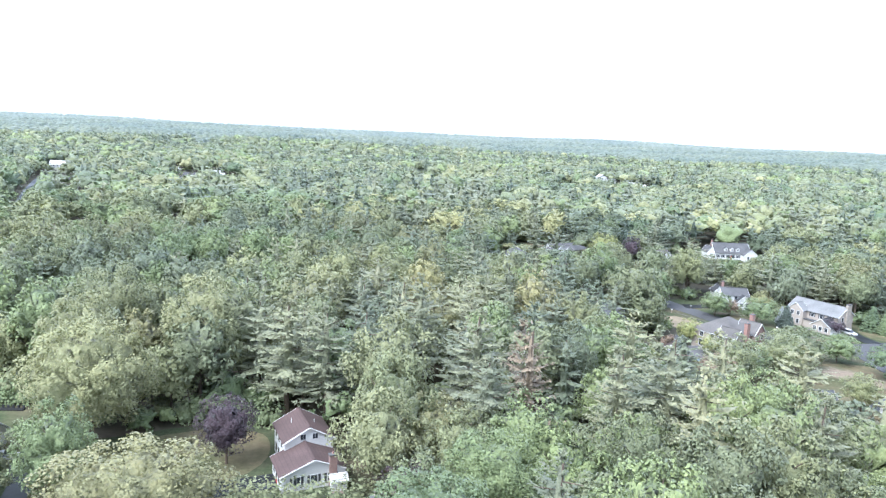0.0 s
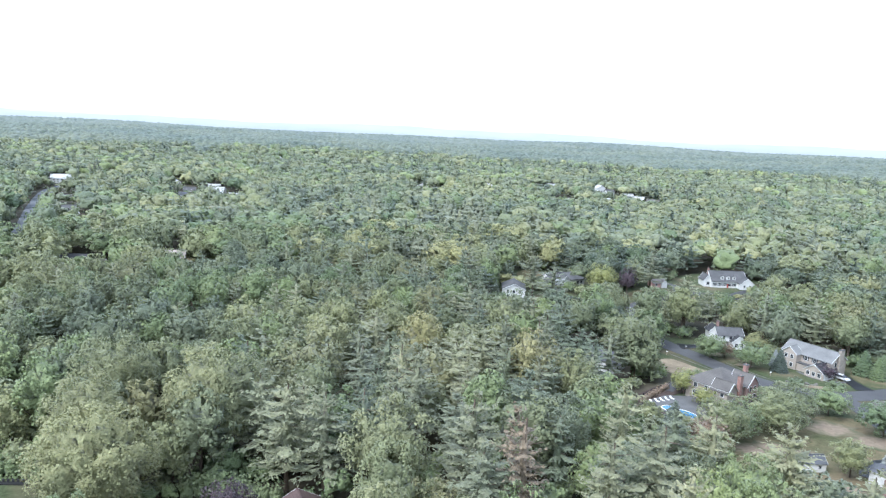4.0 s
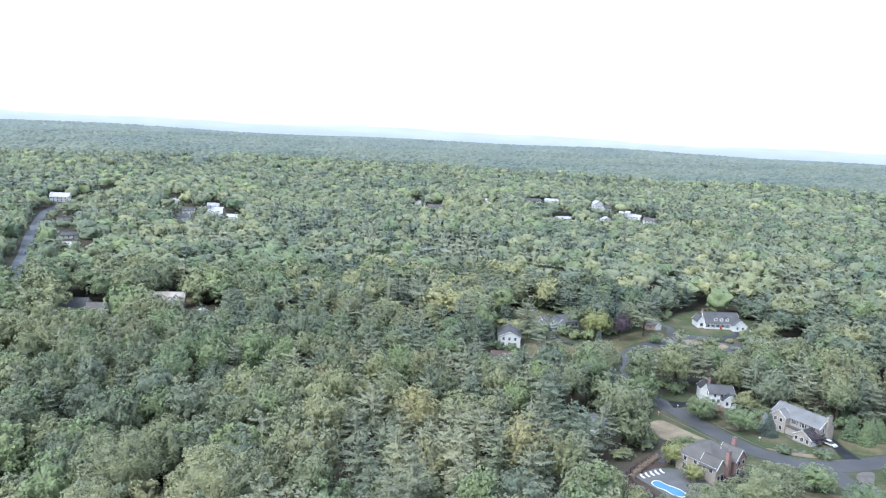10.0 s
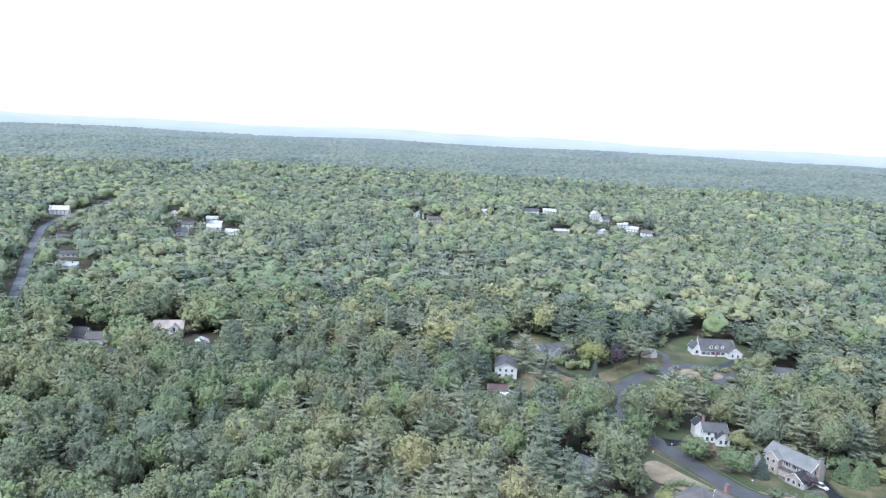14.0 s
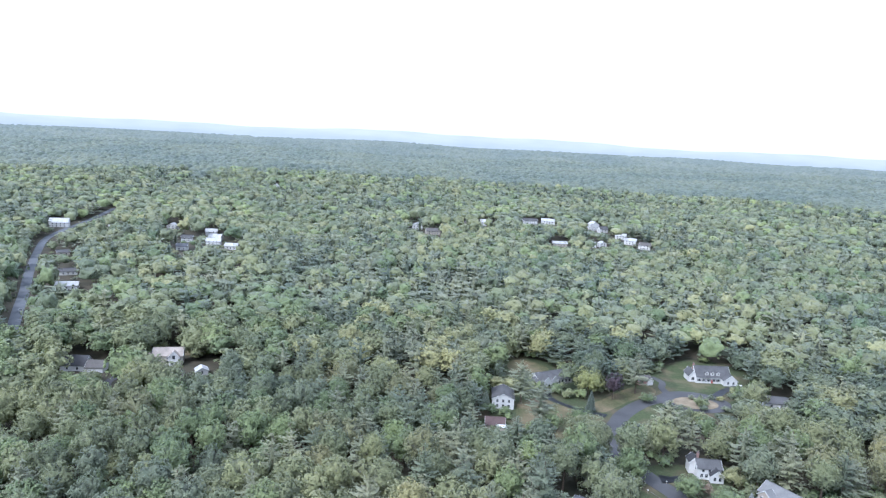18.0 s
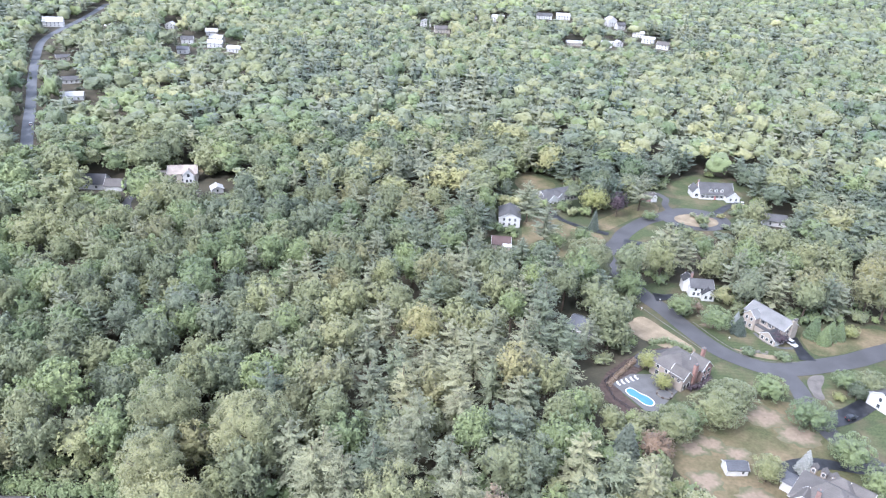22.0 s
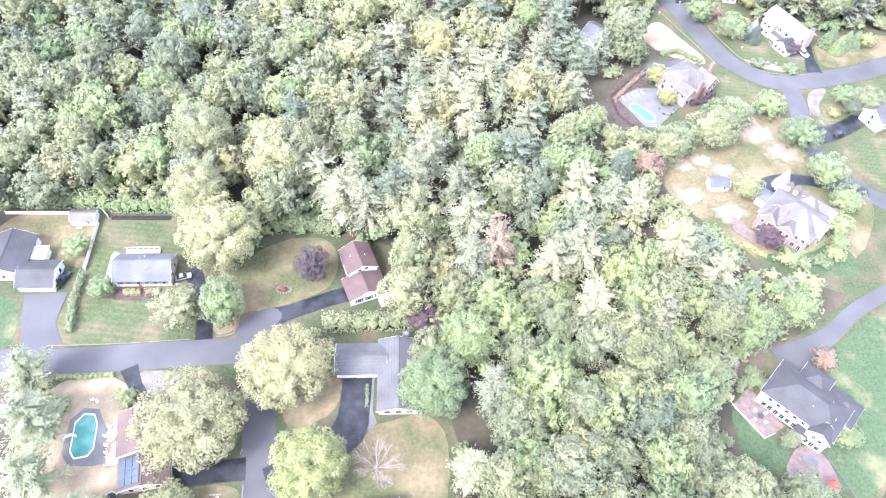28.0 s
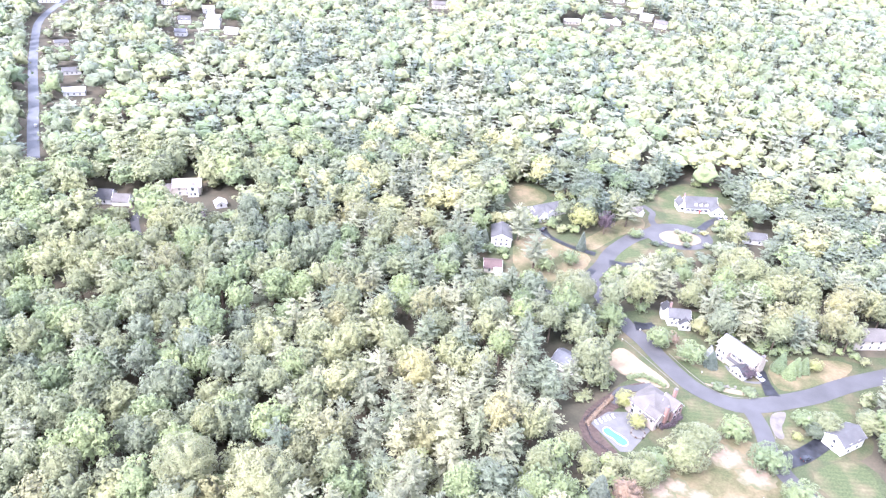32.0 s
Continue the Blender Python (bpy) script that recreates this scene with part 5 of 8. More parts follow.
plain(228.0, 1010.0, 20, 17, 13, 8.4, 12.6, "y", WHITE_SIDING, ROOF_PALE, "far tall white house with bright gable")
plain(236.0, 985.0, 20, 15, 10, 5.6, 8.8, "x", WHITE_SIDING, ROOF_PALE, "far white house below the tall one")
plain(190.0, 846.0, -8, 16, 9, 4.4, 6.8, "x", WHITE_SIDING, ROOF_PALE, "far white house at the wood's edge")
plain(205.0, 852.0, 15, 11, 9, 4.6, 7.0, "y", WHITE_SIDING, ROOF_PALE, "far white gabled house at the wood's edge")
plain(151.0, 842.0, 6, 22, 8, 3.8, 6.0, "x", CREAM_SIDING, ROOF_PALE, "far low cream house at the wood's edge")
plain(247.0, 926.0, -25, 17, 9, 5.2, 8.0, "x", WHITE_SIDING, ROOF_PALE, "far white house in the row on the rise")
plain(249.0, 884.0, -30, 18, 10, 5.4, 8.2, "x", WHITE_SIDING, ROOF_PALE, "far white house in the row on the rise")
plain(258.0, 850.0, -35, 18, 10, 5.4, 8.4, "x", WHITE_SIDING, ROOF_BROWN, "far white house in the row on the rise")
plain(-480.0, 1420.0, 0, 30, 12, 6, 9, "x", WHITE_SIDING, ROOF_PALE, "very far pale house among treetops")
plain(-362.0, 1450.0, 0, 26, 12, 6, 9, "x", WHITE_SIDING, ROOF_PALE, "very far pale house among treetops")
plain(-288.0, 1262.0, 0, 14, 14, 7, 11, "y", WHITE_SIDING, ROOF_PALE, "very far white gabled house")
plain(-318.0, 1480.0, 0, 24, 12, 6, 9, "x", WHITE_SIDING, ROOF_PALE, "very far pale house among treetops")
h, m = home_at(-169.5, 345.5, 3, "white garage wing with pale roof beside a white house", "garage", "garage")
block(h, m, 8.6, 7.6, 3.0, 5.6, WHITE_SIDING, ROOF_BROWN, "x")
garage_door(h, m, 8.6, 7.6, "s", 2)
garage_door(h, m, 8.6, 7.6, "s", -2)

# ---- trees: templates as arrays ----
def quad_ball(n):
    """A unit ball of quads, n by n on each cube face."""
    vs, fs = [], []
    for ax in range(3):
        for s in (-1, 1):
            base = len(vs)
            for i in range(n + 1):
                for j in range(n + 1):
                    p = [0, 0, 0]
                    p[ax] = s
                    p[(ax + 1) % 3] = (2 * i / n - 1) * s
                    p[(ax + 2) % 3] = 2 * j / n - 1
                    q = np.array(p, float)
                    vs.append(q / np.linalg.norm(q))
            for i in range(n):
                for j in range(n):
                    a = base + i * (n + 1) + j
                    fs.append((a, a + n + 1, a + n + 2, a + 1))
    flat, back = np.unique(np.round(np.array(vs), 5), axis=0, return_inverse=True)
    return flat, back.reshape(-1)[np.array(fs)]


BALL2 = quad_ball(2)


def leaf_quads(rng, centre, normal, size, slender=1.0, droop=0.0, along=None):
    """Leaf clumps: one four-cornered, slightly folded blade for each centre and normal."""
    n = len(centre)
    normal = normal / np.linalg.norm(normal, axis=1, keepdims=True)
    ref = rng.normal(size=(n, 3)) if along is None else along + rng.normal(size=(n, 3)) * 0.25
    u = np.cross(normal, np.cross(ref, normal))
    u /= np.maximum(np.linalg.norm(u, axis=1, keepdims=True), 1e-6)
    v = np.cross(normal, u)
    s = size * rng.uniform(0.65, 1.35, (n, 1))
    a = s * u * slender
    b = s * v * rng.uniform(0.6, 1.0, (n, 1)) / slender
    lift = normal * s * rng.uniform(0.05, 0.3, (n, 1))
    skew = a * rng.uniform(-0.3, 0.3, (n, 1))
    V = np.stack([centre - a * 0.5 - lift * 0.4, centre + b * 0.5 + skew * 0.6, centre + a * 0.5 - lift * 0.4, centre - b * 0.5 + skew], 1)
    V[:, :, 2] -= droop * size * np.abs(rng.normal(size=(n, 1))) * np.array([0, 0.3, 1, 0.3])
    F = np.arange(n * 4).reshape(n, 4)[:, ::-1]
    return V.reshape(-1, 3), F, np.repeat(normal, 4, 0)


def sphere_points(rng, n, low=-0.5):
    z = rng.uniform(low, 1, n)
    a = rng.uniform(0, 2 * np.pi, n)
    r = np.sqrt(1 - z * z)
    return np.stack([r * np.cos(a), r * np.sin(a), z], 1)


def joined(parts):
    V, F, N, k = [], [], [], 0
    for v, f, nn in parts:
        V.append(v)
        F.append(f + k)
        N.append(nn)
        k += len(v)
    return np.concatenate(V), np.concatenate(F), np.concatenate(N)


def puffed(part_, lobe, crown, own=0.14, of_lobe=0.62, of_crown=0.32):
    """Shading normals that follow the lobe and the crown as well as the single leaf."""
    v, f, nn = part_
    a, b = v - lobe, v - crown
    a = a / np.maximum(np.linalg.norm(a, axis=1, keepdims=True), 1e-6)
    b = b / np.maximum(np.linalg.norm(b, axis=1, keepdims=True), 1e-6)
    m = own * nn + of_lobe * a + of_crown * b
    return v, f, m / np.maximum(np.linalg.norm(m, axis=1, keepdims=True), 1e-6)


def cauliflower(n, lobes, centre, fill=0.9, rough=0.08):
    """The dense leafy mass of a crown: one closed surface over all its lobes, with creases between them."""
    D, F = quad_ball(n)
    reach, nrm = np.full(len(D), 0.35), D.copy()
    for c, r in lobes:
        o = centre - c
        b = D @ o
        q = b * b - (o @ o - r * r)
        t = np.where(q > 0, -b + np.sqrt(np.maximum(q, 0)), 0)
        s = t > reach
        reach = np.where(s, t, reach)
        nrm = np.where(s[:, None], (centre + D * t[:, None] - c) / r, nrm)
    w = np.sin(D[:, 0] * 37 + D[:, 1] * 23) * np.sin(D[:, 1] * 41 + D[:, 2] * 29) * np.sin(D[:, 2] * 33 + D[:, 0] * 19)
    V = centre + D * (reach * (fill + rough * w))[:, None]
    m = nrm * 0.65 + D * 0.35
    return V, F, m / np.linalg.norm(m, axis=1, keepdims=True)


def broad_crown(seed, lobes=30, twigs=6, per=18, size=0.07, core=12, small=0.2, large=0.36, shaggy=0.16, fill=0.86):
    """Crown of a broadleaf tree, radius about 1 and height 2 from z = 0: an uneven mass of boughs, each bearing smaller tufts, each tuft covered in leaf sprays."""
    rng = np.random.default_rng(seed)
    swell = sphere_points(rng, 5, -0.4)
    much = rng.uniform(-0.22, 0.2, 5)
    pts = sphere_points(rng, lobes * 8, -0.7)
    keep = [pts[0]]
    for p in pts[1:]:
        if len(keep) < lobes and min(np.linalg.norm(p - q) for q in keep) > 2.3 / math.sqrt(lobes):
            keep.append(p)
    mid = np.array([0, 0, 0.85])
    boughs, tufts = [], []
    for p in keep:
        r = rng.uniform(small, large)
        reach = 0.98 + float(np.sum(much * np.maximum(swell @ p, 0) ** 2))
        c = p * (reach - r) * rng.uniform(0.86, 1.1) + np.array([0, 0, 1.0])
        boughs.append((c, r * 0.9))
        for k in range(twigs):
            d = p * 0.75 + rng.normal(size=3) * 0.62 + np.array([0, 0, 0.22])
            d /= np.linalg.norm(d)
            tufts.append((c + d * r * rng.uniform(0.62, 0.98), r * rng.uniform(0.4, 0.64), c))
    parts = [cauliflower(core, boughs + [(c, r * 0.9) for c, r, _ in tufts], mid, fill, 0.05)]
    if core > 4:
        V, F, N = parts[0]
        k = 2 if core > 11 else 1
        at, out = np.repeat(V[F].mean(1), k, 0), np.repeat(N[F].mean(1), k, 0)
        at = at + out * rng.uniform(0.0, 0.07, (len(at), 1)) + rng.normal(size=at.shape) * 0.035
        v, f, nn = leaf_quads(rng, at, out + rng.normal(size=at.shape) * 0.5 + np.array([0, 0, 0.3]), size * 1.15)
        nn = nn * 0.4 + np.repeat(out, 4, 0) * 0.6
        parts.append((v, f, nn / np.linalg.norm(nn, axis=1, keepdims=True)))
    for c, r, bough in tufts:
        n = max(1, int(round(per * (r / 0.125) ** 2)))
        out = (c - bough) / max(1e-6, np.linalg.norm(c - bough))
        d = rng.normal(size=(n, 3)) + out * 0.9 + np.array([0, 0, 0.35])
        d /= np.linalg.norm(d, axis=1, keepdims=True)
        pos = c + d * r * rng.uniform(0.85, 1.0 + shaggy * 2, (n, 1))
        nrm = d * 0.8 + rng.normal(size=(n, 3)) * 0.5 + np.array([0, 0, 0.35])
        parts.append(puffed(leaf_quads(rng, pos, nrm, size), c, mid, 0.28, 0.55, 0.34))
    return joined(parts)


def plume(base, d, L, w, rise, dip):
    """One level branch of needles seen as a whole: a long diamond with its sides hanging a little."""
    side = np.array([-d[1], d[0], 0])
    v = np.stack([base + d * L * 0.08, base + d * L * 0.62 + side * w + np.array([0, 0, rise * 0.4 - dip]),
                  base + d * L + np.array([0, 0, rise]), base + d * L * 0.62 - side * w + np.array([0, 0, rise * 0.4 - dip])])
    up = np.array([0, 0, 1.0])
    n = np.stack([up - d * 0.1, up * 0.85 + side * 0.45 + d * 0.1, up * 0.75 + d * 0.6, up * 0.85 - side * 0.45 + d * 0.1])
    return v, np.array([[0, 3, 2, 1]]), n / np.linalg.norm(n, axis=1, keepdims=True)


def pine_crown(seed, tiers=11, arms=7, sprays=34, size=0.036, heart=0.045):
    """Crown of a white pine, unit height: uneven whorls of level branches with gaps between, upswept at the tips. Base at z = 0, top at 1; radius about 0.36.
    sprays: needle tufts on each branch; 0 leaves the branch as one plume."""
    rng = np.random.default_rng(seed)
    parts = []
    lean = rng.normal(size=2) * 0.04
    full = rng.uniform(2.2, 3.8)
    for t in range(tiers):
        h = t / (tiers - 1)
        z = 0.04 + 0.9 * h ** 0.95 + rng.normal() * 0.016
        R = 0.38 * (1 - h ** full) ** 0.85 * rng.uniform(0.72, 1.12) + 0.045
        na = max(3, int(round(arms * (1 - 0.3 * h))))
        a0 = rng.uniform(0, 6.28)
        base = np.array([lean[0] * h, lean[1] * h, z])
        for k in range(na):
            a = a0 + 2 * np.pi * k / na + rng.normal() * 0.28
            L = R * rng.uniform(0.55, 1.15)
            d = np.array([np.cos(a), np.sin(a), 0])
            side = np.array([-d[1], d[0], 0])
            rise = rng.uniform(0.0, 0.05) * (1 - 0.4 * h) + 0.06 * h
            at = base + np.array([0, 0, rng.normal() * 0.014])
            if not sprays:
                parts.append(plume(at, d, L, L * rng.uniform(0.24, 0.36), rise, 0.012))
                continue
            parts.append(plume(at - np.array([0, 0, 0.012]), d, L * 0.82, L * 0.15, rise * 0.7, 0.008))
            n = max(4, int(sprays * (0.35 + 0.65 * L / 0.36)))
            u = rng.uniform(0.03, 1, n) ** 0.8
            wide = L * 0.27 * np.sin(np.clip(u, 0, 1) * 2.75) ** 0.8 + 0.006
            w = rng.uniform(-1, 1, n) * wide
            up = rise * u * u + rng.uniform(-0.006, 0.014, n) - 0.25 * np.abs(w)
            pos = at + u[:, None] * L * d + w[:, None] * side + np.array([0, 0, 1.0]) * up[:, None]
            nrm = np.array([0, 0, 1.0]) + d * 0.25 + rng.normal(size=(n, 3)) * 0.38
            grow = d * 0.8 + (w / np.maximum(wide, 1e-6))[:, None] * side * 0.9
            v, f, nn = leaf_quads(rng, pos, nrm, size * 0.8, 1.55, 0.0, along=grow)
            lift = np.array([0, 0, 1.0]) + d * 0.45 + np.repeat((w / np.maximum(wide, 1e-6))[:, None], 4, 0) * side * 0.35
            nn = nn * 0.4 + lift * 0.6
            parts.append((v, f, nn / np.linalg.norm(nn, axis=1, keepdims=True)))
    bv, bf = quad_ball(4 if sprays > 12 else 2)
    z = 0.47 + 0.45 * bv[:, 2]
    k = heart * np.maximum(1 - np.clip(z, 0, 1) ** full, 0.02) ** 0.8 * (1 + 0.3 * np.sin(z * 47) * np.sin(bv[:, 0] * 9 + bv[:, 1] * 7))
    flat = np.maximum(np.hypot(bv[:, 0], bv[:, 1]), 0.02)
    up = np.clip((z - 0.02) * 12, 0, 1)
    parts.append((np.stack([bv[:, 0] / flat * k * up, bv[:, 1] / flat * k * up, z], -1), bf, bv * 0.8 + np.array([0, 0, 0.4])))
    n = max(4, sprays // 2)
    top = rng.normal(size=(n, 3)) * np.array([0.035, 0.035, 0.025]) + np.array([lean[0], lean[1], 0.955])
    parts.append(puffed(leaf_quads(rng, top, rng.normal(size=(n, 3)) + np.array([0, 0, 1.0]), size if sprays else 0.09, 1.3), np.array([lean[0], lean[1], 0.88]), np.array([0, 0, 0.6]), 0.3, 0.45, 0.3))
    return joined(parts)


def spruce_crown(seed, n=900, size=0.07):
    """A dense cone of drooping sprays, unit height, radius about 0.26."""
    rng = np.random.default_rng(seed)
    z = 1 - np.sqrt(rng.uniform(0.0, 1, n))
    a = rng.uniform(0, 2 * np.pi, n)
    layer = 0.85 + 0.15 * np.cos(z * 70)
    R = 0.26 * (1 - z) ** 0.85 * layer * rng.uniform(0.8, 1.08, n) + 0.01
    d = np.stack([np.cos(a), np.sin(a), np.zeros(n)], 1)
    pos = d * R[:, None] + np.stack([0 * z, 0 * z, z], 1)
    V, F, N = leaf_quads(rng, pos, d * 0.6 + np.array([0, 0, 0.9]) + rng.normal(size=(n, 3)) * 0.3, size, 1.3, 0.15, along=d)
    bv, bf = BALL2
    core = bv * np.array([0.5, 0.5, 0.5]) + np.array([0, 0, 0.5])
    core = core * np.array([1, 1, 1.0])
    k = 0.2 * (1 - np.clip(core[:, 2:], 0, 1)) ** 0.85
    core = np.concatenate([core[:, :2] * k / 0.5, core[:, 2:] * 0.95], 1)
    return joined([(V, F, N), (core, bf, bv)])


def crown_of(template):
    v, f, nn = template
    return mesh_of("crown", v, f, normals=nn)


CROWNS = {
    "broad": [crown_of(broad_crown(s, 25 + s % 6, 6, 19, 0.06, 12, 0.2, 0.35, 0.12, 0.62)) for s in range(11, 18)],
    "big": [crown_of(broad_crown(s, 46, 7, 44, 0.038, 17, 0.16, 0.28, 0.14, 0.78)) for s in range(21, 26)],
    "airy": [crown_of(broad_crown(s, 26, 5, 10, 0.085, 8, 0.16, 0.26, 0.3)) for s in range(31, 34)],
    "round": [crown_of(broad_crown(s, 32, 6, 18, 0.058, 12, 0.18, 0.28, 0.12, 0.7)) for s in range(41, 44)],
    "pine": [crown_of(pine_crown(s)) for s in range(51, 58)],
    "spruce": [crown_of(spruce_crown(s, 2200, 0.05)) for s in range(61, 63)],
    "bush": [crown_of(broad_crown(s, 12, 4, 5, 0.14, 7, 0.24, 0.4)) for s in range(71, 74)],
    "wood": [crown_of(broad_crown(s, 24 + s % 5, 5, 9, 0.105, 8, 0.2, 0.34, 0.16, 0.8)) for s in range(131, 139)],
    "wood_pine": [crown_of(pine_crown(s, 9, 6, 22, 0.047)) for s in range(141, 147)],
}
_shared = {}


def crown_mesh(shape, k, leaf):
    key = (shape, k, leaf)
    if key not in _shared:
        me = CROWNS[shape][k].copy()
        me.materials.append(FOLIAGE[leaf])
        _shared[key] = me
    return _shared[key]


def trunk_mesh(kind):
    """Tapered trunk of unit height with a few limbs."""
    key = ("trunk", kind)
    if key in _shared:
        return _shared[key]
    rg = random.Random(kind)
    bm = rod((0, 0, -0.03), (0.01, 0, 0.45), 0.02, 0.015, 8)
    top = 0.95 if kind == "pine" else 0.7
    rod((0.01, 0, 0.45), (0, 0.01, top), 0.015, 0.005, 7, bm)
    if kind != "pine":
        for i in range(6):
            a = i * 1.05 + rg.uniform(-0.3, 0.3)
            z = 0.28 + 0.05 * i
            rod((0, 0, z), (math.cos(a) * 0.2, math.sin(a) * 0.2, z + 0.24), 0.009, 0.003, 5, bm)
    else:
        for i in range(12):
            a, z = i * 2.4, 0.3 + 0.05 * i
            rod((0, 0, z), (math.cos(a) * 0.12, math.sin(a) * 0.12, z + 0.02), 0.004, 0.002, 4, bm)
    me = bpy.data.meshes.new("trunk")
    bm.to_mesh(me)
    bm.free()
    me.materials.append(BIRCH_BARK if kind == "birch" else BARK)
    _shared[key] = me
    return me


KINDS = {
    "maple": ("broad", "maple", "green maple tree with a dense crown", "maple tree"),
    "maple_pale": ("broad", "maple_pale", "tall pale yellow-green maple tree with a lumpy crown", "maple tree"),
    "oak": ("broad", "oak", "broad green oak tree with a dense crown", "oak tree"),
    "oak_gold": ("broad", "oak_gold", "broad olive-gold oak tree with clumped leaves", "oak tree"),
    "green": ("round", "green", "rounded tree with fresh green leaves", "tree"),
    "round": ("round", "maple_pale", "neat round pale-green tree on the lawn", "tree"),
    "round_yellow": ("round", "yellow", "rounded tree with bright yellow-green leaves", "tree"),
    "bluegreen": ("broad", "bluegreen", "dark blue-green broadleaf tree with dense leaves", "tree"),
    "dark": ("broad", "dark", "dark green broadleaf tree in the woods", "tree"),
    "plum": ("round", "plum", "dark purple-leaved plum tree", "plum tree"),
    "maple_red": ("airy", "maple_red", "small tree with rusty brown leaves", "tree"),
    "birch": ("airy", "maple", "leaning birch with pale stems", "birch tree"),
    "pine": ("pine", "pine", "tall grey-green white pine with level plumes", "pine tree"),
    "pine_dark": ("pine", "pine_dark", "tall dark green white pine tree", "pine tree"),
    "pine_rust": ("pine", "pine_rust", "tall white pine with browning rusty needles", "pine tree"),
    "spruce": ("spruce", "spruce", "narrow dark green spruce tree", "spruce tree"),
    "spruce_blue": ("spruce", "spruce_blue", "small silvery blue spruce tree", "spruce tree"),
    "cedar": ("spruce", "green", "conical green arborvitae beside the lawn", "arborvitae"),
    "bush": ("bush", "bush", "low rounded green shrub", "shrub"),
}
tree_rng = random.Random(5)
PLANTED = []


def plant(kind, x, y, h, r, group="", deep=False):
    """A tree with its trunk and crown at x, y; h: height; r: radius of the crown; deep: one of the many inside the woods."""
    shape, leaf, label, category = KINDS[kind]
    if shape in ("broad", "round") and r > 8.2:
        shape = "big"
    if deep and shape in ("broad", "round", "big", "pine"):
        shape = "wood_pine" if shape == "pine" else "wood"
    me = crown_mesh(shape, tree_rng.randrange(len(CROWNS[shape])), leaf)
    name = "shrub" if kind == "bush" else category.replace(" ", "_")
    t = thing(name, label, category, pose(x, y, gz(x, y), 0, 0, tree_rng.uniform(0, 360)), group)
    c = new("crown", me)
    c.parent = t
    if shape.endswith("pine"):
        lo = 0.24 * h
        c.matrix_local = Matrix.Translation((0, 0, lo)) @ Matrix.Diagonal((r / 0.36, r / 0.36, h - lo, 1))
    elif shape == "spruce":
        c.matrix_local = Matrix.Translation((0, 0, 0.03 * h)) @ Matrix.Diagonal((r / 0.26, r / 0.26, h * 0.97, 1))
    elif shape == "bush":
        c.matrix_local = Matrix.Translation((0, 0, -0.22 * h)) @ Matrix.Diagonal((r, r, h * 0.61, 1))
    else:
        cz = min(h * 0.9, r * (2.15 if deep else 2.45))
        c.matrix_local = Matrix.Translation((0, 0, h - cz)) @ Matrix.Diagonal((r, r, cz / 2, 1))
    if shape != "bush":
        k = new("trunk", trunk_mesh("birch" if kind == "birch" else "pine" if shape in ("pine", "wood_pine", "spruce") else "broad"))
        k.parent = t
        k.matrix_local = Matrix.Diagonal((h * 1.1, h * 1.1, h, 1))
    PLANTED.append((x, y, r))
    return t


# trees of the yards
plant("maple_pale", -58.7, 116.0, 23, 10.4)
plant("maple_pale", -70.8, 150.3, 26, 11.3)
plant("maple_pale", -47.0, 144.1, 26, 11.1)
plant("round", -67.5, 97.4, 11, 6.5)
plant("green", -56.3, 100.1, 12, 5.7)
plant("plum", -34.1, 112.1, 12.5, 5.0)
plant("plum", -2.0, 97.1, 9, 4.9)
plant("oak_gold", -35.3, 79.6, 19, 11.2)
plant("oak_gold", -55.2, 64.1, 18, 12.2)
plant("round_yellow", -27.0, 56.3, 16, 10.0)
plant("oak_gold", -57.0, 46.0, 9, 7.5)
plant("pine_dark", -90.9, 63.5, 20, 7.4)
plant("pine_dark", -88.0, 51.1, 19, 6.5)
plant("pine_dark", -96.8, 75.1, 18, 6.4)
plant("pine_dark", -77.5, 43.0, 14, 6.4)
plant("maple", -72.6, 42.7, 10, 5.3)
plant("maple", -83.5, 35.0, 12, 5.7)
plant("green", 8.8, 89.5, 18, 8.4)
plant("green", 0.4, 76.1, 18, 9.4)
plant("maple_pale", -7.6, 103.1, 18, 7.1)
plant("green", -4.5, 36.8, 13, 5.8)
plant("pine", -27.8, 130.2, 25, 7.5)
plant("pine", -20.2, 128.3, 24, 6.0)
plant("maple_pale", -8.0, 124.1, 24, 8.1)
plant("green", -90.7, 104.1, 5, 3.5)
plant("green", -101.4, 117.4, 5, 4.0)
plant("bush", -91.7, 70.5, 4, 3.5)
plant("bush", -75.2, 73.6, 3.5, 3.0)
plant("pine_rust", 16.8, 116.1, 26, 6.0)
plant("pine", 40.5, 114.6, 26, 7.4)
plant("pine", 39.9, 98.6, 25, 7.1)
plant("pine", 65.3, 118.9, 24, 7.6)
plant("pine", 15.1, 74.8, 22, 5.4)
plant("pine", 8.2, 123.9, 26, 7.0)
plant("bluegreen", 28.0, 141.0, 20, 6.3)
plant("pine", -3.1, 149.6, 27, 6.6)
plant("pine", -7.3, 139.1, 26, 6.1)
plant("maple", 89.4, 174.3, 12, 7.9)
plant("green", 78.9, 170.6, 9, 6.1)
plant("maple", 73.0, 165.5, 12, 6.9)
plant("green", 119.6, 175.2, 10, 7.1)
plant("green", 123.5, 158.1, 10, 6.5)
plant("spruce_blue", 109.3, 155.0, 8, 2.5)
plant("plum", 98.8, 131.5, 6.5, 4.3)
plant("maple", 96.3, 150.0, 9, 5.0)
plant("green", 126.8, 146.9, 8, 5.0)
plant("green", 113.0, 189.8, 8, 5.9)
plant("spruce", 56.6, 155.1, 15, 5.0)
plant("maple_red", 66.1, 156.7, 10, 5.1)
plant("green", 121.5, 138.0, 6, 4.9)
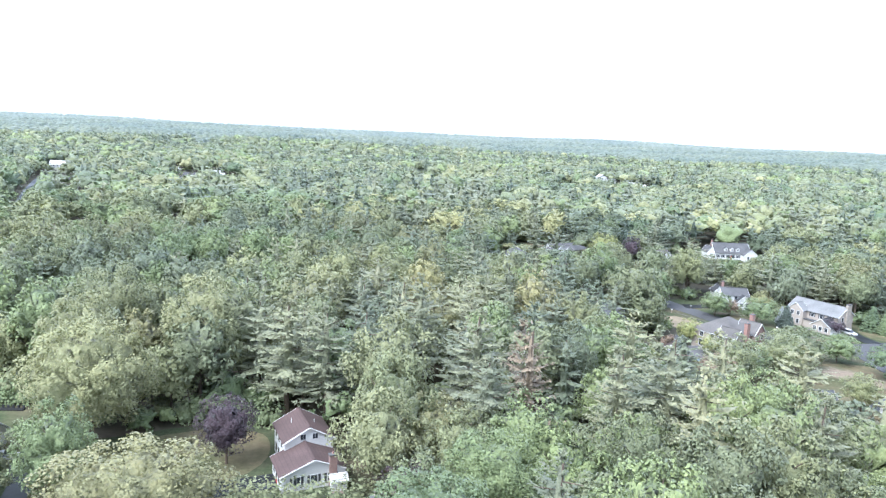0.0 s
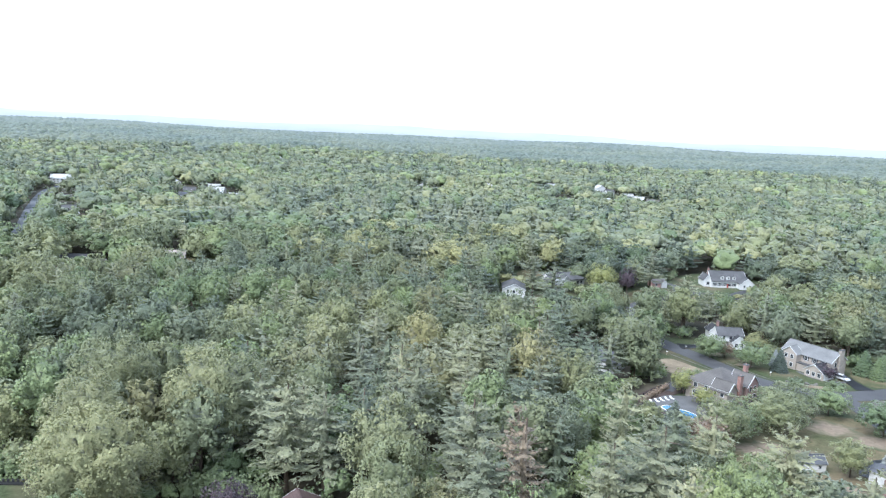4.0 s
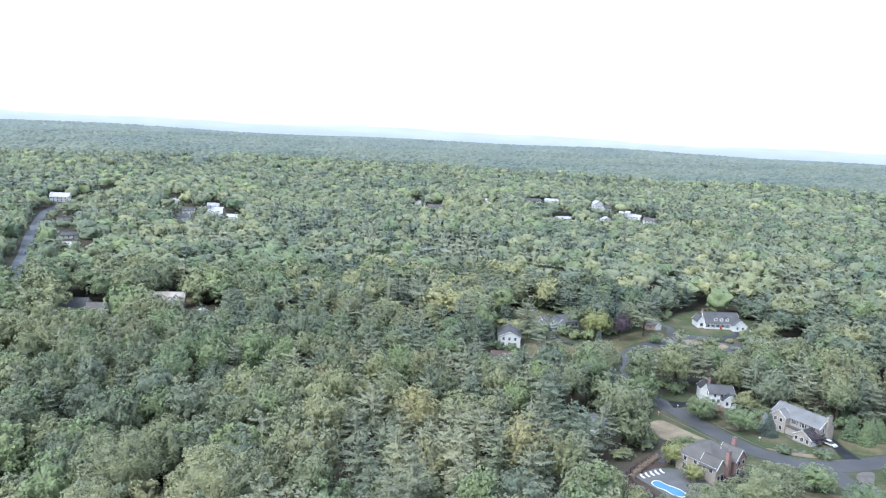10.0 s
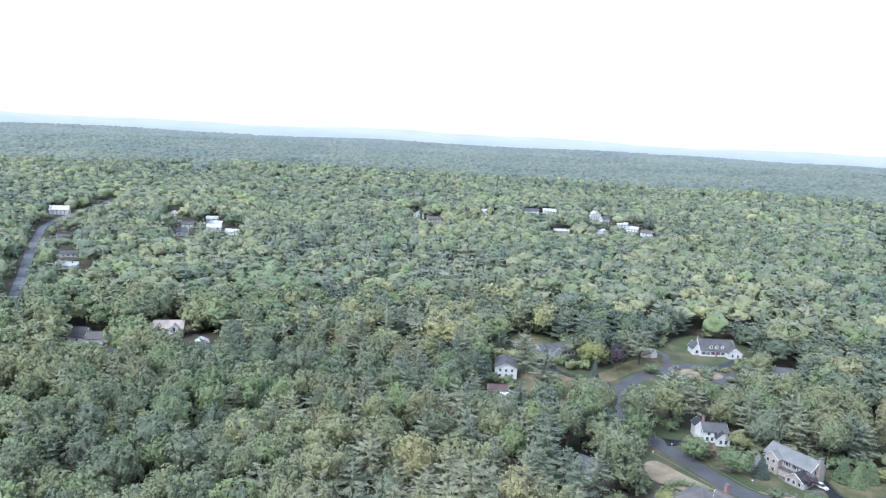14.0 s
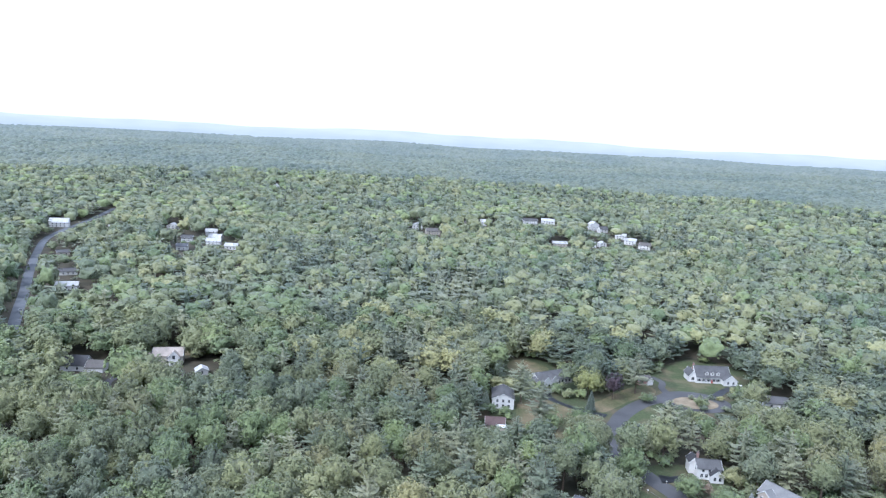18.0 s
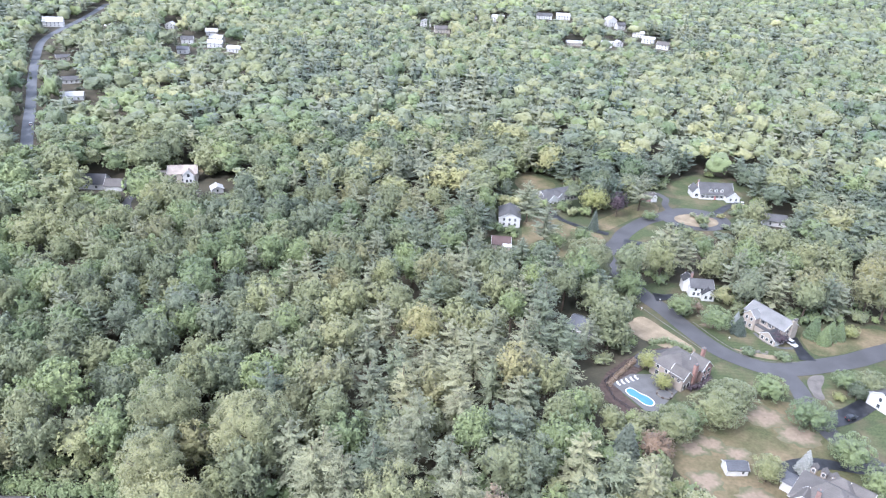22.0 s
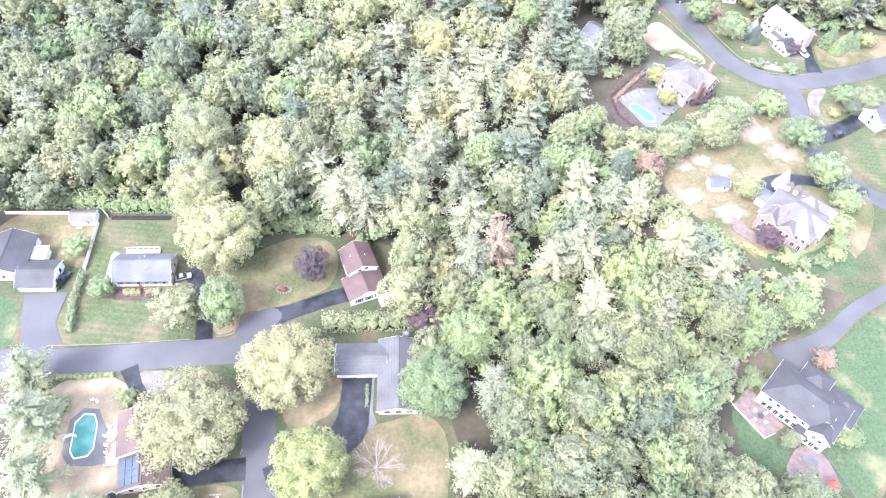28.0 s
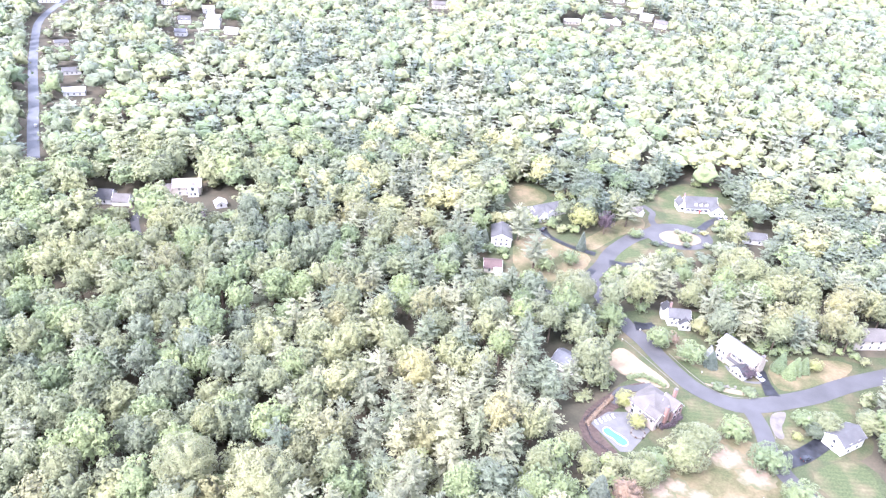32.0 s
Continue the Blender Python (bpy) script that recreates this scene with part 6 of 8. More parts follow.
plant("bush", 104.8, 126.2, 3, 4.0)
plant("maple", 149.5, 194.0, 9, 5.6)
plant("green", 105.2, 71.5, 4, 3.4)
plant("maple_red", 104.7, 92.3, 4, 3.6)
plant("bush", 89.4, 69.6, 3, 2.7)
plant("bush", 85.3, 85.2, 3, 3.1)
plant("maple", 97.3, 181.2, 12, 7.7)
plant("round", 76.2, 204.7, 6, 3.2)
plant("round_yellow", 78.4, 192.6, 6, 3.4)
plant("green", 109.9, 233.4, 9, 6.1)
plant("green", 99.3, 243.0, 9, 5.6)
plant("plum", 131.7, 225.3, 5, 3.9)
plant("cedar", 147.4, 230.6, 9.5, 3.4)
plant("cedar", 149.8, 226.6, 8.5, 3.0)
plant("spruce", 118.7, 231.1, 8, 3.0)
plant("cedar", 153.4, 229.6, 8.5, 3.0)
plant("bush", 117.2, 216.4, 3, 2.9)
plant("bush", 128.9, 214.4, 3, 3.1)
plant("green", 142.5, 197.0, 7, 4.6)
plant("round_yellow", 137.6, 190.6, 2.6, 2.3)
plant("dark", 143.6, 191.0, 6.5, 4.0)
plant("cedar", 157.2, 230.4, 8, 2.9)
plant("round_yellow", 163.0, 232.0, 4.5, 3.4)
plant("round_yellow", 82.5, 344.1, 15, 8.0)
plant("plum", 94.2, 340.0, 14, 4.5)
plant("spruce", 79.2, 322.6, 11, 2.7)
plant("green", 56.2, 298.5, 9, 5.2)
plant("green", 70.3, 305.9, 9, 4.8)
plant("green", 111.5, 338.5, 5, 4.0)
plant("bush", 138.8, 338.3, 5, 4.0)
plant("pine", 46.0, 328.5, 22, 7.4)
plant("pine", 51.2, 300.3, 22, 6.4)
plant("spruce", 28.2, 322.8, 9, 2.7)
plant("plum", -120.2, 323.5, 9, 5.5)
plant("maple_pale", 66.0, 263.9, 22, 10.5)
plant("pine", 103.7, 283.4, 22, 8.6)
plant("birch", 162.5, 332.0, 18, 7.8)
plant("maple", 89.2, 360.7, 19, 6.5)
plant("pine", 108.7, 350.7, 22, 7.2)
plant("oak_gold", 63.1, 266.1, 20, 8.2)
plant("green", 166.2, 409.2, 4, 3.3)

plant("green", -55.0, 98.0, 15, 6.0)
plant("maple_pale", -67.0, 130.0, 24, 9.2)
plant("round_yellow", 103.5, 125.5, 2.4, 2.4)
plant("bush", 108.5, 124.0, 2.6, 2.6)
plant("bush", 113.5, 125.0, 2.8, 2.8)
plant("green", 118.0, 127.5, 4.0, 3.2)
plant("green", 120.5, 131.5, 4.5, 3.4)
plant("maple_pale", 120.5, 253.5, 8, 4.6)
plant("maple_red", 105.5, 245.0, 6, 3.6)
plant("spruce_blue", 120.3, 237.8, 6, 2.0)
plant("round_yellow", 76.3, 203.0, 8, 3.9)
plant("bush", 117.8, 218.4, 2, 2.2)
plant("bush", 129.2, 215.9, 2, 2.2)
plant("bush", 84.5, 88.5, 2.2, 2.0)
plant("bush", 81.5, 85.0, 2.0, 1.8)
plant("maple_pale", 90.0, 69.8, 4.0, 2.2)
plant("bush", 92.5, 71.0, 2.4, 1.6)
plant("green", 103.0, 70.5, 4.0, 2.8)
YARD_TREES = len(PLANTED)

# bare tree
bare = thing("bare_tree", "leafless pale tree with many fine branches", "tree", pose(-12.1, 58.0, gz(-12, 58), 0, 0, 20))
bm = rod((0, 0, -0.2), (0, 0, 3.0), 0.28, 0.2, 8)
part("trunk", bm, PALE_BARK, bare)
bg = random.Random(9)
for i in range(16):
    a, up = i * 2.4 + bg.uniform(-0.2, 0.2), bg.uniform(0.4, 1.3)
    s = Vector((0, 0, bg.uniform(1.6, 3.0)))
    d = Vector((math.cos(a), math.sin(a), up)).normalized()
    e = s + d * bg.uniform(4.6, 6.4)
    bm = rod(s, e, 0.07, 0.03, 5)
    for j in range(12):
        p = s.lerp(e, bg.uniform(0.3, 1.0))
        q = p + (d + Vector((bg.uniform(-0.8, 0.8), bg.uniform(-0.8, 0.8), bg.uniform(-0.1, 0.6)))).normalized() * bg.uniform(1.2, 2.3)
        rod(p, q, 0.028, 0.012, 4, bm)
        for _ in range(5):
            p2 = p.lerp(q, bg.uniform(0.3, 0.9))
            rod(p2, p2 + (d + Vector((bg.uniform(-1, 1), bg.uniform(-1, 1), bg.uniform(-0.2, 0.6)))) * 0.9, 0.016, 0.008, 3, bm)
    part("limb", bm, PALE_BARK, bare)

# ---- woods ----
CLEAR = []


def clear(*pts):
    CLEAR.append(pts)


clear((-150, 74), (-130, 90), (-130, 132), (-100, 133), (-76, 134), (-66, 124), (-60, 116), (-48, 125), (-34, 128), (-28, 124), (-12, 124), (-10, 114), (4, 110), (2, 100), (-1, 86), (2, 72), (7, 62), (3, 46), (-2, 26), (-78, 24), (-80, 40), (-95, 46), (-99, 60), (-97, 76))
clear((66, 168), (70, 146), (81, 138), (87, 129), (96, 121), (110, 116), (124, 112), (145, 130), (160, 152), (164, 180), (140, 186), (123, 195), (108, 191), (87, 185), (70, 178))
clear((55, 195), (79, 219), (91, 224), (106, 211), (103, 193), (84, 182), (69, 170), (56, 178))
clear((74, 78), (86, 89), (92, 97), (105, 101), (123, 116), (145, 126), (140, 112), (128, 104), (120, 76), (108, 52), (98, 55), (84, 60), (77, 64))


def inside(x, y, poly):
    hit = np.zeros(x.shape, bool)
    n = len(poly)
    for i in range(n):
        (x1, y1), (x2, y2) = poly[i], poly[(i + 1) % n]
        if y1 == y2:
            continue
        cross = ((y1 > y) != (y2 > y)) & (x < (x2 - x1) * (y - y1) / (y2 - y1) + x1)
        hit ^= cross
    return hit


def from_line(x, y, pts):
    best = np.full(x.shape, 1e9)
    for (x1, y1), (x2, y2) in zip(pts, pts[1:]):
        dx, dy = x2 - x1, y2 - y1
        t = np.clip(((x - x1) * dx + (y - y1) * dy) / (dx * dx + dy * dy), 0, 1)
        best = np.minimum(best, np.hypot(x - x1 - t * dx, y - y1 - t * dy))
    return best


def free(x, y, gap):
    ok = np.ones(x.shape, bool)
    for p in CLEAR:
        ok &= ~inside(x, y, p)
    for p in LAWN_SHAPES:
        for ox, oy in ((0, 0), (gap, 0), (-gap, 0), (0, gap), (0, -gap)):
            ok &= ~inside(x + ox, y + oy, p)
    for nm, pts, w, mt, lb in ROADS:
        ok &= from_line(x, y, pts) > w / 2 + gap
    for d_pts, d_w in DRIVE_LINES:
        ok &= from_line(x, y, d_pts) > max(d_w) / 2 + gap * 0.7
    for hx, hy, hr in HOUSE_SPOTS:
        ok &= np.hypot(x - hx, y - hy) > hr + 1.5
    return ok


# ground that tall trees hide although it is open: a stretch of road, gardens in the woods
SCREENED = [((62, 248), (94, 250), (97, 262), (112, 285), (92, 309), (70, 302)), ((146, 226), (240, 228), (260, 420), (196, 420), (180, 345), (168, 290)), ((-205, 295), (-80, 295), (-80, 405), (-205, 405)),
            ((40, 205), (75, 212), (78, 240), (50, 245)), ((40, 280), (84, 286), (84, 320), (62, 338), (40, 338))]


def screened(x, y):
    s = np.zeros(x.shape, bool)
    for p in SCREENED:
        s |= inside(x, y, p)
    return s


RING_SIGHT = ((117, 334), (124, 329), (150, 329), (157, 340), (154, 354), (124, 356))
POOL_SIGHT = ((56, 192), (74, 213), (86, 206), (88, 192), (72, 176), (62, 180))


def overlooks(x, y, h, r):
    """Where a tree would stand between the open ground of the clearings and a viewer high above the southern road: those clearings are open to the south."""
    ez, bad = 140.0, np.zeros(x.shape, bool)
    d = np.hypot(x, y)
    for side in (-0.8, -0.3, 0.3, 0.8):
        for up in np.linspace(0.2, 1.0, 9):
            f = (ez - 2.0) / (ez - h * up)
            px_, py_ = (x + side * r * y / d) * f, (y - side * r * x / d) * f
            hidden = screened(px_, py_)
            bad |= inside(px_, py_, POOL_SIGHT) | inside(px_, py_, RING_SIGHT)
            for p in LAWN_SHAPES:
                bad |= inside(px_, py_, p) & ~hidden
            for nm, pts, w, mt, lb in ROADS[:5]:
                bad |= (from_line(px_, py_, pts) < w / 2 - 0.5) & ~hidden
            bad |= from_line(px_, py_, ROADS[5][1]) < 1.5
            for hx, hy, hr in HOUSE_SPOTS:
                if not screened(np.array([hx]), np.array([hy]))[0] or hx < 0:
                    bad |= np.hypot(px_ - hx, py_ - hy) < hr * (0.7 if hy > 600 else 0.5)
    return bad


def suited(X, Y, H, R):
    """Heights and radii cut down beside the clearings; trees that cannot stand there are left out."""
    bad = overlooks(X, Y, H, R)
    H, R = np.where(bad, H * 0.68, H), np.where(bad, R * 0.75, R)
    bad = bad & overlooks(X, Y, H, R)
    H, R = np.where(bad, H * 0.5, H), np.where(bad, R * 0.75, R)
    bad = bad & overlooks(X, Y, H, R)
    H, R = np.where(bad, 2.6, H), np.where(bad, 2.4, R)
    keep = H > 0
    return keep, H, R


def scatter(seed, step, near, far, half=0.67, margin=34, jitter=0.42):
    """Points on a jittered grid in the fan of land between two distances."""
    rng = np.random.default_rng(seed)
    X, Y = np.meshgrid(np.arange(-far * half - margin, far * half + margin, step), np.arange(20, far, step * 0.92))
    X = X + (np.arange(X.shape[0]) % 2)[:, None] * step * 0.5
    X, Y = X.ravel() + rng.uniform(-jitter, jitter, X.size) * step, Y.ravel() + rng.uniform(-jitter, jitter, Y.size) * step
    d = np.hypot(X, Y)
    ok = (d >= near) & (d < far) & (np.abs(X) < half * np.maximum(Y, 0) + margin)
    X, Y = X[ok], Y[ok]
    ok = free(X, Y, 3.0)
    return X[ok], Y[ok], rng


def field(x, y, s, k):
    """A smooth pattern between 0 and 1 over the land."""
    return 0.5 + 0.25 * np.sin(x / s + k) + 0.25 * np.sin(y / (s * 1.13) + 2.1 * k + x / (2.7 * s))


PINE_LAND = ((-62, 238), (-75, 330), (-55, 470), (-20, 560), (60, 640), (180, 700), (175, 450), (92, 375), (54, 292), (60, 215), (62, 120), (10, 112), (-12, 140), (-46, 211))
LEAF_LAND = ((-300, 470), (-180, 490), (-84, 452), (-78, 330), (-60, 240), (-52, 190), (-80, 150), (-200, 150), (-330, 330))


def pine_share(x, y):
    """How likely a tree is a pine: many in the middle of the land, few in the western groves."""
    k = np.where(y > 440, 0.06 + 0.44 * field(x, y, 63, 3.0) ** 2, 0.2 + 0.16 * field(x, y, 19, 3.0))
    k = np.where(inside(x, y, PINE_LAND), 0.22 + 0.3 * field(x, y, 27, 1.0), k)
    k = np.where(inside(x, y, LEAF_LAND), 0.05 + 0.1 * field(x, y, 15, 2.0), k)
    k = np.where((x > 110) & (y < 440), 0.36, k)
    return np.where(y < 108, 0.07, k)


# single trees of the woods
NEAR_END = 340
wx, wy, wr = scatter(101, 9.0, 20, 128, margin=60, jitter=0.36)
dx, dy, wr = scatter(107, 10.9, 128, NEAR_END, margin=60, jitter=0.36)
wx, wy = np.append(wx, dx), np.append(wy, dy)
is_pine = wr.uniform(0, 1, len(wx)) < pine_share(wx, wy)
wh = np.where(is_pine, wr.uniform(16, 24, len(wx)), wr.uniform(13, 22, len(wx)))
wrad = np.where(is_pine, wr.uniform(5.4, 7.6, len(wx)), wr.uniform(5.4, 8.0, len(wx)))
keep, wh, wrad = suited(wx, wy, wh, wrad)
west = inside(wx, wy, LEAF_LAND)
stand = np.clip(field(wx, wy, 17, 6.0) * 0.45 + wr.uniform(0, 0.6, len(wx)), 0, 0.999)
stand = np.where(west, 0.25 + 0.75 * stand, np.where((wy < 125) & (wx > 10), 0.32 + 0.62 * stand, stand * 0.95))
fresh = wr.choice([0.4, 0.5, 0.6, 0.7, 0.76, 0.95], len(wx))
stand = np.where((wy < 90) & (wx > 10), fresh, stand)
for x, y, hh, rr, pn, u, ok in zip(wx.tolist(), wy.tolist(), wh.tolist(), wrad.tolist(), is_pine.tolist(), stand.tolist(), keep.tolist()):
    if not ok or any((x - px_) ** 2 + (y - py_) ** 2 < (pr * 0.75 + 2.5) ** 2 for px_, py_, pr in PLANTED[:YARD_TREES]):
        continue
    deep = math.hypot(x, y) > 135
    if hh < 5:
        kind = "bush"
    elif pn:
        kind = "pine" if u < 0.62 else "pine_dark"
    else:
        kind = "maple_pale" if u < 0.2 else "oak_gold" if u < 0.3 else "maple" if u < 0.48 else "oak" if u < 0.66 else "green" if u < 0.8 else "bluegreen" if u < 0.91 else "dark"
    plant(kind, x, y, hh, rr, "woodland trees", deep)


def woods(name, label, templates, X, Y, H, R, rng, leaf, squash):
    """Many trees of one leaf joined into one sheet of canopy."""
    if not len(X):
        return
    Vs, Fs, Ns, Ts, base = [], [], [], [], 0
    own = rng.uniform(0, 1, len(X))
    bushy = ~free(X, Y, 13.0)
    pick = rng.integers(0, len(templates), len(X))
    Z = ground(X, Y)
    for k, (tv, tf, tn) in enumerate(templates):
        s = pick == k
        if not s.any():
            continue
        n = int(s.sum())
        a = rng.uniform(0, 2 * np.pi, n)
        ca, sa = np.cos(a)[:, None], np.sin(a)[:, None]
        x = (tv[None, :, 0] * ca - tv[None, :, 1] * sa) * R[s][:, None] + X[s][:, None]
        y = (tv[None, :, 0] * sa + tv[None, :, 1] * ca) * R[s][:, None] + Y[s][:, None]
        if squash == "pine":
            z = (0.2 + 0.8 * tv[None, :, 2]) * H[s][:, None]
        else:
            top = tv[:, 2].max()
            lo = np.where(bushy[s], 0.05, 0.36)[:, None]
            z = H[s][:, None] * (lo + tv[None, :, 2] / top * (1 - lo))
        V = np.stack([x, y, z + Z[s][:, None]], -1).reshape(-1, 3)
        F = (tf[None] + (np.arange(n) * len(tv))[:, None, None]).reshape(-1, 4) + base
        base += len(V)
        Vs.append(V)
        Fs.append(F)
        Ts.append(np.repeat(own[s], len(tv)))
        Ns.append(np.stack([tn[None, :, 0] * ca - tn[None, :, 1] * sa, tn[None, :, 0] * sa + tn[None, :, 1] * ca, np.broadcast_to(tn[None, :, 2], x.shape)], -1).reshape(-1, 3))
    N = np.concatenate(Ns) + np.array([0, 0, 0.3])
    N /= np.linalg.norm(N, axis=1, keepdims=True)
    ob = new(name, mesh_of(name, np.concatenate(Vs), np.concatenate(Fs), normals=N, tones=np.concatenate(Ts)))
    ob.data.materials.append(FOLIAGE[leaf])
    tagged(ob, label, "woods", kind="stuff")


def pine_unit(t):
    v, f, nn = t
    return v * np.array([1 / 0.36, 1 / 0.36, 1]), f, nn


LOW_BROAD = [broad_crown(s, 11, 3, 3, 0.2, 4, 0.26, 0.4) for s in range(75, 80)]
MID_BROAD = [broad_crown(s, 17, 4, 7, 0.145, 5, 0.24, 0.38) for s in range(81, 89)]
MID_PINE = [pine_unit(pine_crown(s, 8, 6, 5, 0.1, 0.05)) for s in range(91, 97)]
FAR_BROAD = [broad_crown(s, 10, 2, 0.9, 0.24, 4, 0.3, 0.46) for s in range(111, 118)]
LAST_BROAD = [broad_crown(s, 8, 1, 0.6, 0.3, 3, 0.36, 0.52) for s in range(151, 157)]
FAR_PINE = [pine_unit(pine_crown(s, 6, 6, 0, 0.2, 0.08)) for s in range(121, 127)]

# young trees and bushes between the near trunks
X, Y, rng = scatter(104, 8.4, 40, 170, margin=60)
H, R = rng.uniform(6, 11, len(X)), rng.uniform(3.0, 4.4, len(X))
keep = ~overlooks(X, Y, H, R) & ~((X > 2) & (Y < 128) & (rng.uniform(0, 1, len(X)) < 0.5))
for tx, ty, tr in PLANTED[:YARD_TREES]:
    keep &= np.hypot(X - tx, Y - ty) > tr * 0.6
X, Y, H, R = X[keep], Y[keep], H[keep], R[keep]
# and the low growth along the edges of the clearings
EX, EY, rng = scatter(105, 4.6, 120, 420)
edge = ~free(EX, EY, 15.0) & free(EX, EY, 2.0)
EX, EY = EX[edge], EY[edge]
EH, ER = rng.uniform(3.0, 6.0, len(EX)), rng.uniform(2.2, 3.4, len(EX))
edge = ~overlooks(EX, EY, EH, ER)
for tx, ty, tr in PLANTED[:YARD_TREES]:
    edge &= np.hypot(EX - tx, EY - ty) > tr * 0.6
X, Y, H, R = np.append(X, EX[edge]), np.append(Y, EY[edge]), np.append(H, EH[edge]), np.append(R, ER[edge])
half_way = rng.uniform(0, 1, len(X)) < 0.5
for leaf, s in (("maple", half_way), ("green", ~half_way)):
    woods("undergrowth", "leafy young trees filling the gaps under the woods", LOW_BROAD, X[s], Y[s], H[s], R[s], rng, leaf, "broad")

for seed, step, a, b, broad_t, pine_t, nm in ((102, 11.0, NEAR_END, 440, MID_BROAD, MID_PINE, "mid-distance"), (103, 12.2, 440, 900, FAR_BROAD, FAR_PINE, "distant"),
                                               (106, 14.0, 900, 1500, LAST_BROAD, FAR_PINE, "very distant")):
    X, Y, rng = scatter(seed, step, a, b, jitter=0.36)
    for tx, ty, tr in PLANTED[:YARD_TREES]:
        near = np.hypot(X - tx, Y - ty) < tr * 0.85
        X, Y = X[~near], Y[~near]
    pines = rng.uniform(0, 1, len(X)) < pine_share(X, Y)
    H = np.where(pines, rng.uniform(17, 25, len(X)), rng.uniform(15, 23, len(X)))
    R = np.where(pines, rng.uniform(0.56, 0.78, len(X)), rng.uniform(0.6, 0.84, len(X))) * step
    H *= 0.84 + 0.3 * field(X, Y, 47, 1.4)
    keep, H, R = suited(X, Y, H, R)
    X, Y, H, R, pines = X[keep], Y[keep], H[keep], R[keep], pines[keep]
    u = np.clip(field(X, Y, 31, 4.0) * 0.5 + rng.uniform(-0.05, 0.55, len(X)) + np.where((X > 70) & (Y < 420) & (rng.uniform(0, 1, len(X)) < 0.65), 0.4, 0), 0, 1)
    u = np.where(inside(X, Y, LEAF_LAND), np.where(u < 0.5, 0.3, 0.65), u)
    sets = [("pine", pines & (u < 0.55)), ("pine_dark", pines & (u >= 0.55)), ("oak", ~pines & (u < 0.26)), ("maple", ~pines & (u >= 0.26) & (u < 0.46)),
            ("maple_pale", ~pines & (u >= 0.46) & (u < 0.58)), ("green", ~pines & (u >= 0.58) & (u < 0.72)), ("bluegreen", ~pines & (u >= 0.72) & (u < 0.86)), ("dark", ~pines & (u >= 0.86))]
    for leaf, s in sets:
        if leaf.startswith("pine"):
            woods("pine_woods", f"{nm} woods of {'dark' if 'dark' in leaf else 'grey-green'} white pines", pine_t, X[s], Y[s], H[s], R[s], rng, leaf, "pine")
        else:
            tone = {"oak": "green oak", "maple": "green maple", "maple_pale": "pale maple", "dark": "dark green", "green": "fresh green", "bluegreen": "blue-green"}[leaf]
            woods("broadleaf_woods", f"{nm} woods of {tone} crowns", broad_t, X[s], Y[s], H[s], R[s], rng, leaf, "broad")

# far canopy out to the ridge: one rolling sheet of crowns
rad = [1410.0]
while rad[-1] < 4850:
    rad.append(rad[-1] * (1.0029 if rad[-1] < 2400 else 1.007))
ang = np.radians(np.linspace(90 + 35, 90 - 35, 640))
RR, AA = np.meshgrid(np.array(rad), ang, indexing="ij")
frng = np.random.default_rng(131)
FX, FY = RR * np.cos(AA), RR * np.sin(AA)
cell = 11.0
cx, cy = np.floor(FX / cell), np.floor(FY / cell)


def hashed(i, j, k):
    v = np.sin(i * 127.1 + j * 311.7 + k * 74.7) * 43758.5453
    return v - np.floor(v)


dome = np.full(FX.shape, -9.0)
for di in (-1, 0, 1):
    for dj in (-1, 0, 1):
        i, j = cx + di, cy + dj
        sx, sy = (i + hashed(i, j, 1)) * cell, (j + hashed(i, j, 2)) * cell
        r = 5.6 + 2.8 * hashed(i, j, 3)
        hh = 15.0 + 8.0 * hashed(i, j, 4)
        d2 = ((FX - sx) ** 2 + (FY - sy) ** 2) / (r * r)
        dome = np.maximum(dome, np.where(d2 < 1, hh - 7 * (1 - np.sqrt(np.maximum(0, 1 - d2))), 8.0))
FZ = ground(FX, FY) + dome + 2 - 14 * np.clip((1530 - RR) / 110, 0, 1) + frng.normal(size=FX.shape) * 0.35
fv = np.stack([FX, FY, FZ], -1).reshape(-1, 3)
fi = np.arange(len(fv)).reshape(FX.shape)
fq = np.stack([fi[:-1, :-1], fi[1:, :-1], fi[1:, 1:], fi[:-1, 1:]], -1)


def canopy_build(nt):
    tone = noise_of(nt, 0.085, 2)
    # Base colour greyed and blued: distance haze painted into the leaves.
    col = ramp(nt, tone, [(0.3, (0.074, 0.094, 0.072)), (0.5, (0.11, 0.132, 0.097)), (0.7, (0.152, 0.174, 0.124))])
    col = mixed(nt, 1.0, col, ramp(nt, noise_of(nt, 0.006, 4), [(0.35, (0.75, 0.82, 0.85)), (0.65, (1.15, 1.1, 1.0))]), "MULTIPLY")
    p = node(nt, "BsdfPrincipled", Roughness=0.62)
    p.inputs["Specular IOR Level"].default_value = 0.4
    # Bluish white sheen stands in for haze over the far woods.
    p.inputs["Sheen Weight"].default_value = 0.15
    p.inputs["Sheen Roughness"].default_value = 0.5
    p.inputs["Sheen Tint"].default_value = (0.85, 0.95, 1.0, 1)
    nt.links.new(col, p.inputs["Base Color"])
    nt.links.new(bumped(nt, noise_of(nt, 0.5, 3), 0.5, 1.2), p.inputs["Normal"])
    return p.outputs[0]


far_woods = new("far_woods", mesh_of("far_woods", fv, fq.reshape(-1, 4)))
far_woods.data.materials.append(material("haze-tinted far canopy", canopy_build))
tagged(far_woods, "unbroken far forest rolling to the horizon", "woods", kind="stuff")

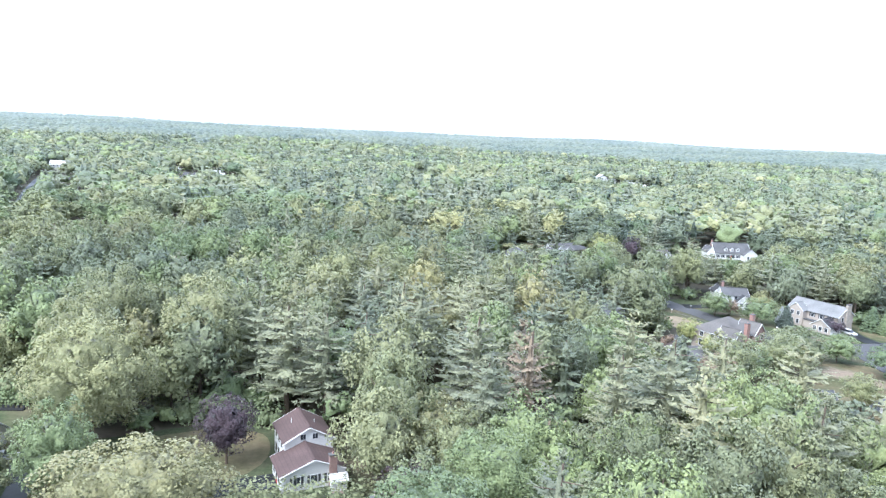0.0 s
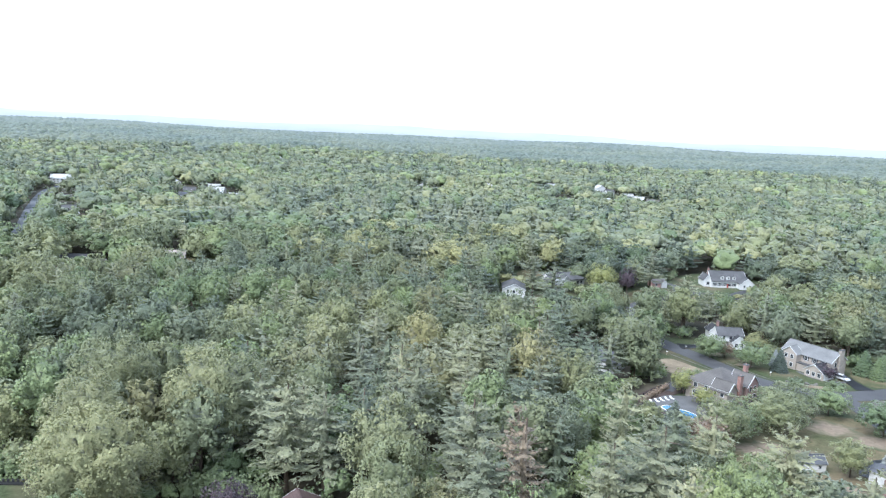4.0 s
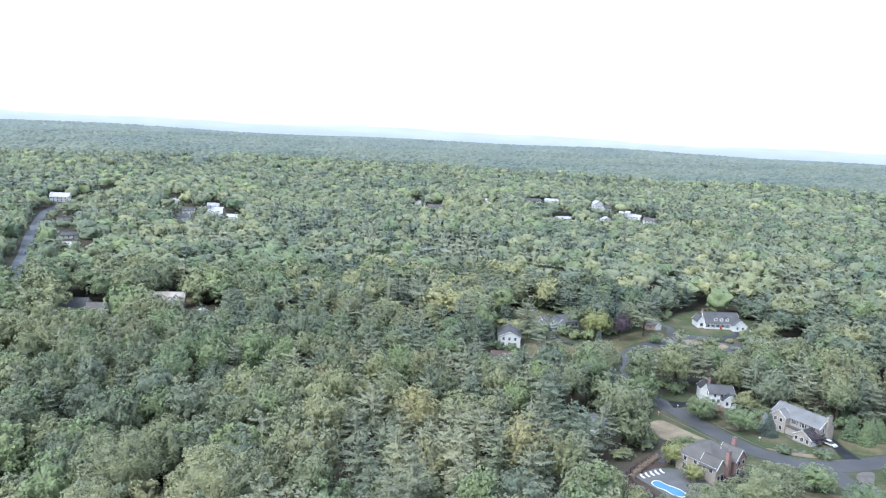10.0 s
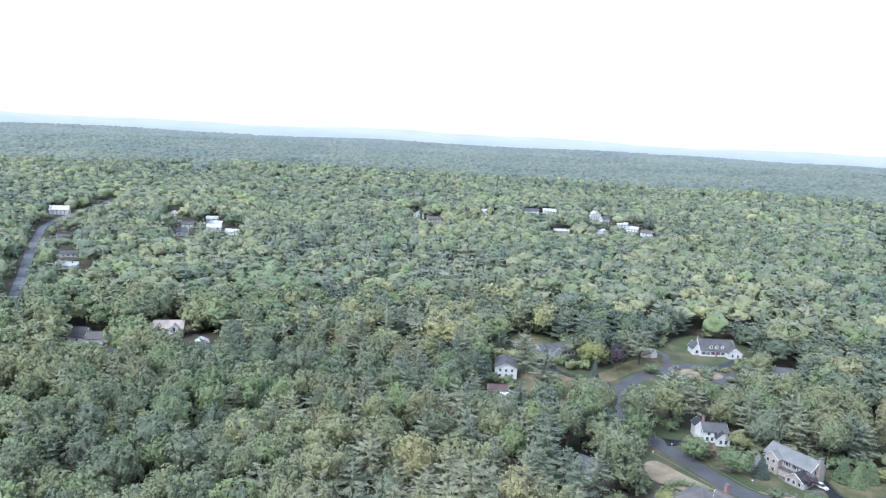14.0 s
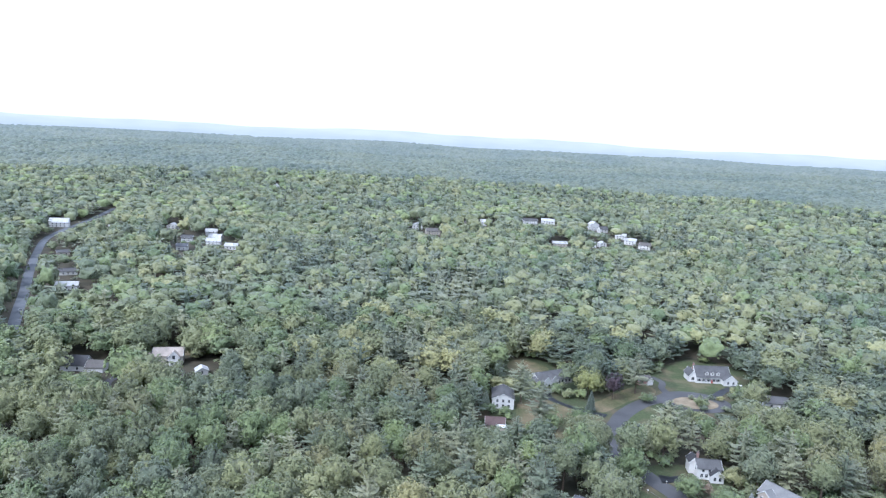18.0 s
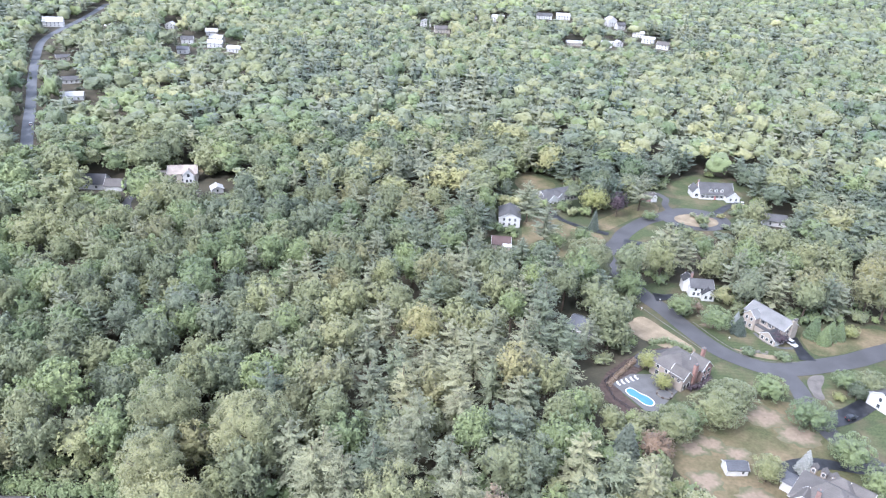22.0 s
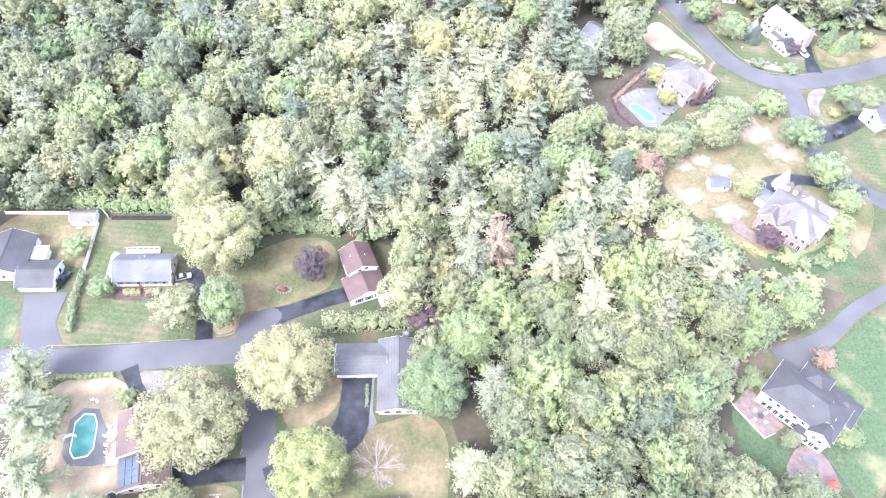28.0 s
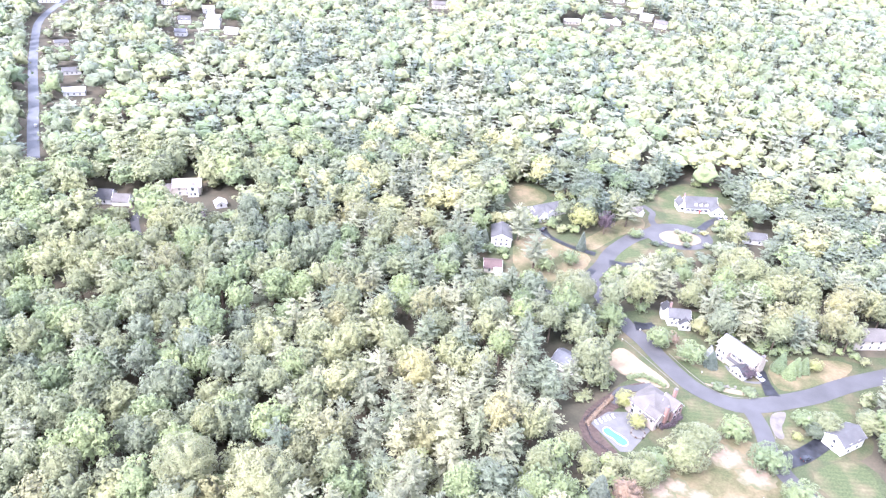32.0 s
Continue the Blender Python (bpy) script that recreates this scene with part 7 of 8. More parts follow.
# backdrop strip at the horizon: far hills under haze, painted as a pale glow
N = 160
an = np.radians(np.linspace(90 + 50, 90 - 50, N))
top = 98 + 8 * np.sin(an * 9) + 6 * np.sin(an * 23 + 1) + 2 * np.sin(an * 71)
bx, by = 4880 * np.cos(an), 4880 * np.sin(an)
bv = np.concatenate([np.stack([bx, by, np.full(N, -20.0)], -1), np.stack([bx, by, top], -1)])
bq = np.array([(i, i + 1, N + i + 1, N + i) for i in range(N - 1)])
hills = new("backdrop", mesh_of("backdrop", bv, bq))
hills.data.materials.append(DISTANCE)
tagged(hills, "horizon backdrop, far hills and haze painted as pale glow", "hills", kind="structure")

# ---- garden things ----
def hedge(points, h, w, leaf, label, seed, wobble=0.25):
    """A clipped or shaggy hedge along a line, as one clump of leaves over a dark core."""
    rng = np.random.default_rng(seed)
    parts = []
    pts = [np.array(p, float) for p in points]
    for p, q in zip(pts, pts[1:]):
        L = np.linalg.norm(q - p)
        d = (q - p) / L
        nrm = np.array([-d[1], d[0]])
        n = int(L * (w + 2 * h) * 5.5)
        t = rng.uniform(0, 1, n)
        a = rng.uniform(0, np.pi, n)
        off_ = np.cos(a) * w / 2 * rng.uniform(0.85, 1.1, n)
        z = np.minimum(1, np.sin(a) * 1.5) * h * rng.uniform(0.55, 1.0 + wobble, n) * np.where(np.sin(a) < 0.5, rng.uniform(0.3, 1, n), 1)
        xy = p + t[:, None] * (q - p) + off_[:, None] * nrm
        pos = np.concatenate([xy, (z + ground(xy[:, 0], xy[:, 1]))[:, None]], 1)
        nv = np.stack([np.cos(a) * nrm[0], np.cos(a) * nrm[1], np.sin(a) + 0.3], 1) + rng.normal(size=(n, 3)) * 0.35
        parts.append(leaf_quads(rng, pos, nv, 0.55))
        for k in range(max(1, int(L / max(1.2, w * 0.7)))):
            c = p + (q - p) * (k + 0.5) / max(1, int(L / max(1.2, w * 0.7)))
            parts.append((BALL2[0] * np.array([w * 0.5, w * 0.5, h * 0.5]) * 0.85 + np.array([c[0], c[1], gz(c[0], c[1]) + h * 0.4]), BALL2[1], BALL2[0]))
    hv, hf, hn = joined(parts)
    ob = new("hedge", mesh_of("hedge", hv, hf, normals=hn))
    ob.data.materials.append(FOLIAGE[leaf])
    return tagged(ob, label, "hedge")


hedge([(-29.5, 96.6), (-18, 97.2), (-5.5, 98.8)], 4.2, 4.4, "maple", "tall shaggy olive hedge behind the ranch house", 201, 0.4)
hedge([(-97.8, 109.5), (-97.3, 100.5), (-95.4, 91.2)], 2.2, 2.0, "bush", "long grey-green hedge between two gardens", 202, 0.3)
hedge([(-94.5, 78.4), (-80.6, 79.7)], 0.8, 1.6, "green", "low clipped bright green roadside hedge", 203, 0.1)
hedge([(-85.5, 104.3), (-80.5, 104.7)], 1.1, 2.2, "oak_gold", "clipped golden shrub block before the house", 204, 0.1)
hedge([(-79.6, 104.8), (-75.4, 105.2)], 1.1, 2.2, "oak_gold", "clipped golden shrub block before the house", 205, 0.1)
hedge([(-130, 134), (-112, 134.5), (-98, 135)], 4.5, 4.5, "green", "dense green shrubs along the wood's edge", 206, 0.5)
hedge([(-97, 133.5), (-80, 134.5), (-72, 132)], 3.6, 4.0, "green", "dense green shrubs behind the mown lawn", 207, 0.5)
hedge([(-48, 128), (-38, 130), (-28, 128)], 3.4, 3.6, "bush", "green undergrowth behind the red-roofed house", 208, 0.5)
hedge([(-57, 40.5), (-50, 41.4), (-44, 42.2)], 0.9, 1.6, "green", "low bright green shrubs beside the drive", 209, 0.2)
hedge([(81, 220), (88, 222.5), (96, 216)], 1.8, 2.4, "bush", "row of shrubs beside the drive", 210, 0.3)
hedge([(108, 127.5), (118, 134)], 1.6, 2.4, "bush", "green shrubs along the brick house", 211, 0.3)
hedge([(92, 131), (98, 126.5)], 1.0, 1.6, "yellow", "yellow-green shrubs at the terrace edge", 212, 0.2)
hedge([(-16.2, 80), (-15.9, 74)], 1.1, 0.9, "bush", "clipped shrubs beside the path", 213, 0.2)
hedge([(-18.6, 49), (-18.2, 42)], 1.0, 1.2, "yellow", "yellow-green shrubs beside the grey house", 214, 0.2)
hedge([(86, 88), (82, 85), (79.5, 82)], 1.6, 2.4, "bush", "mixed shrubs beside the terrace", 215, 0.4)
hedge([(60, 192), (66, 200), (73, 208)], 1.4, 1.8, "maple_red", "rusty shrubs along the pool fence", 216, 0.4)
hedge([(87, 192), (92, 194), (97, 199)], 1.6, 2.0, "plum", "purple-leaved shrubs beside the house", 217, 0.4)

# swimming pools
def pool(name, label, outline, rim, water_mat, apron=None, apron_mat=None):
    cx_, cy_ = sum(p[0] for p in outline) / len(outline), sum(p[1] for p in outline) / len(outline)
    z = gz(cx_, cy_) + 0.1
    t = thing(name, label, "swimming pool", pose(cx_, cy_, z))
    loc = [(x - cx_, y - cy_) for x, y in outline]
    outer = [(x * (1 + rim / math.hypot(x, y)), y * (1 + rim / math.hypot(x, y))) for x, y in loc]
    if apron:
        part("apron", prism([(x - cx_, y - cy_) for x, y in apron], -0.25, 0.1), apron_mat, t)
    bm = bmesh.new()
    n = len(loc)
    rings = [[bm.verts.new((x, y, zz)) for x, y in ring_] for ring_, zz in ((outer, 0.0), (outer, 0.22), (loc, 0.22), (loc, 0.08))]
    for ra, rb in zip(rings, rings[1:]):
        for i in range(n):
            bm.faces.new((ra[i], ra[(i + 1) % n], rb[(i + 1) % n], rb[i]))
    bmesh.ops.recalc_face_normals(bm, faces=bm.faces)
    part("coping", bm, WHITE_PAINT, t)
    part("water", prism(loc, 0.05, 0.14), water_mat, t)
    return t


oct_pool = [(-86.0, 66.6), (-84.6, 68.9), (-82.2, 68.9), (-80.9, 66.6), (-80.0, 60.8), (-80.8, 58.9), (-83.6, 58.2), (-85.0, 59.8)]
pa = pool("swimming_pool", "green-water swimming pool with white coping", oct_pool, 0.35, WATER_GREEN, [(-87.6, 67.5), (-85.2, 70.6), (-81.5, 70.6), (-79.4, 67.2), (-76.6, 64), (-75.4, 57.5), (-79, 56.6), (-84.6, 56.4), (-87, 59.2)], CONCRETE)
kid = rounded([(65.4, 190.2), (68.0, 191.8), (70.0, 188.6), (72.2, 187.4), (74.0, 184.4), (72.2, 182.2), (69.6, 183.6), (68.6, 186.2), (66.4, 187.4)], 2)
pool("swimming_pool", "curved blue swimming pool with white coping", kid, 0.3, WATER_BLUE, [(61.8, 193.6), (69.5, 199.6), (78, 200), (83.5, 191), (77.8, 184.6), (71.4, 177.2)], CONCRETE)
sl = thing("pool_slide", "white curved pool slide beside the pool", "slide", pose(-86.6, 62.0, gz(-86.6, 62), 0, 0, 20))
bm = bmesh.new()
prev = None
for i in range(9):
    a = i / 8
    x, y, z = 2.4 * a, 0.9 * math.sin(a * 2.6), 2.3 - 1.7 * a ** 0.8
    row = [bm.verts.new((x, y + s * 0.4, z + abs(s) * 0.18)) for s in (-1, -0.5, 0.5, 1)]
    if prev:
        for k in range(3):
            bm.faces.new((prev[k], prev[k + 1], row[k + 1], row[k]))
    prev = row
bmesh.ops.solidify(bm, geom=bm.faces[:], thickness=0.06)
part("chute", bm, WHITE_PAINT, sl)
for yy in (-0.35, 0.35):
    part("leg", rod((-0.1, yy, 0), (0, yy, 2.2), 0.05, 0.05), STEEL, sl)
    part("leg", rod((-0.9, yy, 0), (-0.05, yy, 2.2), 0.05, 0.05), STEEL, sl)
for k in range(5):
    part("rung", rod((-0.82 + 0.17 * k, -0.35, 0.3 + 0.42 * k), (-0.82 + 0.17 * k, 0.35, 0.3 + 0.42 * k), 0.03, 0.03), STEEL, sl)


def garden_chair(x, y, rot, z=0.0, mat=WHITE_PAINT, label="white garden chair beside the pool"):
    t = thing("garden_chair", label, "chair", pose(x, y, gz(x, y) + z, 0, 0, rot), "garden chairs")
    part("seat", box(0.6, 0.6, 0.07, (0, 0, 0.4)), mat, t)
    part("backrest", placed(box(0.6, 0.06, 0.65), pose(0, 0.3, 0.44, -14)), mat, t)
    for sx in (-0.26, 0.26):
        part("armrest", box(0.07, 0.6, 0.05, (sx * 1.1, 0, 0.65)), mat, t)
        for sy in (-0.26, 0.26):
            part("leg", box(0.06, 0.06, 0.4, (sx, sy, 0)), mat, t)
    return t


def lounger(x, y, rot, mat=WHITE_PAINT):
    t = thing("sun_lounger", "white sun lounger beside the blue pool", "lounger", pose(x, y, gz(x, y) + 0.16, 0, 0, rot), "sun loungers")
    part("bed", box(0.7, 1.3, 0.09, (0, -0.3, 0.32), bevel=0.02), mat, t)
    part("backrest", placed(box(0.7, 0.75, 0.09), pose(0, 0.34, 0.34, 38) @ pose(0, 0.36, 0)), mat, t)
    for sx in (-0.3, 0.3):
        for sy in (-0.85, 0.25):
            part("leg", box(0.06, 0.06, 0.32, (sx, sy, 0)), mat, t)


for i in range(5):
    lounger(63.9 + 1.75 * i, 193.4 + 0.98 * i, 28)
garden_chair(-82.5, 72.4, 40, 0.05)
garden_chair(-83.7, 72.8, 140, 0.05)
for i, (x, y, r) in enumerate(((-77.3, 65.8, 80), (-77.6, 63.6, 95), (-76.2, 66.6, 10), (-76.8, 61.4, 85), (-76.3, 59.6, 100), (-74.9, 64.6, -80))):
    garden_chair(x, y, r, 0.42, label="white garden chair on the timber deck")


def round_table(x, y, z, label, top, r=0.75):
    t = thing("garden_table", label, "table", pose(x, y, gz(x, y) + z))
    part("tabletop", rod((0, 0, 0.7), (0, 0, 0.76), r, r, 16), top, t)
    part("pedestal", rod((0, 0, 0), (0, 0, 0.7), 0.09, 0.06, 8), STEEL, t)
    part("foot", rod((0, 0, 0), (0, 0, 0.04), 0.32, 0.3, 10), STEEL, t)
    return t


round_table(-75.9, 63.0, 0.42, "round pale table on the timber deck", WHITE_PAINT)
round_table(83.9, 75.7, 0.27, "round dark table on the paver terrace", DARK_PAINT, 0.8)
for i in range(4):
    a = i * 90 + 30
    garden_chair(83.9 + 1.75 * math.cos(radians(a)), 75.7 + 1.75 * math.sin(radians(a)), a - 90, 0.27, label="white cushioned chair round the terrace table")
par = thing("parasol", "red garden parasol on the lower terrace", "parasol", pose(97.0, 58.4, gz(97, 58) + 0.27))
part("pole", rod((0, 0, 0), (0, 0, 2.5), 0.04, 0.03), STEEL, par)
cn = part("canopy", rod((0, 0, 2.0), (0, 0, 2.6), 1.5, 0.04, 10), RED_PAINT, par)
part("base", rod((0, 0, 0), (0, 0, 0.1), 0.35, 0.3, 12), DARK_PAINT, par)
for x, y, r in ((93.4, 57.4, 0.8), (95.4, 55.2, 0.9)):
    t = thing("paddling_pool", "bright blue plastic paddling pool", "paddling pool", pose(x, y, gz(x, y) + 0.26))
    part("wall", rod((0, 0, 0), (0, 0, 0.45), r, r * 1.05, 18), BLUE_PLASTIC, t)
    part("water", rod((0, 0, 0.44), (0, 0, 0.46), r * 0.9, r * 0.9, 18), WATER_BLUE, t)
spa = thing("spa_pool", "round stone-rimmed spa pool on the terrace", "spa pool", pose(78.4, 189.0, gz(78.4, 189) + 0.12))
for i in range(18):
    a = 2 * math.pi * i / 18
    part("stone", box(0.92, 0.6, 0.5, (2.5 * math.cos(a), 2.5 * math.sin(a), 0), turn=a + math.pi / 2, bevel=0.06), EDGING if i % 3 else MULCH, spa)
part("water", rod((0, 0, 0.05), (0, 0, 0.34), 2.25, 2.25, 20), CONCRETE, spa)
tr = thing("trampoline", "small round trampoline with black mat", "trampoline", pose(-72.2, 49.3, gz(-72, 49)))
part("mat", rod((0, 0, 0.55), (0, 0, 0.58), 1.15, 1.15, 18), RUBBER, tr)
for i in range(16):
    a, b = 2 * math.pi * i / 16, 2 * math.pi * (i + 1) / 16
    part("rim", rod((1.35 * math.cos(a), 1.35 * math.sin(a), 0.57), (1.35 * math.cos(b), 1.35 * math.sin(b), 0.57), 0.07, 0.07, 5), STEEL, tr)
for i in range(6):
    a = 2 * math.pi * i / 6
    part("leg", rod((1.35 * math.cos(a), 1.35 * math.sin(a), 0), (1.35 * math.cos(a), 1.35 * math.sin(a), 0.56), 0.04, 0.04, 5), STEEL, tr)

# sheds
def shed(x, y, rot, w, d, eave, ridge, wall_mat, roof_mat, label):
    h, m = home_at(x, y, rot, label, "shed", "shed")
    block(h, m, w, d, eave, ridge, wall_mat, roof_mat, "x", 0.25)
    door(h, m, w, d, "s", w * 0.18, WHITE_PAINT, 1.5, 1.9)
    windows(h, m, w, d, "s", 1, 1.0, 0.7, 0.8, 0.5, None, -w * 0.25)
    part("ramp", placed(box(1.7, 1.2, 0.08, (-w * 0.18, -d / 2 - 0.6, 0.02)), m), WOOD, h)


shed(-103.4, 128.6, 2, 6.8, 4.0, 2.3, 3.6, WHITE_SIDING, ROOF_BROWN, "white garden shed with brown-grey roof")
shed(88.7, 153.8, 2, 6.2, 4.0, 2.3, 3.6, WHITE_SIDING, ROOF_BLUE, "white garden shed with blue-grey roof on the dry lawn")
shed(-14.2, 105.6, 22, 2.4, 2.0, 1.9, 2.5, WHITE_SIDING, WHITE_PAINT, "tiny white store beside the red-roofed house")


# fences
def fence(points, h, mat, label, step=2.4, solid=True, group=""):
    x0, y0 = points[0]
    t = thing("fence", label, "fence", Matrix.Translation((x0, y0, gz(x0, y0))), group)
    for p, q in zip(points, points[1:]):
        p, q = Vector(p), Vector(q)
        n = max(1, round((q - p).length / step))
        ang_ = math.atan2(q.y - p.y, q.x - p.x)
        for i in range(n + 1):
            c = p.lerp(q, i / n)
            z = gz(c.x, c.y) - gz(x0, y0)
            part("post", box(0.14, 0.14, h + 0.12, (c.x - x0, c.y - y0, z), turn=ang_), mat, t)
            if i < n:
                e = p.lerp(q, (i + 0.5) / n)
                ze = gz(e.x, e.y) - gz(x0, y0)
                L = (q - p).length / n - 0.16
                if solid:
                    part("panel", box(L, 0.05, h - 0.15, (e.x - x0, e.y - y0, ze + 0.1), turn=ang_), mat, t)
                    part("rail", box(L, 0.09, 0.1, (e.x - x0, e.y - y0, ze + h - 0.08), turn=ang_), mat, t)
                else:
                    for zz in (0.25, h * 0.55, h - 0.12):
                        part("rail", box(L, 0.05, 0.1, (e.x - x0, e.y - y0, ze + zz), turn=ang_), mat, t)


fence([(-99.2, 127.4), (-98.6, 119), (-98.0, 111)], 1.7, WHITE_PAINT, "white panel fence between two back gardens")
fence([(-127, 129.4), (-108, 130.4)], 1.5, WHITE_PAINT, "white panel fence along the back lawn")
fence([(-99, 131.6), (-97, 129.6)], 1.5, WHITE_PAINT, "short white fence beside the shed")
fence([(59.5, 194.6), (66, 201.8), (74, 209.5)], 1.4, DARK_PAINT, "dark open-railed pool fence", solid=False)
fence([(59.5, 194.6), (60.6, 185), (69.8, 173.6), (73, 176)], 1.4, DARK_PAINT, "dark pool fence below the terrace", solid=False)
fence([(77.6, 78.8), (83.8, 70.0), (86.6, 71.4)], 0.6, WHITE_PAINT, "low white wall edging the terrace")
fence([(98, 66.5), (101, 60), (103, 55)], 0.7, CONCRETE, "low grey railing beside the lower terrace", solid=False)
pots = thing("vegetable_bed", "dark edged vegetable bed with a row of stakes", "vegetable bed", Matrix.Translation((-96.2, 129.3, gz(-96, 129))))
part("soil", placed(box(17.2, 1.2, 0.25, (8.6, 0.4, 0)), pose(0, 0, 0, 0, 0, 3)), RUBBER, pots)
for i in range(18):
    part("stake", placed(box(0.3, 0.3, 0.75, (0.3 + i * 0.97, 1.0, 0)), pose(0, 0, 0, 0, 0, 3)), DARK_PAINT, pots)
rng_b = random.Random(31)
bed = thing("flower_bed", "stone-edged bed of red flowers on the lawn", "flower bed", Matrix.Translation((-42.0, 107.6, gz(-42, 107.6))))
for i in range(16):
    a = 2 * math.pi * i / 16
    part("stone", box(0.5, 0.4, 0.25, (2.0 * math.cos(a), 1.1 * math.sin(a), 0), turn=a, bevel=0.06), EDGING, bed)
part("soil", rod((0, 0, 0), (0, 0, 0.12), 1.2, 1.1, 12), MULCH, bed)
red_leaf = foliage("red flowers", (0.18, 0.03, 0.02), (0.42, 0.08, 0.05), thin=0.1)
mv, mf, mn = broad_crown(301, 8, 40, 0.16)
me = mesh_of("flowers", mv * np.array([1.0, 0.85, 0.45]), mf)
me.materials.append(red_leaf)
fl = new("flowers", me)
fl.parent, fl.location = bed, (-0.5, 0, 0.05)


# vehicles
def car(x, y, rot, mat, label, name="car", length=4.6, width=1.85, height=1.55, style="suv", z=0.13):
    t = thing(name, label, name.replace("_", " "), pose(x, y, gz(x, y) + z, 0, 0, rot))
    L, W, Hh = length / 2, width / 2, height
    if style == "pickup":
        prof = [(-L, 0.35), (-L, 0.95), (-L + 1.9, 0.98), (L - 1.5, 1.02), (L - 0.1, 0.9), (L, 0.4)]
        cab = [(-L + 2.0, 0.98), (-L + 2.2, Hh), (L - 2.3, Hh), (L - 1.5, 1.0)]
    elif style == "suv":
        prof = [(-L, 0.35), (-L, 0.98), (-L + 0.2, 1.02), (L - 1.3, 0.98), (L - 0.1, 0.82), (L, 0.38)]
        cab = [(-L + 0.12, 1.0), (-L + 0.5, Hh), (L - 2.1, Hh), (L - 1.25, 0.98)]
    else:
        prof = [(-L, 0.35), (-L, 0.85), (-L + 0.9, 0.92), (L - 1.4, 0.9), (L - 0.1, 0.75), (L, 0.36)]
        cab = [(-L + 0.5, 0.9), (-L + 1.2, Hh), (L - 2.2, Hh), (L - 1.2, 0.9)]

    def loft(pr, w0, w1):
        bm = bmesh.new()
        zs = [p[1] for p in pr]
        lo_, hi_ = min(zs), max(zs)
        rows = [[bm.verts.new((px_, s * (w0 + (w1 - w0) * (pz - lo_) / (hi_ - lo_)), pz)) for px_, pz in pr] for s in (-1, 1)]
        n = len(pr)
        for i in range(n):
            bm.faces.new((rows[0][i], rows[0][(i + 1) % n], rows[1][(i + 1) % n], rows[1][i]))
        bm.faces.new(rows[0])
        bm.faces.new(rows[1])
        bmesh.ops.recalc_face_normals(bm, faces=bm.faces)
        bmesh.ops.bevel(bm, geom=bm.edges[:], offset=0.07, segments=2, affect="EDGES")
        return bm
    part("body", loft(prof, W * 0.96, W), mat, t)
    cb = part("cabin", loft(cab, W * 0.94, W * 0.76), GLASS, t)
    x0, x1 = cab[1][0], cab[2][0]
    part("roof_panel", box(x1 - x0 - 0.05, width * 0.76, 0.07, ((x0 + x1) / 2, 0, Hh - 0.03), bevel=0.025), mat, t)
    if style == "pickup":
        part("load_bed", box(1.7, width * 0.82, 0.04, (-L + 1.0, 0, 0.985)), RUBBER, t)
    for sx in (-L + 0.85, L - 0.9):
        for sy in (-1, 1):
            w = part("wheel", rod((sx, sy * (W - 0.2), 0.34), (sx, sy * (W + 0.02), 0.34), 0.34, 0.34, 16), RUBBER, t)
            part("rim", rod((sx, sy * (W + 0.0), 0.34), (sx, sy * (W + 0.035), 0.34), 0.21, 0.19, 12), STEEL, w)
    for sy in (-1, 1):
        part("headlight", box(0.08, 0.36, 0.16, (L - 0.06, sy * (W - 0.32), 0.62)), GLASS, t)
        part("tail_light", box(0.08, 0.26, 0.22, (-L + 0.02, sy * (W - 0.25), 0.7)), RED_PAINT, t)
        part("mirror", box(0.14, 0.16, 0.14, (cab[3][0] - 0.35, sy * (W + 0.06), 1.0)), mat, t)


car(-102.7, 107.4, 72, CAR_DARK, "dark blue pickup truck on the garage drive", "pickup_truck", 5.6, 2.0, 1.85, "pickup")
car(-70.2, 109.9, 20, CAR_SILVER, "white-silver car beside the blue-grey house", "car", 4.5, 1.8, 1.5, "sedan")
car(-22.8, 38.5, 4, CAR_DARK, "dark sport utility car on the drive", "car", 4.7, 1.9, 1.7, "suv")
car(-21.8, 36.0, 4, CAR_WHITE, "white car on the dark drive", "car", 4.6, 1.85, 1.6, "suv")
car(-64.4, 39.9, 18, CAR_WHITE, "white car beside the pale-roofed house", "car", 4.6, 1.85, 1.55, "suv")
car(136.6, 224.4, -62, CAR_WHITE, "white car parked at the colonial house", "car", 4.8, 1.95, 1.7, "suv")
car(136.6, 180.4, 25, CAR_DARK, "dark car on the corner drive", "car", 4.5, 1.85, 1.6, "suv")
car(171.0, 367.0, 80, CAR_WHITE, "white car beside the cape house", "car", 4.6, 1.85, 1.6, "suv")
car(167.6, 366.2, 80, CAR_SILVER, "pale blue-grey car beside the cape house", "car", 4.5, 1.8, 1.5, "sedan")
car(61.5, 341.5, 60, CAR_DARK, "dark car on the winding drive", "car", 4.5, 1.8, 1.5, "sedan")
car(-266.8, 445.4, 116, CAR_WHITE, "white car driving lane of the through road", "car", 4.6, 1.8, 1.5, "sedan", 0.11)

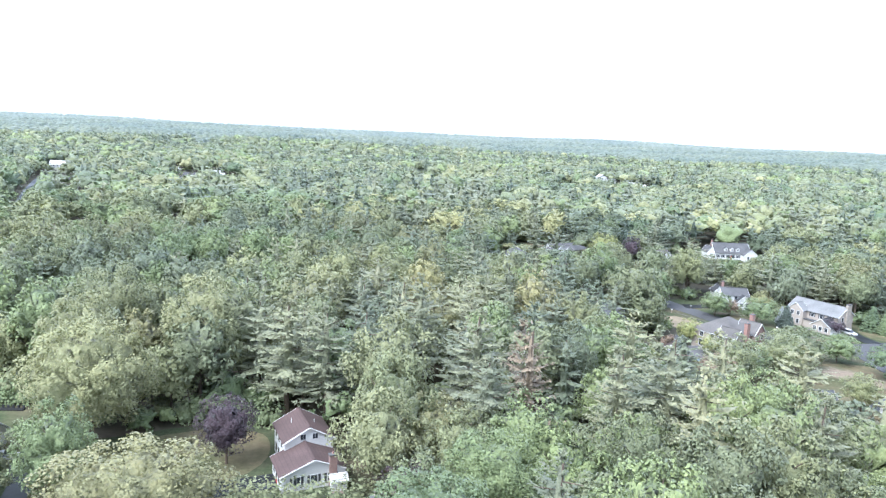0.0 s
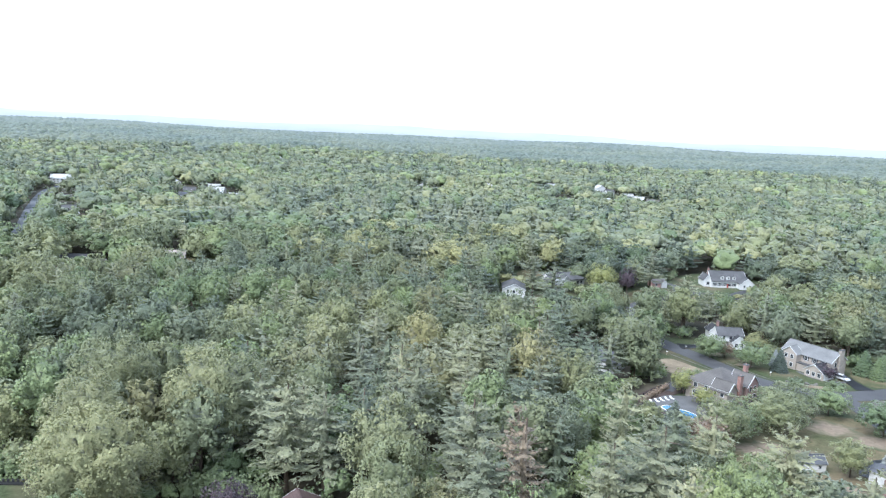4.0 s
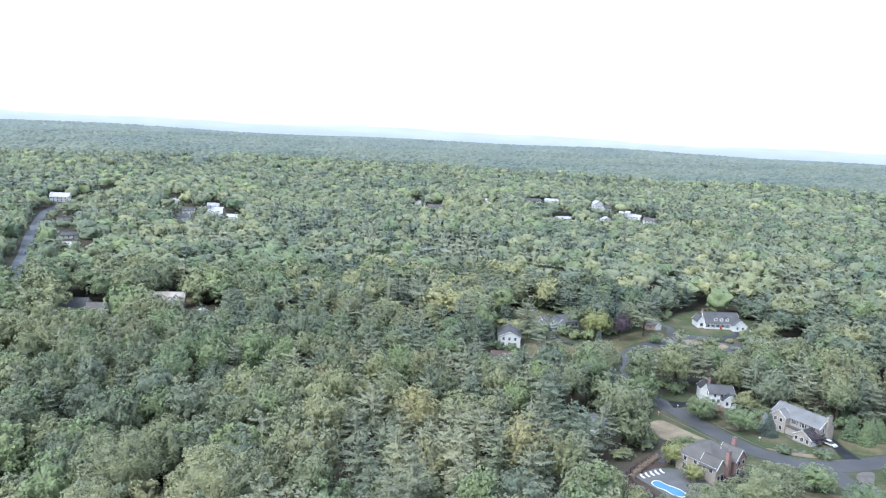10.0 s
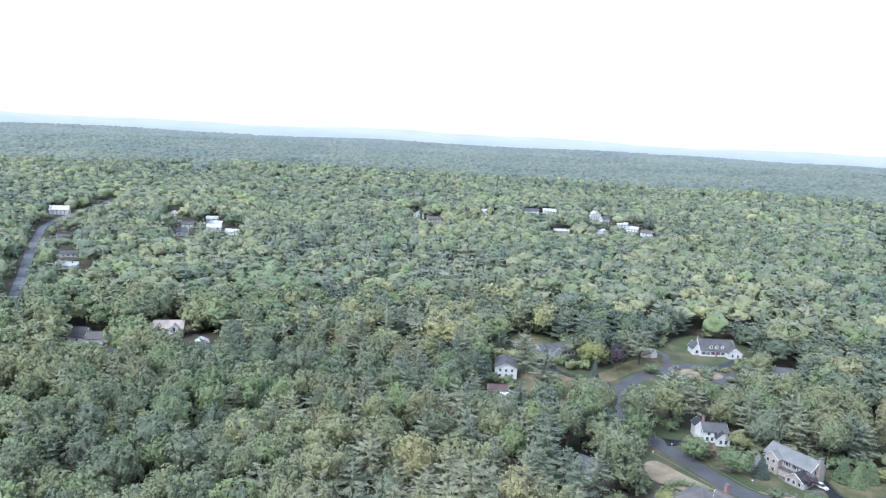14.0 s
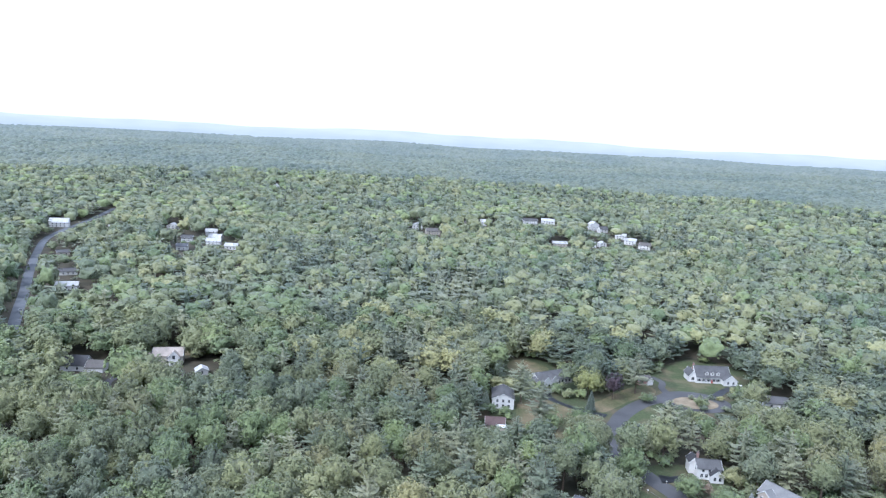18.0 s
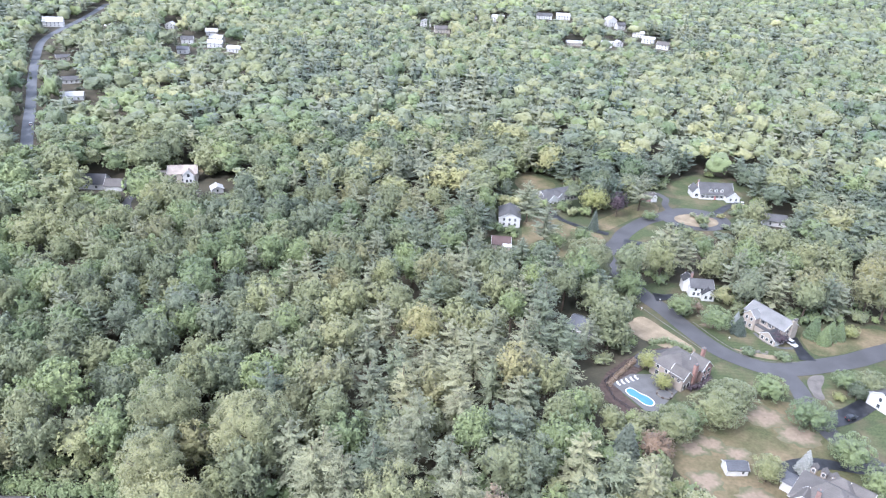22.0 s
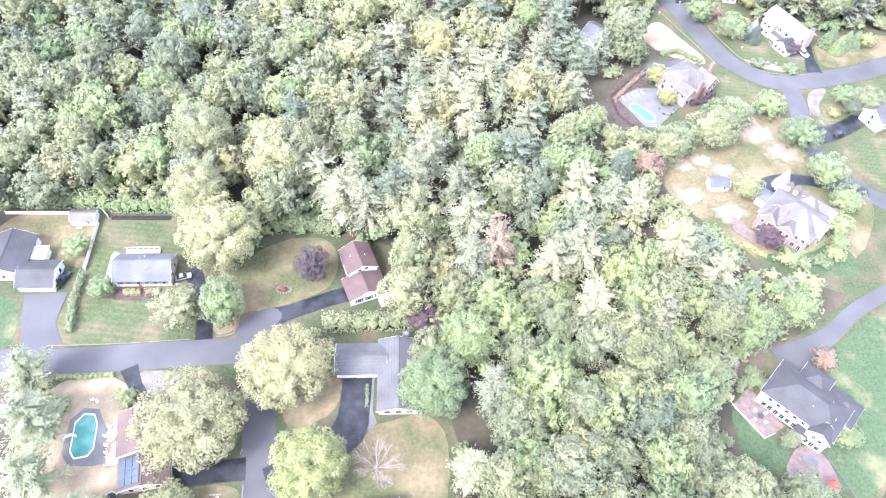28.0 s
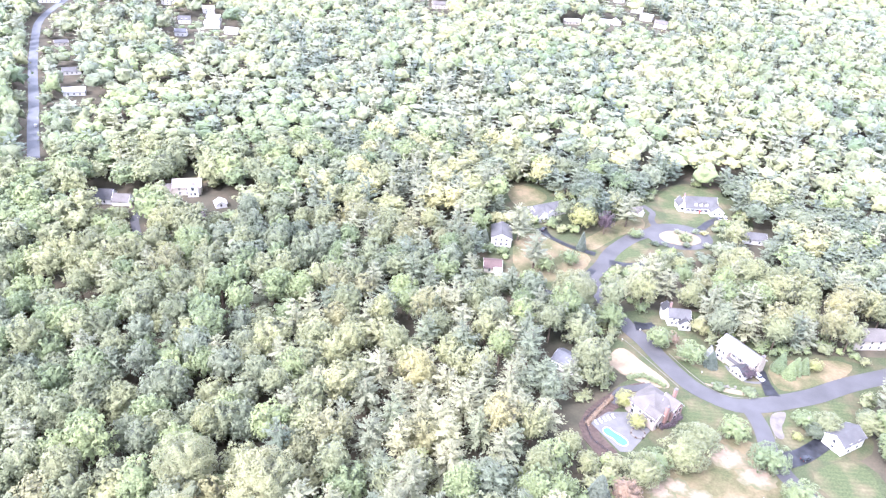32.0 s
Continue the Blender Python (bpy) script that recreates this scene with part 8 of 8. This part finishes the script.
# utility pole and wires
def pole_at(x, y, h, rot=0):
    t = thing("utility_pole", "weathered wooden utility pole with crossarm", "utility pole", pose(x, y, gz(x, y), 0, 0, rot), "utility poles")
    part("post", rod((0, 0, -0.3), (0, 0, h), 0.17, 0.12, 9), WOOD, t)
    part("crossarm", box(2.6, 0.12, 0.14, (0, 0.16, h - 0.9)), WOOD, t)
    for sx in (-1.15, -0.4, 0.4, 1.15):
        part("insulator", rod((sx, 0.16, h - 0.76), (sx, 0.16, h - 0.52), 0.06, 0.04), WHITE_PAINT, t)
    part("transformer", rod((0.32, -0.1, h - 2.6), (0.32, -0.1, h - 1.6), 0.24, 0.24, 12), STEEL, t)


def wire(p, q, sag, label="thin black overhead wire"):
    cu = bpy.data.curves.new("overhead_wire", "CURVE")
    cu.dimensions, cu.bevel_depth = "3D", 0.022
    sp = cu.splines.new("POLY")
    sp.points.add(12)
    for i in range(13):
        a = i / 12
        v = Vector(p).lerp(Vector(q), a)
        sp.points[i].co = (v.x, v.y, v.z - sag * 4 * a * (1 - a), 1)
    cu.materials.append(RUBBER)
    tagged(new("overhead_wire", cu), label, "wire")


pole_at(-46.4, 48.4, 9.5, 3)
pole_at(-44.0, 14.0, 9.5, 3)
zp = gz(-46, 48)
for sx in (-1.15, 0.4, 1.15):
    wire((-46.4 + sx, 48.5, zp + 9.0), (-44.0 + sx, 14.1, zp + 9.0), 0.7, "thin black overhead wire between the poles")
wire((-46.4, 48.5, zp + 7.6), (-59.8, 53.6, zp + 4.4), 0.4, "thin black service wire to the cream house")
wire((-46.4, 48.5, zp + 7.6), (-16.0, 48.0, zp + 4.6), 0.8, "thin black service wire to the grey house")


def post_box(x, y, mat, label):
    t = thing("mailbox", label, "mailbox", pose(x, y, gz(x, y), 0, 0, 40))
    part("post", box(0.12, 0.12, 1.1), WOOD, t)
    part("box", box(0.28, 0.55, 0.3, (0, 0, 1.1), bevel=0.06), mat, t)


for x, y in ((84.6, 245.2), (94.2, 253.0), (113.2, 225.6), (103.8, 253.6), (131.0, 215.4)):
    post_box(x, y, WHITE_PAINT, "white mailbox on a post by the road")
rocks = random.Random(61)
for i in range(14):
    a = i / 13
    x, y = 116 + 9 * a + rocks.uniform(-0.8, 0.8), 219.5 - 2.0 * a + rocks.uniform(-0.8, 0.8)
    bm = bmesh.new()
    bmesh.ops.create_icosphere(bm, subdivisions=2, radius=rocks.uniform(0.4, 0.8))
    for v in bm.verts:
        v.co *= 1 + 0.25 * noise.noise(v.co * 2 + Vector((i, 0, 0)))
        v.co.z *= 0.7
    rk = mesh_object("boulder", bm, EDGING)
    rk.location = (x, y, gz(x, y) + 0.15)
    tagged(rk, "grey garden boulder in the front bed", "boulder", "garden boulders")
